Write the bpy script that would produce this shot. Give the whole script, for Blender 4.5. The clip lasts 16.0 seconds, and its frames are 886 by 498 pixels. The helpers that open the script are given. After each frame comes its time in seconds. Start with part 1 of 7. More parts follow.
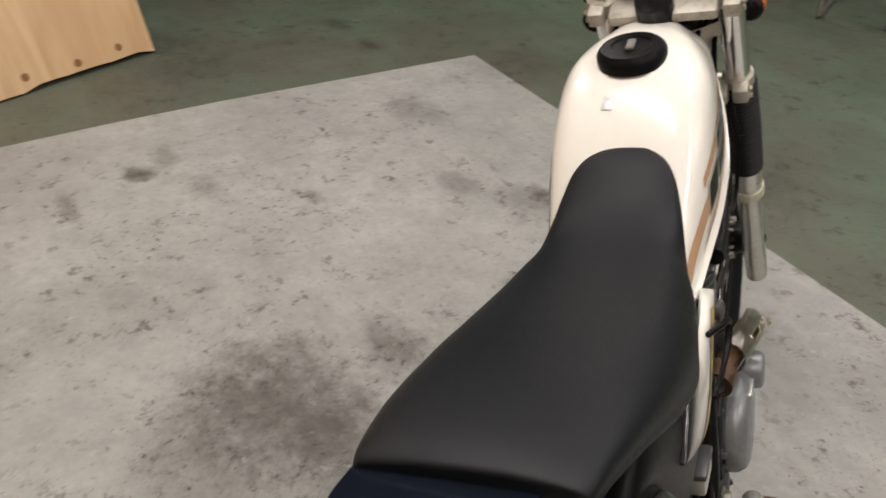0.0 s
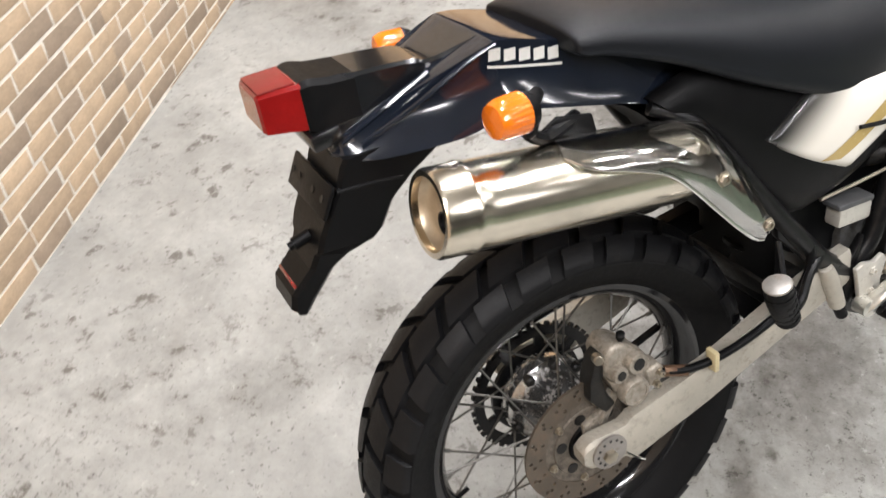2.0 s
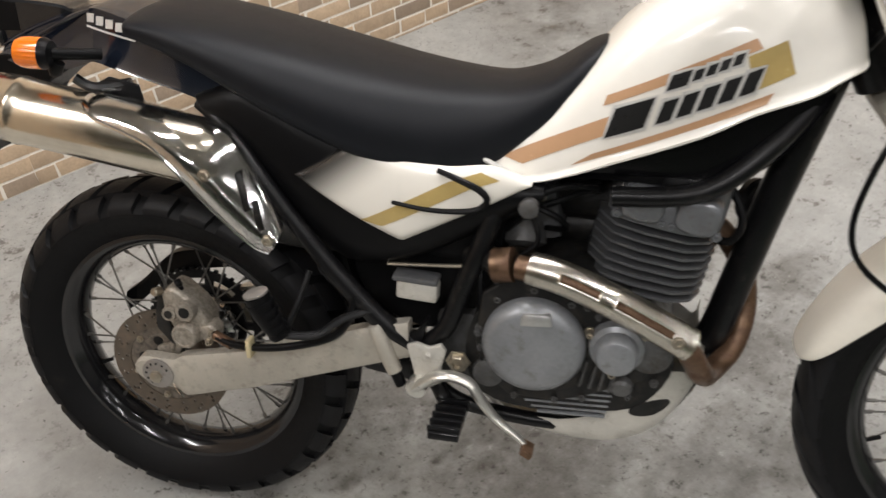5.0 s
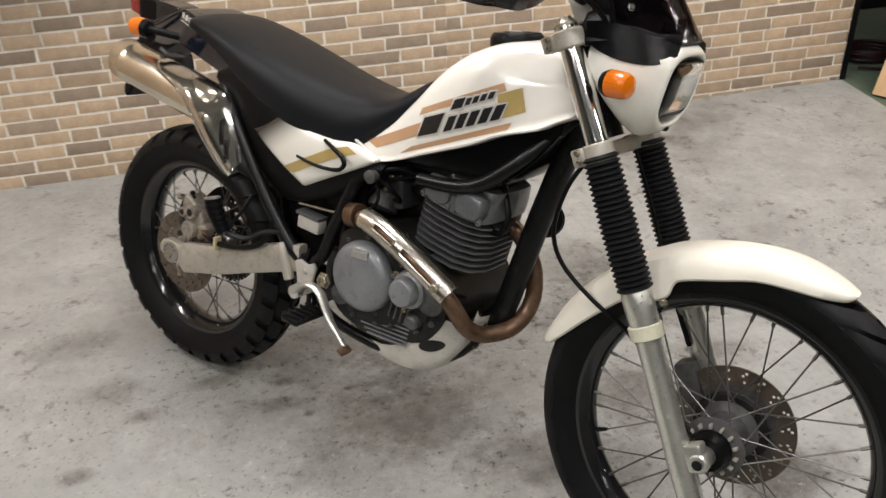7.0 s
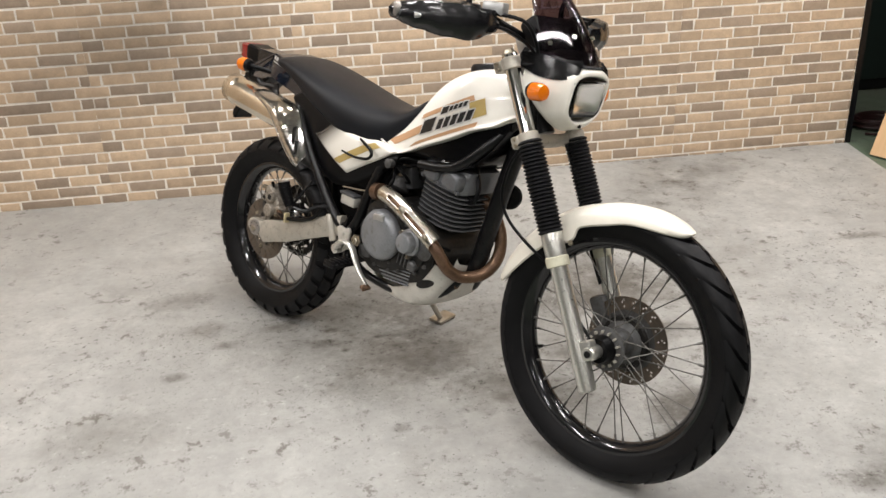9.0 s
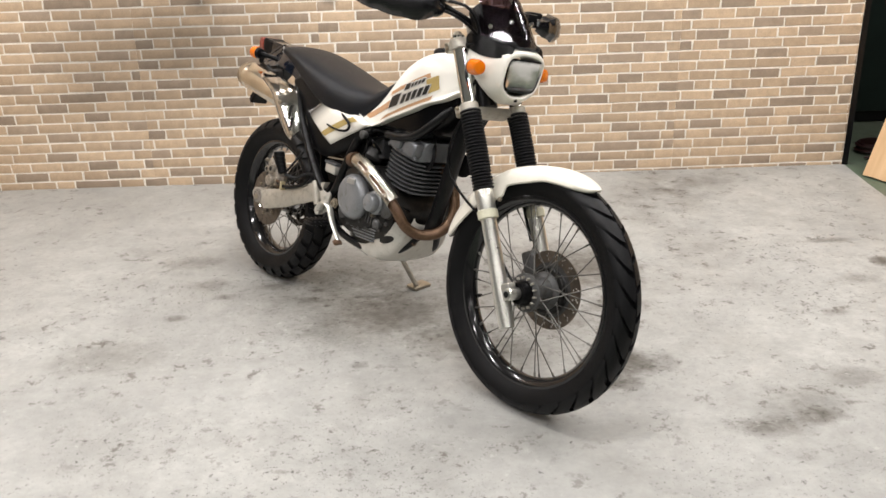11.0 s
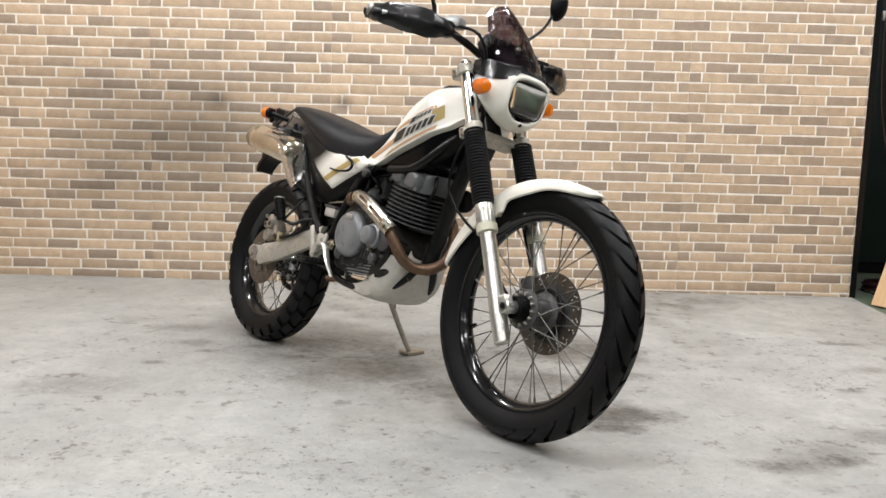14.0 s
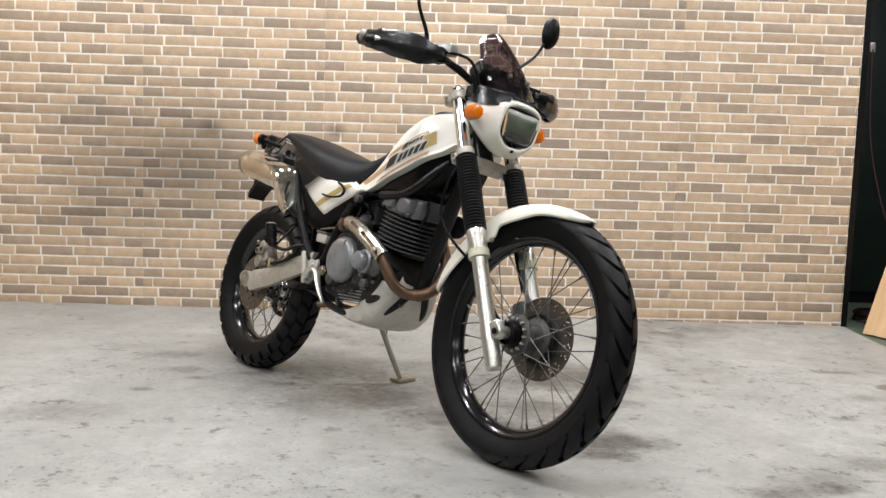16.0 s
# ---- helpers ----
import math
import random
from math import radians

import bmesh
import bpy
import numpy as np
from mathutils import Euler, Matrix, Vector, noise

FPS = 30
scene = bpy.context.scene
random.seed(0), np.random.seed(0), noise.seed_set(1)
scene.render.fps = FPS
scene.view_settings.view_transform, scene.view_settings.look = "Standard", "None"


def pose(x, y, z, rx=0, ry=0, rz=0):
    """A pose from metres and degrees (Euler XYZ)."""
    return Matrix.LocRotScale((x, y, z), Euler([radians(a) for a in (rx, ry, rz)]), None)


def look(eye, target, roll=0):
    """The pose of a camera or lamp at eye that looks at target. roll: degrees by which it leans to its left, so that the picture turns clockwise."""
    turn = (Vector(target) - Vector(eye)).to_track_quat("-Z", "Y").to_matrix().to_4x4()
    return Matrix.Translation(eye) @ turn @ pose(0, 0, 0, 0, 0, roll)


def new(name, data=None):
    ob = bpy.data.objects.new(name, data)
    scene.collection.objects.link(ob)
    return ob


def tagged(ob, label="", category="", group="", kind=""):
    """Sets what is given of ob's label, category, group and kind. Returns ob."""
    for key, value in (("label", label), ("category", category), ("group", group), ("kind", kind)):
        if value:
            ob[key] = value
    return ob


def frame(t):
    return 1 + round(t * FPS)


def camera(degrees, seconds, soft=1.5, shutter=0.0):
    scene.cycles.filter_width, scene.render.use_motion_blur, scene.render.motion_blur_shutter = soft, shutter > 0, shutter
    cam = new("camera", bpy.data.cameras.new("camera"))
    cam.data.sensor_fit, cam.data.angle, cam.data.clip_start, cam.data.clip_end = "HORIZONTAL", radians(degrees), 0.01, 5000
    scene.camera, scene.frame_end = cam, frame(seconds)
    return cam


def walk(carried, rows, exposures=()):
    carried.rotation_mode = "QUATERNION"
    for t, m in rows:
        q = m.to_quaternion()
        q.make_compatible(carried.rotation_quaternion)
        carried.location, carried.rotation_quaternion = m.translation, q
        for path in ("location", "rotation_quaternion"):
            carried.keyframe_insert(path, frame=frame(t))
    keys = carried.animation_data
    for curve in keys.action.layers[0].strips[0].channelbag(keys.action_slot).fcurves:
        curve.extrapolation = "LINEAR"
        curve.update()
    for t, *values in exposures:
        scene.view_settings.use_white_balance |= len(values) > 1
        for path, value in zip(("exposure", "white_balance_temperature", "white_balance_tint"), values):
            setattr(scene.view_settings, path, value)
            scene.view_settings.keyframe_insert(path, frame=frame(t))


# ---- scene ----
cam = camera(52.8, 16.0, shutter=0.3)
PATH = [
    (0, (-0.369, -0.839, 1.391), (1.055, -1.718, 0.297), 2.1),
    (0.5, (-0.557, -0.861, 1.374), (1.0, -1.429, 0.254), 0.2),
    (1, (-0.737, -0.896, 1.38), (0.806, -1.22, 0.149), -0.9),
    (1.5, (-0.843, -1.046, 1.372), (0.688, -0.993, 0.086), -1.7),
    (2, (-0.881, -1.214, 1.373), (0.534, -0.885, -0.002), -3.7),
    (2.5, (-0.843, -1.377, 1.347), (0.402, -0.785, -0.101), -4.3),
    (3, (-0.822, -1.541, 1.343), (0.241, -0.708, -0.132), -7.8),
    (3.5, (-0.793, -1.808, 1.358), (0.194, -0.805, -0.063), -6.0),
    (4, (-0.7, -2.008, 1.374), (0.251, -0.874, 0.029), -5.6),
    (4.5, (-0.547, -2.196, 1.373), (0.416, -1.017, 0.076), -3.3),
    (5, (-0.403, -2.373, 1.393), (0.522, -1.132, 0.127), -4.4),
    (5.2, (-0.395, -2.508, 1.372), (0.538, -1.192, 0.189), -3.9),
    (7.3, (0.042, -3.378, 1.471), (0.35, -1.668, 0.479), -1.9),
    (7.5, (0.046, -3.471, 1.488), (0.304, -1.732, 0.534), -2.0),
    (8, (0.039, -3.717, 1.502), (0.335, -1.948, 0.617), -2.0),
    (8.2, (0.049, -3.791, 1.507), (0.348, -2.019, 0.629), -2.3),
    (10.3, (0.338, -4.478, 1.498), (0.382, -2.638, 0.714), -1.6),
    (10.5, (0.376, -4.511, 1.498), (0.444, -2.673, 0.713), -1.6),
    (11, (0.451, -4.531, 1.391), (0.495, -2.673, 0.652), -1.4),
    (11.5, (0.467, -4.543, 1.187), (0.456, -2.662, 0.505), -1.0),
    (12, (0.464, -4.596, 1.038), (0.464, -2.656, 0.554), -0.3),
    (12.5, (0.451, -4.631, 0.967), (0.454, -2.669, 0.579), -0.5),
    (13, (0.458, -4.625, 0.895), (0.473, -2.657, 0.54), 0.6),
    (13.5, (0.468, -4.603, 0.846), (0.461, -2.628, 0.53), 1.0),
    (14, (0.472, -4.586, 0.82), (0.509, -2.604, 0.55), 1.8),
    (14.5, (0.475, -4.579, 0.809), (0.53, -2.591, 0.604), 1.0),
    (15, (0.474, -4.581, 0.804), (0.532, -2.592, 0.599), 1.7),
    (15.5, (0.472, -4.58, 0.802), (0.534, -2.591, 0.599), 2.0),
    (16, (0.473, -4.581, 0.804), (0.526, -2.591, 0.603), 2.0),
]
walk(cam, [(t, look(eye, target, roll)) for t, eye, target, roll in PATH],
     [(0, -0.26, 6800, 12), (0.5, -0.22, 6600, 10), (1, 0.28, 6400, 10), (1.5, 0.7, 6450, 10), (2, 0.72, 6300, 10), (3, 0.9, 6400, 10), (3.5, 0.70, 6400, 10), (4, 0.62, 6450, 10), (4.5, 0.42, 6400, 10), (5.2, 0.02, 6450, 10), (7.3, 0.08, 6500, 10),
      (8.2, 0.2, 6500, 10), (10.3, 0.45, 6500, 10), (11, 0.47, 6500, 10), (12, 0.44, 6350, 10), (14, 0.38, 6250, 9), (16, 0.32, 6250, 9)])

# ---- light: fluorescent tubes under the ceiling of a workshop ----
world = bpy.data.worlds.new("world")
scene.world = world
world.use_nodes = True
world.node_tree.nodes["Background"].inputs[0].default_value = (0.9, 0.95, 1.0, 1)
world.node_tree.nodes["Background"].inputs[1].default_value = 0.05
scene.view_settings.exposure = 0.0
TUBES = [(x, y, p * f) for y, p, row in ((-1.15, 34, (1.02, 1.04, 1.0)), (-2.8, 26, (1.2, 1.0, 0.72)), (-4.5, 16, (1.2, 1.0, 0.72)), (-6.3, 12, (1.2, 1.0, 0.72)))
         for x, f in zip((-1.7, 0.6, 2.9), row)]
CEIL = 2.75
for tx, ty, power in TUBES:
    lamp = bpy.data.lights.new("tube_light", "AREA")
    lamp.shape, lamp.size, lamp.size_y, lamp.energy, lamp.color = "RECTANGLE", 1.2, 0.09, power, (1.0, 0.965, 0.95)
    ob = new("tube_light", lamp)
    ob.matrix_world = pose(tx, ty, CEIL - 0.1)


# ---- materials ----
def nodes_of(name):
    m = bpy.data.materials.new(name)
    m.use_nodes = True
    return m, m.node_tree.nodes, m.node_tree.links, m.node_tree.nodes["Principled BSDF"]


def surface(name, colour, rough=0.5, metal=0.0, vary=0.15, scale=18.0, bump=0.0, bump_scale=200.0, coat=0.0, dirt=None, dirt_at=0.62,
            each=0.0, aniso=0.0, spec=0.5):
    """A painted, metal, rubber or plastic surface: two sizes of variation, fine relief, optional dirt."""
    m, n, k, b = nodes_of(name)
    co = n.new("ShaderNodeTexCoord")
    big = n.new("ShaderNodeTexNoise")
    big.inputs["Scale"].default_value, big.inputs["Detail"].default_value = scale, 5
    fine = n.new("ShaderNodeTexNoise")
    fine.inputs["Scale"].default_value, fine.inputs["Detail"].default_value = scale * 9, 3
    k.new(co.outputs["Object"], big.inputs["Vector"])
    k.new(co.outputs["Object"], fine.inputs["Vector"])
    add = n.new("ShaderNodeMath")
    add.operation = "MULTIPLY_ADD"
    k.new(fine.outputs["Fac"], add.inputs[0])
    add.inputs[1].default_value = 0.5
    k.new(big.outputs["Fac"], add.inputs[2])
    ramp = n.new("ShaderNodeMapRange")
    ramp.inputs["From Min"].default_value, ramp.inputs["From Max"].default_value = 0.45, 1.05
    ramp.inputs["To Min"].default_value, ramp.inputs["To Max"].default_value = 1 - vary, 1 + vary
    k.new(add.outputs[0], ramp.inputs["Value"])
    last = ramp.outputs[0]
    if each:
        info = n.new("ShaderNodeObjectInfo")
        er = n.new("ShaderNodeMapRange")
        er.inputs["To Min"].default_value, er.inputs["To Max"].default_value = 1 - each, 1 + each
        k.new(info.outputs["Random"], er.inputs["Value"])
        mul = n.new("ShaderNodeMath")
        mul.operation = "MULTIPLY"
        k.new(last, mul.inputs[0])
        k.new(er.outputs[0], mul.inputs[1])
        last = mul.outputs[0]
    col = n.new("ShaderNodeVectorMath")
    col.operation = "SCALE"
    col.inputs[0].default_value = colour
    k.new(last, col.inputs["Scale"])
    out = col.outputs[0]
    rr = n.new("ShaderNodeMapRange")
    rr.inputs["To Min"].default_value, rr.inputs["To Max"].default_value = max(0.02, rough * 0.75), min(1, rough * 1.25)
    k.new(fine.outputs["Fac"], rr.inputs["Value"])
    if dirt:
        dn = n.new("ShaderNodeTexNoise")
        dn.inputs["Scale"].default_value, dn.inputs["Detail"].default_value, dn.inputs["Roughness"].default_value = scale * 2.3, 8, 0.7
        k.new(co.outputs["Object"], dn.inputs["Vector"])
        dr = n.new("ShaderNodeMapRange")
        dr.inputs["From Min"].default_value, dr.inputs["From Max"].default_value = dirt_at - 0.12, dirt_at + 0.1
        k.new(dn.outputs["Fac"], dr.inputs["Value"])
        mix = n.new("ShaderNodeMix")
        mix.data_type = "RGBA"
        k.new(dr.outputs[0], mix.inputs["Factor"])
        k.new(out, mix.inputs["A"])
        mix.inputs["B"].default_value = (*dirt, 1)
        out = mix.outputs["Result"]
        mr = n.new("ShaderNodeMix")
        k.new(dr.outputs[0], mr.inputs["Factor"])
        k.new(rr.outputs[0], mr.inputs["A"])
        mr.inputs["B"].default_value = 0.8
        k.new(mr.outputs["Result"], b.inputs["Roughness"])
        if metal:
            inv = n.new("ShaderNodeMapRange")
            inv.inputs["To Min"].default_value, inv.inputs["To Max"].default_value = metal, 0
            k.new(dr.outputs[0], inv.inputs["Value"])
            k.new(inv.outputs[0], b.inputs["Metallic"])
    else:
        k.new(rr.outputs[0], b.inputs["Roughness"])
        b.inputs["Metallic"].default_value = metal
    k.new(out, b.inputs["Base Color"])
    b.inputs["Specular IOR Level"].default_value = spec
    b.inputs["Coat Weight"].default_value = coat
    b.inputs["Coat Roughness"].default_value = 0.06
    if bump:
        bn = n.new("ShaderNodeTexNoise")
        bn.inputs["Scale"].default_value, bn.inputs["Detail"].default_value = bump_scale, 4
        k.new(co.outputs["Object"], bn.inputs["Vector"])
        bp = n.new("ShaderNodeBump")
        bp.inputs["Strength"].default_value, bp.inputs["Distance"].default_value = bump, 0.002
        k.new(bn.outputs["Fac"], bp.inputs["Height"])
        k.new(bp.outputs[0], b.inputs["Normal"])
    return m


def glassy(name, colour, rough=0.03, trans=1.0, bump=0.0, bump_scale=300, ior=1.45):
    m, n, k, b = nodes_of(name)
    b.inputs["Base Color"].default_value = (*colour, 1)
    b.inputs["Roughness"].default_value = rough
    b.inputs["Transmission Weight"].default_value = trans
    b.inputs["IOR"].default_value = ior
    if bump:
        co = n.new("ShaderNodeTexCoord")
        wv = n.new("ShaderNodeTexWave")
        wv.inputs["Scale"].default_value = bump_scale
        k.new(co.outputs["Object"], wv.inputs["Vector"])
        bp = n.new("ShaderNodeBump")
        bp.inputs["Strength"].default_value, bp.inputs["Distance"].default_value = bump, 0.002
        k.new(wv.outputs["Fac"], bp.inputs["Height"])
        k.new(bp.outputs[0], b.inputs["Normal"])
    return m


def concrete(name, base, stain, paint=None, spills=()):
    """Worn workshop floor: cloudy grey, dark oil blotches, scuffs and specks; optional paint that is worn through."""
    m, n, k, b = nodes_of(name)
    co = n.new("ShaderNodeTexCoord")

    def noise_tex(scale, detail=6, rough=0.6, stretch=None, turn=0.0):
        t = n.new("ShaderNodeTexNoise")
        t.inputs["Scale"].default_value, t.inputs["Detail"].default_value, t.inputs["Roughness"].default_value = scale, detail, rough
        src = co.outputs["Object"]
        if stretch:
            mp = n.new("ShaderNodeMapping")
            mp.inputs["Scale"].default_value = stretch
            mp.inputs["Rotation"].default_value = (0, 0, turn)
            k.new(src, mp.inputs["Vector"])
            src = mp.outputs[0]
        k.new(src, t.inputs["Vector"])
        return t.outputs["Fac"]

    def span(value, lo, hi, a=0.0, c=1.0):
        r = n.new("ShaderNodeMapRange")
        r.inputs["From Min"].default_value, r.inputs["From Max"].default_value = lo, hi
        r.inputs["To Min"].default_value, r.inputs["To Max"].default_value = a, c
        k.new(value, r.inputs["Value"])
        return r.outputs[0]

    def blend(fac, a, c):
        mx = n.new("ShaderNodeMix")
        mx.data_type = "RGBA"
        k.new(fac, mx.inputs["Factor"])
        for key, v in (("A", a), ("B", c)):
            if isinstance(v, tuple):
                mx.inputs[key].default_value = (*v, 1)
            else:
                k.new(v, mx.inputs[key])
        return mx.outputs["Result"]

    def times(a, c):
        mm = n.new("ShaderNodeMath")
        mm.operation = "MULTIPLY"
        for i, v in enumerate((a, c)):
            if isinstance(v, float):
                mm.inputs[i].default_value = v
            else:
                k.new(v, mm.inputs[i])
        return mm.outputs[0]

    cloud = span(noise_tex(1.3, 7, 0.62), 0.3, 0.7)
    light = tuple(min(1, c * 1.24) for c in base)
    dark = tuple(c * 0.8 for c in base)
    col = blend(cloud, dark, light)
    grain = span(noise_tex(34, 8, 0.75), 0.3, 0.72)
    col = blend(times(grain, 0.5), col, tuple(c * 0.62 for c in base))
    mottle = span(noise_tex(9.0, 8, 0.7), 0.42, 0.66)
    col = blend(times(mottle, 0.46), col, tuple(c * 0.6 for c in base))
    if paint:
        worn = span(noise_tex(0.9, 6, 0.6), 0.42, 0.62)
        pcol = blend(span(noise_tex(2.5, 6), 0.3, 0.7), paint, tuple(c * 0.72 for c in paint))
        col = blend(times(worn, 0.6), pcol, (paint[0] * 0.9, paint[0] * 0.72, paint[0] * 0.6))
    blot = span(noise_tex(0.85, 4, 0.5), 0.56, 0.72)
    rag = span(noise_tex(6.5, 7, 0.72), 0.38, 0.66)
    col = blend(times(times(blot, rag), 0.75), col, stain)
    smear = span(noise_tex(3.4, 9, 0.74), 0.53, 0.66)
    col = blend(times(smear, 0.36), col, tuple(0.5 * c + 0.5 * s for c, s in zip(base, stain)))
    spots = span(noise_tex(5.2, 8, 0.68), 0.655, 0.70)
    col = blend(times(spots, 0.5), col, stain)
    where = span(noise_tex(1.7, 5, 0.6), 0.40, 0.56)
    chips = span(noise_tex(13.0, 10, 0.78), 0.565, 0.60)
    col = blend(times(times(chips, where), 0.8), col, tuple(c * 1.15 for c in stain))
    where = span(noise_tex(1.1, 4, 0.6, (1.0, 1.0, 1.0), 1.3), 0.5, 0.62)
    dots = span(noise_tex(48.0, 6, 0.7), 0.595, 0.625)
    col = blend(times(times(dots, where), 0.8), col, tuple(c * 0.6 for c in stain))
    ragged = noise_tex(7.5, 10, 0.78)
    patchy = span(noise_tex(19.0, 9, 0.75), 0.36, 0.60, 0.45, 1.0)
    crumbs = times(span(noise_tex(38.0, 8, 0.78), 0.575, 0.61), span(noise_tex(4.6, 6, 0.7), 0.42, 0.54))
    for sx, sy, rx, ry, amount in spills:
        sub = n.new("ShaderNodeVectorMath")
        sub.operation = "SUBTRACT"
        k.new(co.outputs["Object"], sub.inputs[0])
        sub.inputs[1].default_value = (sx, sy, 0)
        dv = n.new("ShaderNodeVectorMath")
        dv.operation = "DIVIDE"
        k.new(sub.outputs[0], dv.inputs[0])
        dv.inputs[1].default_value = (rx, ry, 1)
        ln = n.new("ShaderNodeVectorMath")
        ln.operation = "LENGTH"
        k.new(dv.outputs[0], ln.inputs[0])
        wob = n.new("ShaderNodeMath")
        wob.operation = "MULTIPLY_ADD"
        k.new(ragged, wob.inputs[0])
        wob.inputs[1].default_value = -2.2
        k.new(ln.outputs["Value"], wob.inputs[2])
        col = blend(times(times(span(wob.outputs[0], -0.75, 0.0, 1.0, 0.0), patchy), amount), col, stain)
        col = blend(times(times(span(wob.outputs[0], -0.5, 0.5, 1.0, 0.0), crumbs), amount), col, tuple(c * 0.5 for c in stain))
    scuff = span(noise_tex(7.0, 8, 0.75, (1.0, 1.7, 1.0), 0.5), 0.645, 0.70)
    col = blend(times(scuff, 0.55), col, tuple(c * 0.6 for c in stain))
    scuff = span(noise_tex(15.0, 8, 0.75, (1.0, 1.5, 1.0), -0.9), 0.62, 0.70)
    col = blend(times(scuff, 0.55), col, tuple(c * 0.7 for c in stain))
    grit_at = span(noise_tex(1.9, 6, 0.65, (1.0, 1.0, 1.0), 0.7), 0.44, 0.60)
    grit = span(noise_tex(85, 5, 0.7), 0.60, 0.64)
    col = blend(times(times(grit, grit_at), 0.7), col, tuple(c * 0.6 for c in stain))
    pale = span(noise_tex(24, 8, 0.75, (1.0, 1.3, 1.0), 2.1), 0.60, 0.66)
    col = blend(times(pale, 0.4), col, tuple(min(1, c * 1.35) for c in base))
    speck = span(noise_tex(40, 5, 0.65), 0.665, 0.70)
    col = blend(times(speck, 0.8), col, tuple(c * 0.4 for c in stain))
    k.new(col, b.inputs["Base Color"])
    k.new(span(noise_tex(3.0, 6), 0.3, 0.7, 0.42, 0.72), b.inputs["Roughness"])
    bp = n.new("ShaderNodeBump")
    bp.inputs["Strength"].default_value, bp.inputs["Distance"].default_value = 0.25, 0.004
    k.new(noise_tex(45, 8, 0.7), bp.inputs["Height"])
    k.new(bp.outputs[0], b.inputs["Normal"])
    return m


SPILLS = [(1.06, -1.35, 0.26, 0.20, 0.75), (0.92, -1.1, 0.2, 0.15, 0.5), (2.27, -1.313, 0.06, 0.06, 0.95), (2.171, -1.081, 0.11, 0.035, 0.8), (2.1, -1.47, 0.09, 0.06, 0.5), (2.33, -2.34, 0.16, 0.11, 0.5),
          (0.86, -1.72, 0.16, 0.13, 0.6), (1.165, -1.63, 0.13, 0.1, 0.5), (0.55, -1.87, 0.18, 0.13, 0.6), (1.05, -2.06, 0.12, 0.16, 0.75), (-0.38, -1.33, 0.10, 0.06, 0.6), (2.37, -1.42, 0.11, 0.05, 0.5),
          (1.54, -2.34, 0.14, 0.11, 0.5), (0.2, -1.2, 0.36, 0.22, 0.5), (-0.5, -1.1, 0.16, 0.07, 0.5), (0.3, -1.65, 0.2, 0.14, 0.4), (0.235, -2.014, 0.03, 0.025, 0.8), (0.95, -1.74, 0.2, 0.14, 0.55), (0.72, -1.95, 0.2, 0.12, 0.5), (0.38, -1.6, 0.14, 0.1, 0.6), (0.28, -1.33, 0.14, 0.1, 0.7), (1.75, -2.2, 0.1, 0.07, 0.5), (1.9, -1.75, 0.06, 0.04, 0.5), (-0.6, -1.9, 0.2, 0.14, 0.4), (0.5, -1.55, 0.5, 0.4, 0.4), (-0.30, -1.45, 0.05, 0.03, 0.9), (-0.12, -1.36, 0.07, 0.04, 0.8), (0.05, -1.42, 0.03, 0.02, 0.9), (-0.45, -1.62, 0.05, 0.03, 0.8), (0.02, -1.5, 0.06, 0.03, 0.6), (1.075, -2.06, 0.16, 0.09, 1.0), (1.0, -2.18, 0.12, 0.05, 0.9), (1.55, -2.40, 0.09, 0.05, 0.9), (1.40, -2.44, 0.11, 0.06, 0.8), (2.26, -1.31, 0.05, 0.04, 1.0), (1.08, -1.25, 0.24, 0.22, 0.9), (0.90, -1.36, 0.18, 0.14, 0.8), (1.1, -1.62, 0.12, 0.08, 0.6), (0.10, -1.60, 0.42, 0.26, 0.34), (0.36, -1.66, 0.36, 0.24, 0.36), (-0.05, -1.40, 0.3, 0.16, 0.3), (0.27, -1.56, 0.06, 0.03, 0.7), (0.2, -1.49, 0.03, 0.015, 0.9), (0.09, -1.56, 0.02, 0.015, 0.9)]
GREY_FLOOR = concrete("grey_concrete", (0.405, 0.402, 0.38), (0.095, 0.086, 0.072), spills=SPILLS)
GREEN_FLOOR = concrete("green_painted_concrete", (0.12, 0.13, 0.10), (0.05, 0.042, 0.035), paint=(0.125, 0.17, 0.115), spills=[(3.3, -1.6, 0.5, 0.35, 0.6), (3.0, -2.5, 0.1, 0.06, 0.7), (3.3, -2.49, 0.12, 0.06, 0.7)])
# near-black wall colour carries the darkness of the unlit bay
BAY_SHADE = surface("bay_shade_wall", (0.03, 0.03, 0.03), 0.8, vary=0.2, scale=2)
# pale tones of the unseen walls and ceiling, set to brighten the chrome
PALE_BOUNCE = surface("pale_bounce_wall", (0.5, 0.49, 0.47), 0.8, vary=0.12, scale=2)
CEIL_PAINT = surface("ceiling_paint", (0.42, 0.42, 0.41), 0.8, vary=0.1, scale=2)
MORTAR = surface("pale_mortar", (0.80, 0.77, 0.69), 0.85, vary=0.15, scale=12, bump=0.4, bump_scale=160)
TREAD_RUBBER = surface("tread_rubber", (0.006, 0.006, 0.0068), 0.5, vary=0.3, scale=14, bump=0.2, bump_scale=260, dirt=(0.024, 0.021, 0.018), dirt_at=0.70, spec=0.22)
RUBBER = surface("tyre_rubber", (0.0042, 0.0042, 0.0046), 0.55, vary=0.3, scale=14, bump=0.15, bump_scale=220, dirt=(0.016, 0.0145, 0.0125), dirt_at=0.72, spec=0.15)
VINYL = surface("seat_vinyl", (0.0042, 0.0052, 0.0075), 0.45, vary=0.12, scale=25, bump=0.25, bump_scale=900, spec=0.26)
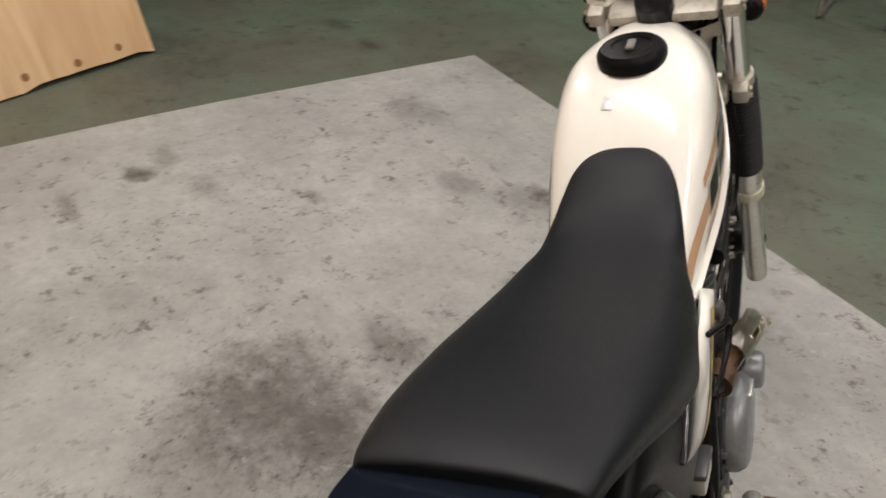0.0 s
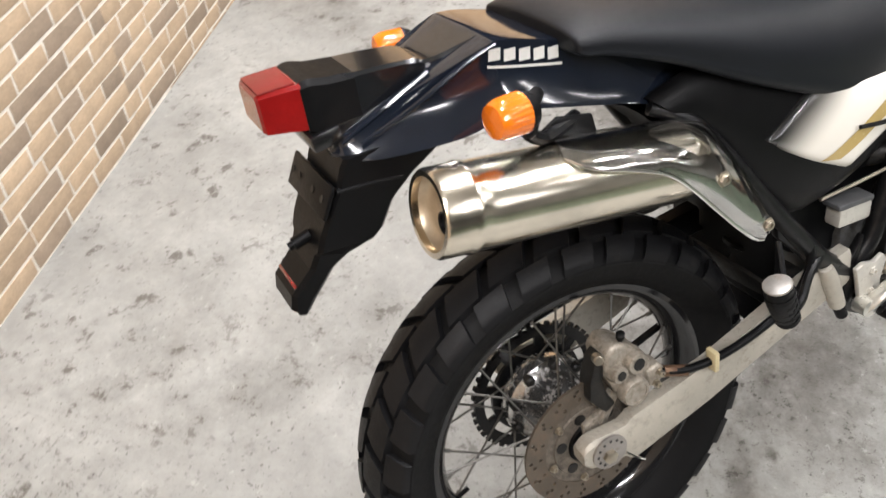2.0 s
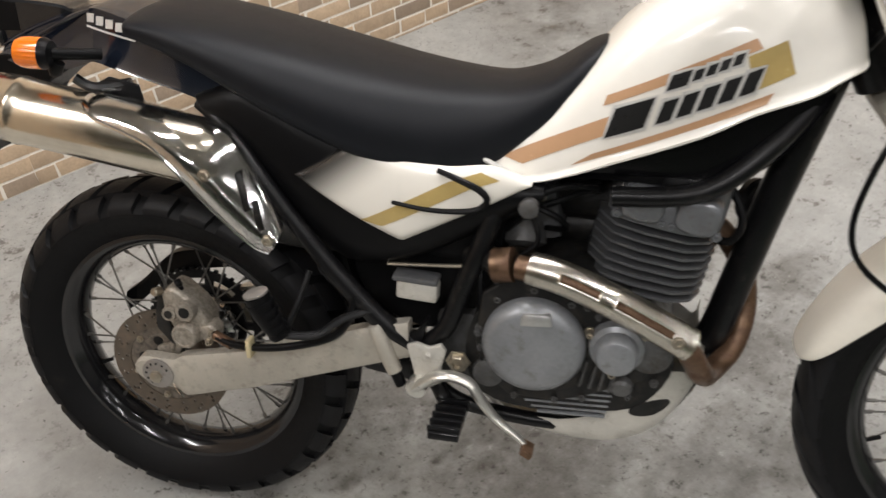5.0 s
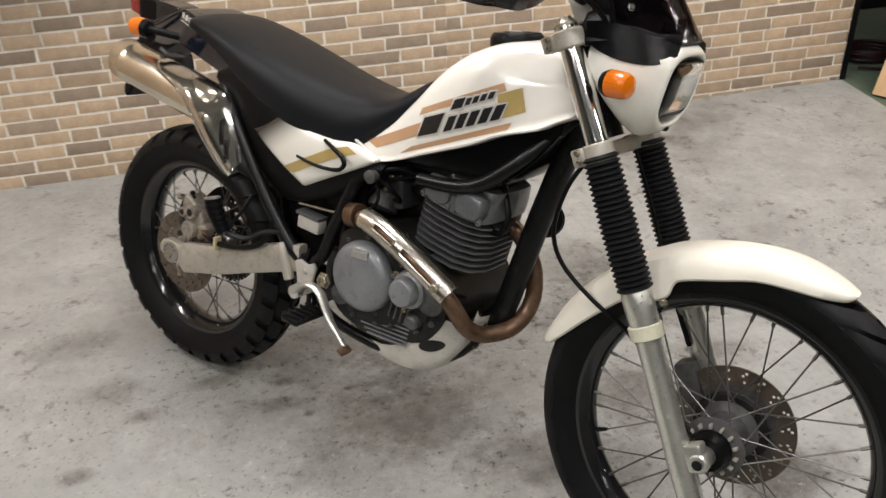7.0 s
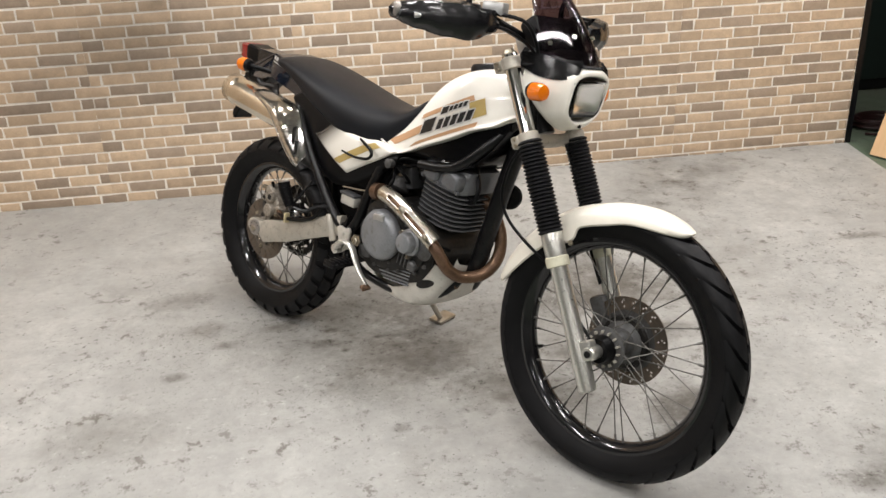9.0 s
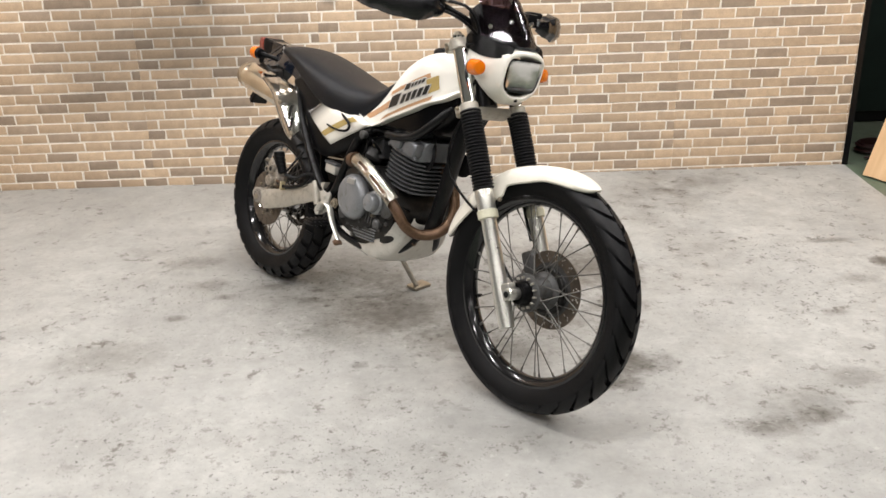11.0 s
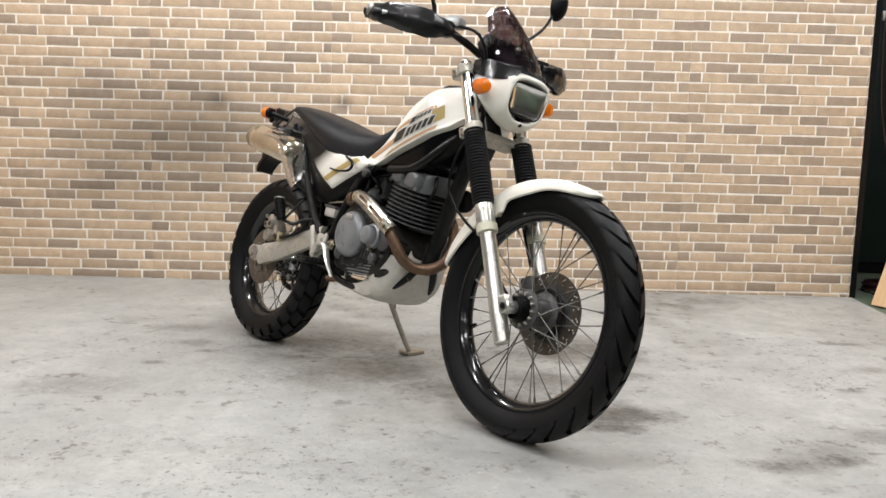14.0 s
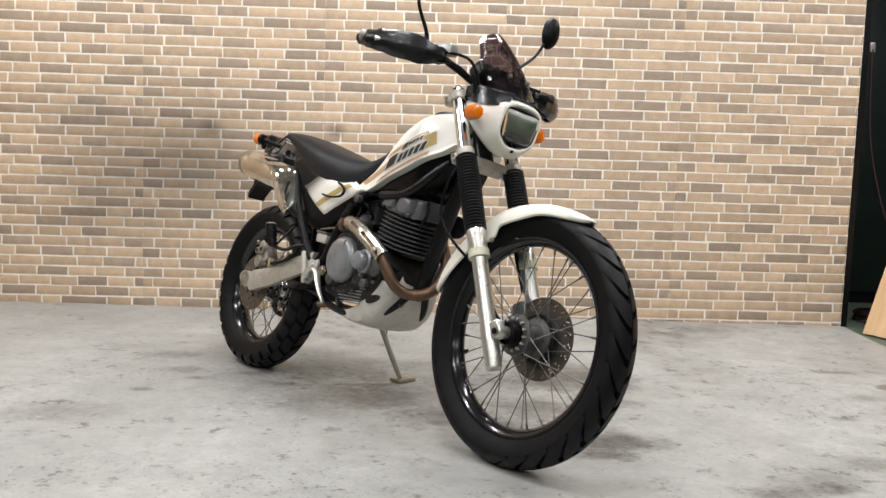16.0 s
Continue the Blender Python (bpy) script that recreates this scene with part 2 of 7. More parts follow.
BLACK_PLASTIC = surface("black_plastic", (0.0038, 0.0038, 0.0042), 0.38, vary=0.25, scale=20, bump=0.12, bump_scale=500, spec=0.13)
GLOSS_BLACK = surface("gloss_black", (0.006, 0.0065, 0.008), 0.2, vary=0.2, scale=20, coat=0.35)
NAVY_GLOSS = surface("blue_black_gloss", (0.007, 0.0095, 0.016), 0.12, vary=0.15, scale=15, coat=0.4)
FRAME_PAINT = surface("black_frame_paint", (0.005, 0.005, 0.0055), 0.3, vary=0.3, scale=30, dirt=(0.03, 0.027, 0.023), dirt_at=0.68, spec=0.25)
WHITE_PAINT = surface("cream_white_paint", (0.85, 0.82, 0.75), 0.2, vary=0.03, scale=8, coat=0.5)
COWL_WHITE = surface("cowl_white_plastic", (0.76, 0.735, 0.66), 0.33, vary=0.05, scale=10, coat=0.2)
FENDER_WHITE = surface("fender_white_plastic", (0.79, 0.75, 0.655), 0.36, vary=0.05, scale=10)
CHROME = surface("polished_steel", (0.90, 0.89, 0.87), 0.10, 1.0, vary=0.08, scale=10)
MUFFLER = surface("muffler_steel", (0.74, 0.68, 0.575), 0.19, 1.0, vary=0.16, scale=7)
ALLOY = surface("cast_alloy", (0.50, 0.50, 0.49), 0.42, 0.85, vary=0.18, scale=22, bump=0.15, bump_scale=260, dirt=(0.16, 0.14, 0.11), dirt_at=0.68)
FORK_ALLOY = surface("fork_leg_alloy", (0.66, 0.65, 0.60), 0.3, 0.85, vary=0.1, scale=18, dirt=(0.34, 0.31, 0.25), dirt_at=0.7)
DULL_ALLOY = surface("oxidised_alloy", (0.47, 0.44, 0.38), 0.55, 0.55, vary=0.15, scale=20, bump=0.1, bump_scale=150, dirt=(0.24, 0.21, 0.17), dirt_at=0.64)
CASE_GREY = surface("crankcase_grey", (0.085, 0.085, 0.085), 0.45, 0.3, vary=0.3, scale=22, bump=0.15, bump_scale=200, dirt=(0.05, 0.045, 0.038), dirt_at=0.58)
ENGINE_GREY = surface("engine_grey_paint", (0.22, 0.228, 0.238), 0.34, 0.35, vary=0.2, scale=18, bump=0.12, bump_scale=250, dirt=(0.09, 0.08, 0.065), dirt_at=0.66)
FIN_GREY = surface("cylinder_fin_grey", (0.092, 0.094, 0.098), 0.34, 0.3, vary=0.25, scale=25, dirt=(0.11, 0.10, 0.085), dirt_at=0.67)
RUST_PIPE = surface("heat_browned_pipe", (0.15, 0.093, 0.058), 0.36, 0.8, vary=0.4, scale=22, bump=0.12, bump_scale=160, dirt=(0.085, 0.038, 0.018), dirt_at=0.58)
DISC_STEEL = surface("worn_disc_steel", (0.115, 0.095, 0.075), 0.45, 0.6, vary=0.2, scale=25, dirt=(0.14, 0.10, 0.07), dirt_at=0.6)
SPOKE_STEEL = surface("spoke_steel", (0.15, 0.145, 0.135), 0.45, 0.85, vary=0.2, scale=40)
RIM_BLACK = surface("black_rim", (0.012, 0.012, 0.013), 0.14, 0.3, vary=0.2, scale=20, coat=0.3)
HUB_ALLOY = surface("grimy_hub_alloy", (0.46, 0.455, 0.45), 0.16, 0.95, vary=0.2, scale=30, dirt=(0.10, 0.088, 0.07), dirt_at=0.64)
CARRIER_ALLOY = surface("grimy_carrier_alloy", (0.17, 0.145, 0.118), 0.5, 0.5, vary=0.35, scale=30, bump=0.2, bump_scale=150, dirt=(0.06, 0.05, 0.04), dirt_at=0.55)
CALIPER_ALLOY = surface("grimy_caliper_alloy", (0.36, 0.325, 0.275), 0.42, 0.6, vary=0.3, scale=35, bump=0.25, bump_scale=170, dirt=(0.15, 0.125, 0.095), dirt_at=0.56)
BOLT_STEEL = surface("bolt_steel", (0.43, 0.385, 0.31), 0.35, 0.9, vary=0.2, scale=40)
PLATE_WHITE = surface("bracket_alloy_paint", (0.55, 0.53, 0.48), 0.4, 0.4, vary=0.12, scale=25, dirt=(0.28, 0.25, 0.2), dirt_at=0.68)
GOLD = surface("gold_stripe", (0.46, 0.34, 0.13), 0.25, vary=0.06, scale=20)
BROWN = surface("tan_stripe", (0.50, 0.30, 0.17), 0.25, vary=0.05, scale=20)
DECAL_BLACK = surface("decal_black", (0.012, 0.012, 0.012), 0.3, vary=0.1)
DECAL_SILVER = surface("decal_silver", (0.62, 0.61, 0.58), 0.3, 0.2, vary=0.06)
GAITER = surface("gaiter_rubber", (0.006, 0.006, 0.007), 0.48, vary=0.2, scale=30, spec=0.25)
RED_LENS = surface("red_lens", (0.20, 0.005, 0.005), 0.16, vary=0.15, scale=30, coat=0.6)
AMBER_LENS = surface("amber_lens", (0.72, 0.165, 0.004), 0.14, vary=0.12, scale=40, coat=0.6)


def tinted_sheet(name, colour):
    """Smoked acrylic: clear tint below, a gloss that grows towards grazing angles."""
    m, n, k, b = nodes_of(name)
    clear = n.new("ShaderNodeBsdfTransparent")
    clear.inputs["Color"].default_value = (*colour, 1)
    gloss = n.new("ShaderNodeBsdfGlossy")
    gloss.inputs["Roughness"].default_value = 0.04
    fres = n.new("ShaderNodeFresnel")
    fres.inputs["IOR"].default_value = 1.45
    mix = n.new("ShaderNodeMixShader")
    k.new(fres.outputs[0], mix.inputs[0])
    k.new(clear.outputs[0], mix.inputs[1])
    k.new(gloss.outputs[0], mix.inputs[2])
    k.new(mix.outputs[0], n["Material Output"].inputs["Surface"])
    return m


SMOKE = tinted_sheet("smoked_screen", (0.13, 0.09, 0.115))
LENS_GLASS = glassy("headlight_glass", (0.98, 0.98, 0.98), 0.0, bump=0.05, bump_scale=60)
MIRROR_BACK = surface("reflector_silver", (0.93, 0.93, 0.92), 0.15, 1.0, vary=0.04, bump=0.3, bump_scale=28)
SHROUD_BLACK = surface("satin_shroud_black", (0.0035, 0.0035, 0.004), 0.2, vary=0.2, scale=20, spec=0.15)
CASE_DARK = surface("grimy_dark_casting", (0.012, 0.0118, 0.0115), 0.42, 0.2, vary=0.4, scale=26, bump=0.3, bump_scale=160, dirt=(0.035, 0.030, 0.024), dirt_at=0.62, spec=0.3)
SCUFFED = surface("scuffed_black_plastic", (0.007, 0.007, 0.0078), 0.24, vary=0.3, scale=30, bump=0.9, bump_scale=38, coat=0.2)
RED_LENS_TOP = surface("dusty_red_lens", (0.17, 0.013, 0.010), 0.4, vary=0.2, scale=30)
PLYWOOD = surface("plywood", (0.52, 0.33, 0.17), 0.6, vary=0.18, scale=3, bump=0.1, bump_scale=60, dirt=(0.30, 0.15, 0.06), dirt_at=0.72)
# hose red lowered almost to black, as it hangs in the bay's shade
SHADED_HOSE = surface("shaded_red_hose", (0.02, 0.004, 0.0036), 0.5, vary=0.2)
STEEL_GREY = surface("grey_steel", (0.30, 0.28, 0.26), 0.4, 0.6, vary=0.2, scale=20, dirt=(0.16, 0.11, 0.08), dirt_at=0.66)


# ---- helpers for shapes ----
def part(name, bm, material, parent=None, label="", sharp=38, at=None):
    bmesh.ops.recalc_face_normals(bm, faces=bm.faces)
    me = bpy.data.meshes.new(name)
    bm.to_mesh(me)
    bm.free()
    me.materials.append(material)
    me.shade_smooth()
    me.set_sharp_from_angle(angle=radians(sharp))
    ob = new(name, me)
    ob.parent = parent
    if at is not None:
        ob.matrix_basis = at
    return tagged(ob, label)


def spline(pts, n):
    """Points along a smooth curve through pts, n a span."""
    p = [Vector(q) for q in pts]
    out = []
    for i in range(len(p) - 1):
        a, b, c, d = p[max(i - 1, 0)], p[i], p[i + 1], p[min(i + 2, len(p) - 1)]
        for j in range(n):
            t = j / n
            out.append(0.5 * ((2 * b) + (c - a) * t + (2 * a - 5 * b + 4 * c - d) * t * t + (3 * b - a - 3 * c + d) * t ** 3))
    return out + [p[-1]]


def skin(rings, closed=True, caps=True, bm=None):
    """Quads between rings of equally many points."""
    bm = bm or bmesh.new()
    vs = [[bm.verts.new(q) for q in r] for r in rings]
    m = len(rings[0])
    for i in range(len(vs) - 1):
        for j in range(m if closed else m - 1):
            bm.faces.new((vs[i][j], vs[i][(j + 1) % m], vs[i + 1][(j + 1) % m], vs[i + 1][j]))
    if caps and closed:
        bm.faces.new(vs[0][::-1])
        bm.faces.new(vs[-1])
    return bm


def loft(sections, nu=4, nv=3, caps=True, bm=None):
    """A smooth body through closed sections (lists of points)."""
    m = len(sections[0])
    fine = []
    for s in sections:
        e = [Vector(q) for q in s]
        r = []
        for j in range(m):
            a, b, c, d = e[j - 1], e[j], e[(j + 1) % m], e[(j + 2) % m]
            for i in range(nv):
                t = i / nv
                r.append(0.5 * ((2 * b) + (c - a) * t + (2 * a - 5 * b + 4 * c - d) * t * t + (3 * b - a - 3 * c + d) * t ** 3))
        fine.append(r)
    cols = [spline([r[j] for r in fine], nu) for j in range(len(fine[0]))]
    return skin([[c[i] for c in cols] for i in range(len(cols[0]))], True, caps, bm)


def tube(pts, radius, n=10, res=5, bm=None, flat=1.0):
    """A round tube along a smooth curve; radius a number or one for each point."""
    pts = [Vector(q) for q in pts]
    rad = list(radius) if isinstance(radius, (list, tuple)) else [radius] * len(pts)
    path = spline(pts, res) if len(pts) > 2 else pts
    rr = [v.x for v in spline([(q, 0, 0) for q in rad], res)] if len(pts) > 2 else rad
    rings, side = [], None
    for i, q in enumerate(path):
        d = (path[min(i + 1, len(path) - 1)] - path[max(i - 1, 0)]).normalized()
        if side is None:
            side = d.cross(Vector((0, 0, 1)) if abs(d.z) < 0.9 else Vector((1, 0, 0))).normalized()
        side = (side - d * side.dot(d)).normalized()
        other = d.cross(side)
        rings.append([q + (side * math.cos(2 * math.pi * j / n) + other * math.sin(2 * math.pi * j / n) * flat) * rr[i] for j in range(n)])
    return skin(rings, bm=bm)


def turned(profile, base, axis, n=32, bm=None, caps=True, start=0.0, sweep=360.0):
    """A body of revolution: profile of (along, radius) about the axis through base."""
    axis, base = Vector(axis).normalized(), Vector(base)
    side = axis.cross(Vector((0, 0, 1)) if abs(axis.z) < 0.9 else Vector((1, 0, 0))).normalized()
    other = axis.cross(side)
    rings = [[base + axis * s + (side * math.cos(2 * math.pi * j / n) + other * math.sin(2 * math.pi * j / n)) * max(r, 1e-5) for j in range(n)]
             for s, r in profile]
    return skin(rings, bm=bm, caps=caps)


def block(centre, size, turn=(0, 0, 0), bevel=0.003, bm=None):
    own = bmesh.new()
    bmesh.ops.create_cube(own, size=1, matrix=Matrix.LocRotScale(None, None, size))
    if bevel:
        bmesh.ops.bevel(own, geom=own.edges[:], offset=bevel, segments=2, affect="EDGES", profile=0.5)
    bmesh.ops.transform(own, matrix=pose(*centre, *turn), verts=own.verts)
    return own if bm is None else join(bm, own)


def join(bm, own):
    me = bpy.data.meshes.new("scratch")
    own.to_mesh(me)
    own.free()
    bm.from_mesh(me)
    bpy.data.meshes.remove(me)
    return bm


def slab(outline, l0, l1, bevel=0.002, bm=None):
    """A flat shape in the side view (x, z), from y = l0 to y = l1."""
    own = bmesh.new()
    a = [own.verts.new((x, l0, z)) for x, z in outline]
    c = [own.verts.new((x, l1, z)) for x, z in outline]
    own.faces.new(a)
    own.faces.new(c[::-1])
    m = len(a)
    for i in range(m):
        own.faces.new((a[i], c[i], c[(i + 1) % m], a[(i + 1) % m]))
    bmesh.ops.recalc_face_normals(own, faces=own.faces)
    if bevel:
        bmesh.ops.bevel(own, geom=own.edges[:], offset=bevel, segments=2, affect="EDGES", profile=0.5)
    return own if bm is None else join(bm, own)


def bolt(name, at, axis, r, parent, material=None, h=0.006, label=""):
    axis = Vector(axis).normalized()
    bm = turned([(0, r * 1.35), (h * 0.25, r * 1.35), (h * 0.26, r), (h * 0.8, r), (h, r * 0.85), (h, r * 0.5), (h * 0.6, r * 0.45)], at, axis, 6)
    return part(name, bm, material or BOLT_STEEL, parent, label, sharp=30)


# ---- setting ----
def plane(name, x0, y0, x1, y1, z, material, thick=0.0, label="", category=""):
    bm = bmesh.new()
    bmesh.ops.create_cube(bm, size=1, matrix=Matrix.LocRotScale(((x0 + x1) / 2, (y0 + y1) / 2, z - thick / 2), None, (x1 - x0, y1 - y0, thick)))
    return tagged(part(name, bm, material), label, category, kind="structure")


WALL_END, WALL_LEFT, WALL_TOP = 2.700, -1.913, 2.45
plane("ground", -8, -9, 9, 4, -0.004, GREEN_FLOOR, 0.1, "worn green painted concrete workshop floor with stains", "floor")
bm = skin([[(x, y, z) for x, y in ((WALL_LEFT - 0.02, 0.02), (WALL_LEFT - 0.02, -2.72), (-0.595, -2.746), (0.547, -2.774), (1.453, -2.815), (2.685, -2.846), (2.702, -1.754), (2.69, -1.33), (2.665, -0.96), (2.66, -0.70), (2.68, -0.35), (2.715, 0.02))] for z in (-0.003, 0.0)])
tagged(part("floor", bm, GREY_FLOOR), "bare grey concrete floor patch with oil stains and scuffs", "floor", kind="structure")
# ceiling, west and south walls are unseen, added to close the room and reflect light
plane("ceiling", -8, -9, 9, 4, CEIL + 0.1, CEIL_PAINT, 0.1, "unseen plain workshop ceiling, pale to brighten reflections in the metal", "ceiling")
plane("wall_west", -8.1, -9, -8, 4, CEIL, PALE_BOUNCE, CEIL, "unseen plain wall, pale to brighten reflections in the chrome", "wall")
# east and back walls: the bay's darkness is put into their colour
plane("wall_east", 9, -9, 9.1, 4, CEIL, BAY_SHADE, CEIL, "plain wall, its near-black colour standing for the unlit bay", "wall")
plane("wall_south", -8, -9.1, 9, -9, CEIL, PALE_BOUNCE, CEIL, "unseen plain wall, pale to brighten reflections in the chrome", "wall")
plane("wall_back", -8, 4, 9, 4.1, CEIL, BAY_SHADE, CEIL, "plain wall, its near-black colour standing for the unlit bay", "wall")


# ---- motorcycle: x forward from the rear contact, y to its left, z up; leaning on its side stand ----
bike = tagged(new("motorcycle"), "cream and black trail motorcycle leaning on its side stand", "motorcycle")
bike.matrix_world = pose(-0.1386, -1.2153, 0.0015, -13.0, 0, -51.4)
REAR, FRONT = Vector((0.011, -0.016, 0.303)), Vector((1.361, -0.010, 0.3445))


def tyre_point(R, half, depth, s, th, lift=0.0):
    """A point of the tread: s from -1 to 1 across the crown, th round the wheel (wheel's own frame)."""
    ang = s * 1.25
    y = half * math.sin(ang) / math.sin(1.25)
    r = R - depth * (1 - math.cos(ang)) / (1 - math.cos(1.25)) + lift
    return Vector((r * math.cos(th), y, r * math.sin(th)))


def wheel(name, centre, R, half, rim_r, rim_half, n_pitch, hub_r, hub_half, rows, label, bow=1.0):
    here = Matrix.Translation(centre)
    lip = [(-rim_half, rim_r - 0.002), (-rim_half, rim_r + 0.006), (-rim_half + 0.004, rim_r + 0.006), (-rim_half + 0.008, rim_r - 0.006),
           (-rim_half * 0.35, rim_r - 0.018), (0, rim_r - 0.021), (rim_half * 0.35, rim_r - 0.018), (rim_half - 0.008, rim_r - 0.006),
           (rim_half - 0.004, rim_r + 0.006), (rim_half, rim_r + 0.006), (rim_half, rim_r - 0.002), (rim_half * 0.9, rim_r - 0.009),
           (rim_half * 0.4, rim_r - 0.022), (0, rim_r - 0.025), (-rim_half * 0.4, rim_r - 0.022), (-rim_half * 0.9, rim_r - 0.009), (-rim_half, rim_r - 0.002)]
    rim = part(name, turned(lip, (0, 0, 0), (0, 1, 0), 72, caps=False), RIM_BLACK, bike, label, at=here)
    depth = half * 0.52
    prof = [(-rim_half + 0.003, rim_r + 0.001), (-rim_half - 0.004, rim_r + 0.010), (-half * 0.90, rim_r + (R - depth - rim_r) * 0.45),
            (-half * 1.0, R - depth - 0.008)]
    prof += [(half * math.sin(s) / math.sin(1.25), R - 0.010 - depth * (1 - math.cos(s)) / (1 - math.cos(1.25))) for s in np.linspace(-1.25, 1.25, 11)]
    prof += [(-x, r) for x, r in prof[3::-1]]
    tyre = part("tyre", turned(prof, (0, 0, 0), (0, 1, 0), 96, caps=False), RUBBER, rim, "dusty black rubber dual-sport tyre")
    bm = bmesh.new()
    for i in range(n_pitch):
        for s0, s1, shift, slant, fill in rows:
            t0 = 2 * math.pi * (i + shift) / n_pitch
            dt = 2 * math.pi / n_pitch * fill
            grid = [[(s0 + (s1 - s0) * a / 5, t0 + dt * c / 2 + slant * abs(s0 + (s1 - s0) * a / 5) ** bow) for a in range(6)] for c in range(3)]
            top = [[bm.verts.new(tyre_point(R, half, depth, s, t)) for s, t in row] for row in grid]
            edge = [(0, a) for a in range(6)] + [(1, 5)] + [(2, a) for a in range(5, -1, -1)] + [(1, 0)]
            low = [bm.verts.new(tyre_point(R, half * 1.0, depth, *grid[c][a], -0.012)) for c, a in edge]
            for c in range(2):
                for a in range(5):
                    bm.faces.new((top[c][a], top[c][a + 1], top[c + 1][a + 1], top[c + 1][a]))
            for j in range(len(edge)):
                (c, a), (c2, a2) = edge[j], edge[(j + 1) % len(edge)]
                bm.faces.new((top[c][a], low[j], low[(j + 1) % len(edge)], top[c2][a2]))
    tagged(part("tread", bm, TREAD_RUBBER, tyre, "raised rubber tread blocks"), kind="stuff")
    hub = [(-hub_half, 0.012), (-hub_half, hub_r * 0.55), (-hub_half + 0.008, hub_r), (-hub_half + 0.013, hub_r), (-hub_half + 0.02, hub_r * 0.72),
           (0, hub_r * 0.62), (hub_half - 0.02, hub_r * 0.72), (hub_half - 0.013, hub_r), (hub_half - 0.008, hub_r), (hub_half, hub_r * 0.55), (hub_half, 0.012)]
    if "rear" in name:
        hub = [(hub_half, 0.012), (hub_half, 0.066), (hub_half - 0.010, 0.070), (0.034, 0.069), (0.028, 0.060), (0.012, 0.054), (-0.006, 0.047), (-0.026, 0.041), (-0.040, 0.040), (-0.047, 0.048), (-0.054, 0.050), (-hub_half, 0.046), (-hub_half, 0.012)]
    body_ = part("hub", turned(hub, (0, 0, 0), (0, 1, 0), 48), HUB_ALLOY if "rear" in name else CASE_GREY, rim, "dark grey cast alloy hub" if "front" in name else "polished alloy hub barrel, dull at its flange")
    if "rear" in name:
        for i in range(9):
            a = 2 * math.pi * i / 9
            part("flange_boss", turned([(0, 0.008), (-0.012, 0.008), (-0.015, 0.005), (-0.015, 0)], (math.cos(a) * 0.062, 0.036, math.sin(a) * 0.062), (0, 1, 0), 12), CASE_DARK, body_)
    # spokes: two mirrored pairs repeated round the hub
    kinds = []
    for sy in (-1, 1):
        for lean_ in (-1, 1):
            a = Vector((hub_r * 0.93, sy * (hub_half - 0.010), 0))
            off = lean_ * 0.62
            bb = Vector(((rim_r - 0.020) * math.cos(off), sy * 0.006, (rim_r - 0.020) * math.sin(off)))
            bm = tube([a, a + (bb - a) * 0.93], 0.0017, 5)
            tube([a + (bb - a) * 0.92, bb], 0.0034, 5, bm=bm)
            kinds.append((bm, sy, lean_))
    for q, (bm, sy, lean_) in enumerate(kinds):
        first = part("spoke", bm, SPOKE_STEEL, rim)
        for i in range(9):
            ob = first if i == 0 else new("spoke", first.data)
            ob.parent = rim
            ob.matrix_basis = pose(0, 0, 0, 0, 40 * i + 10 * q + (4 if lean_ > 0 else -4), 0)
    valve = tube([(rim_r - 0.022, 0, 0), (rim_r - 0.045, 0.002, 0)], 0.0035, 8)
    part("valve", valve, BLACK_PLASTIC, rim, at=pose(0, 0, 0, 0, 160, 0))
    return rim


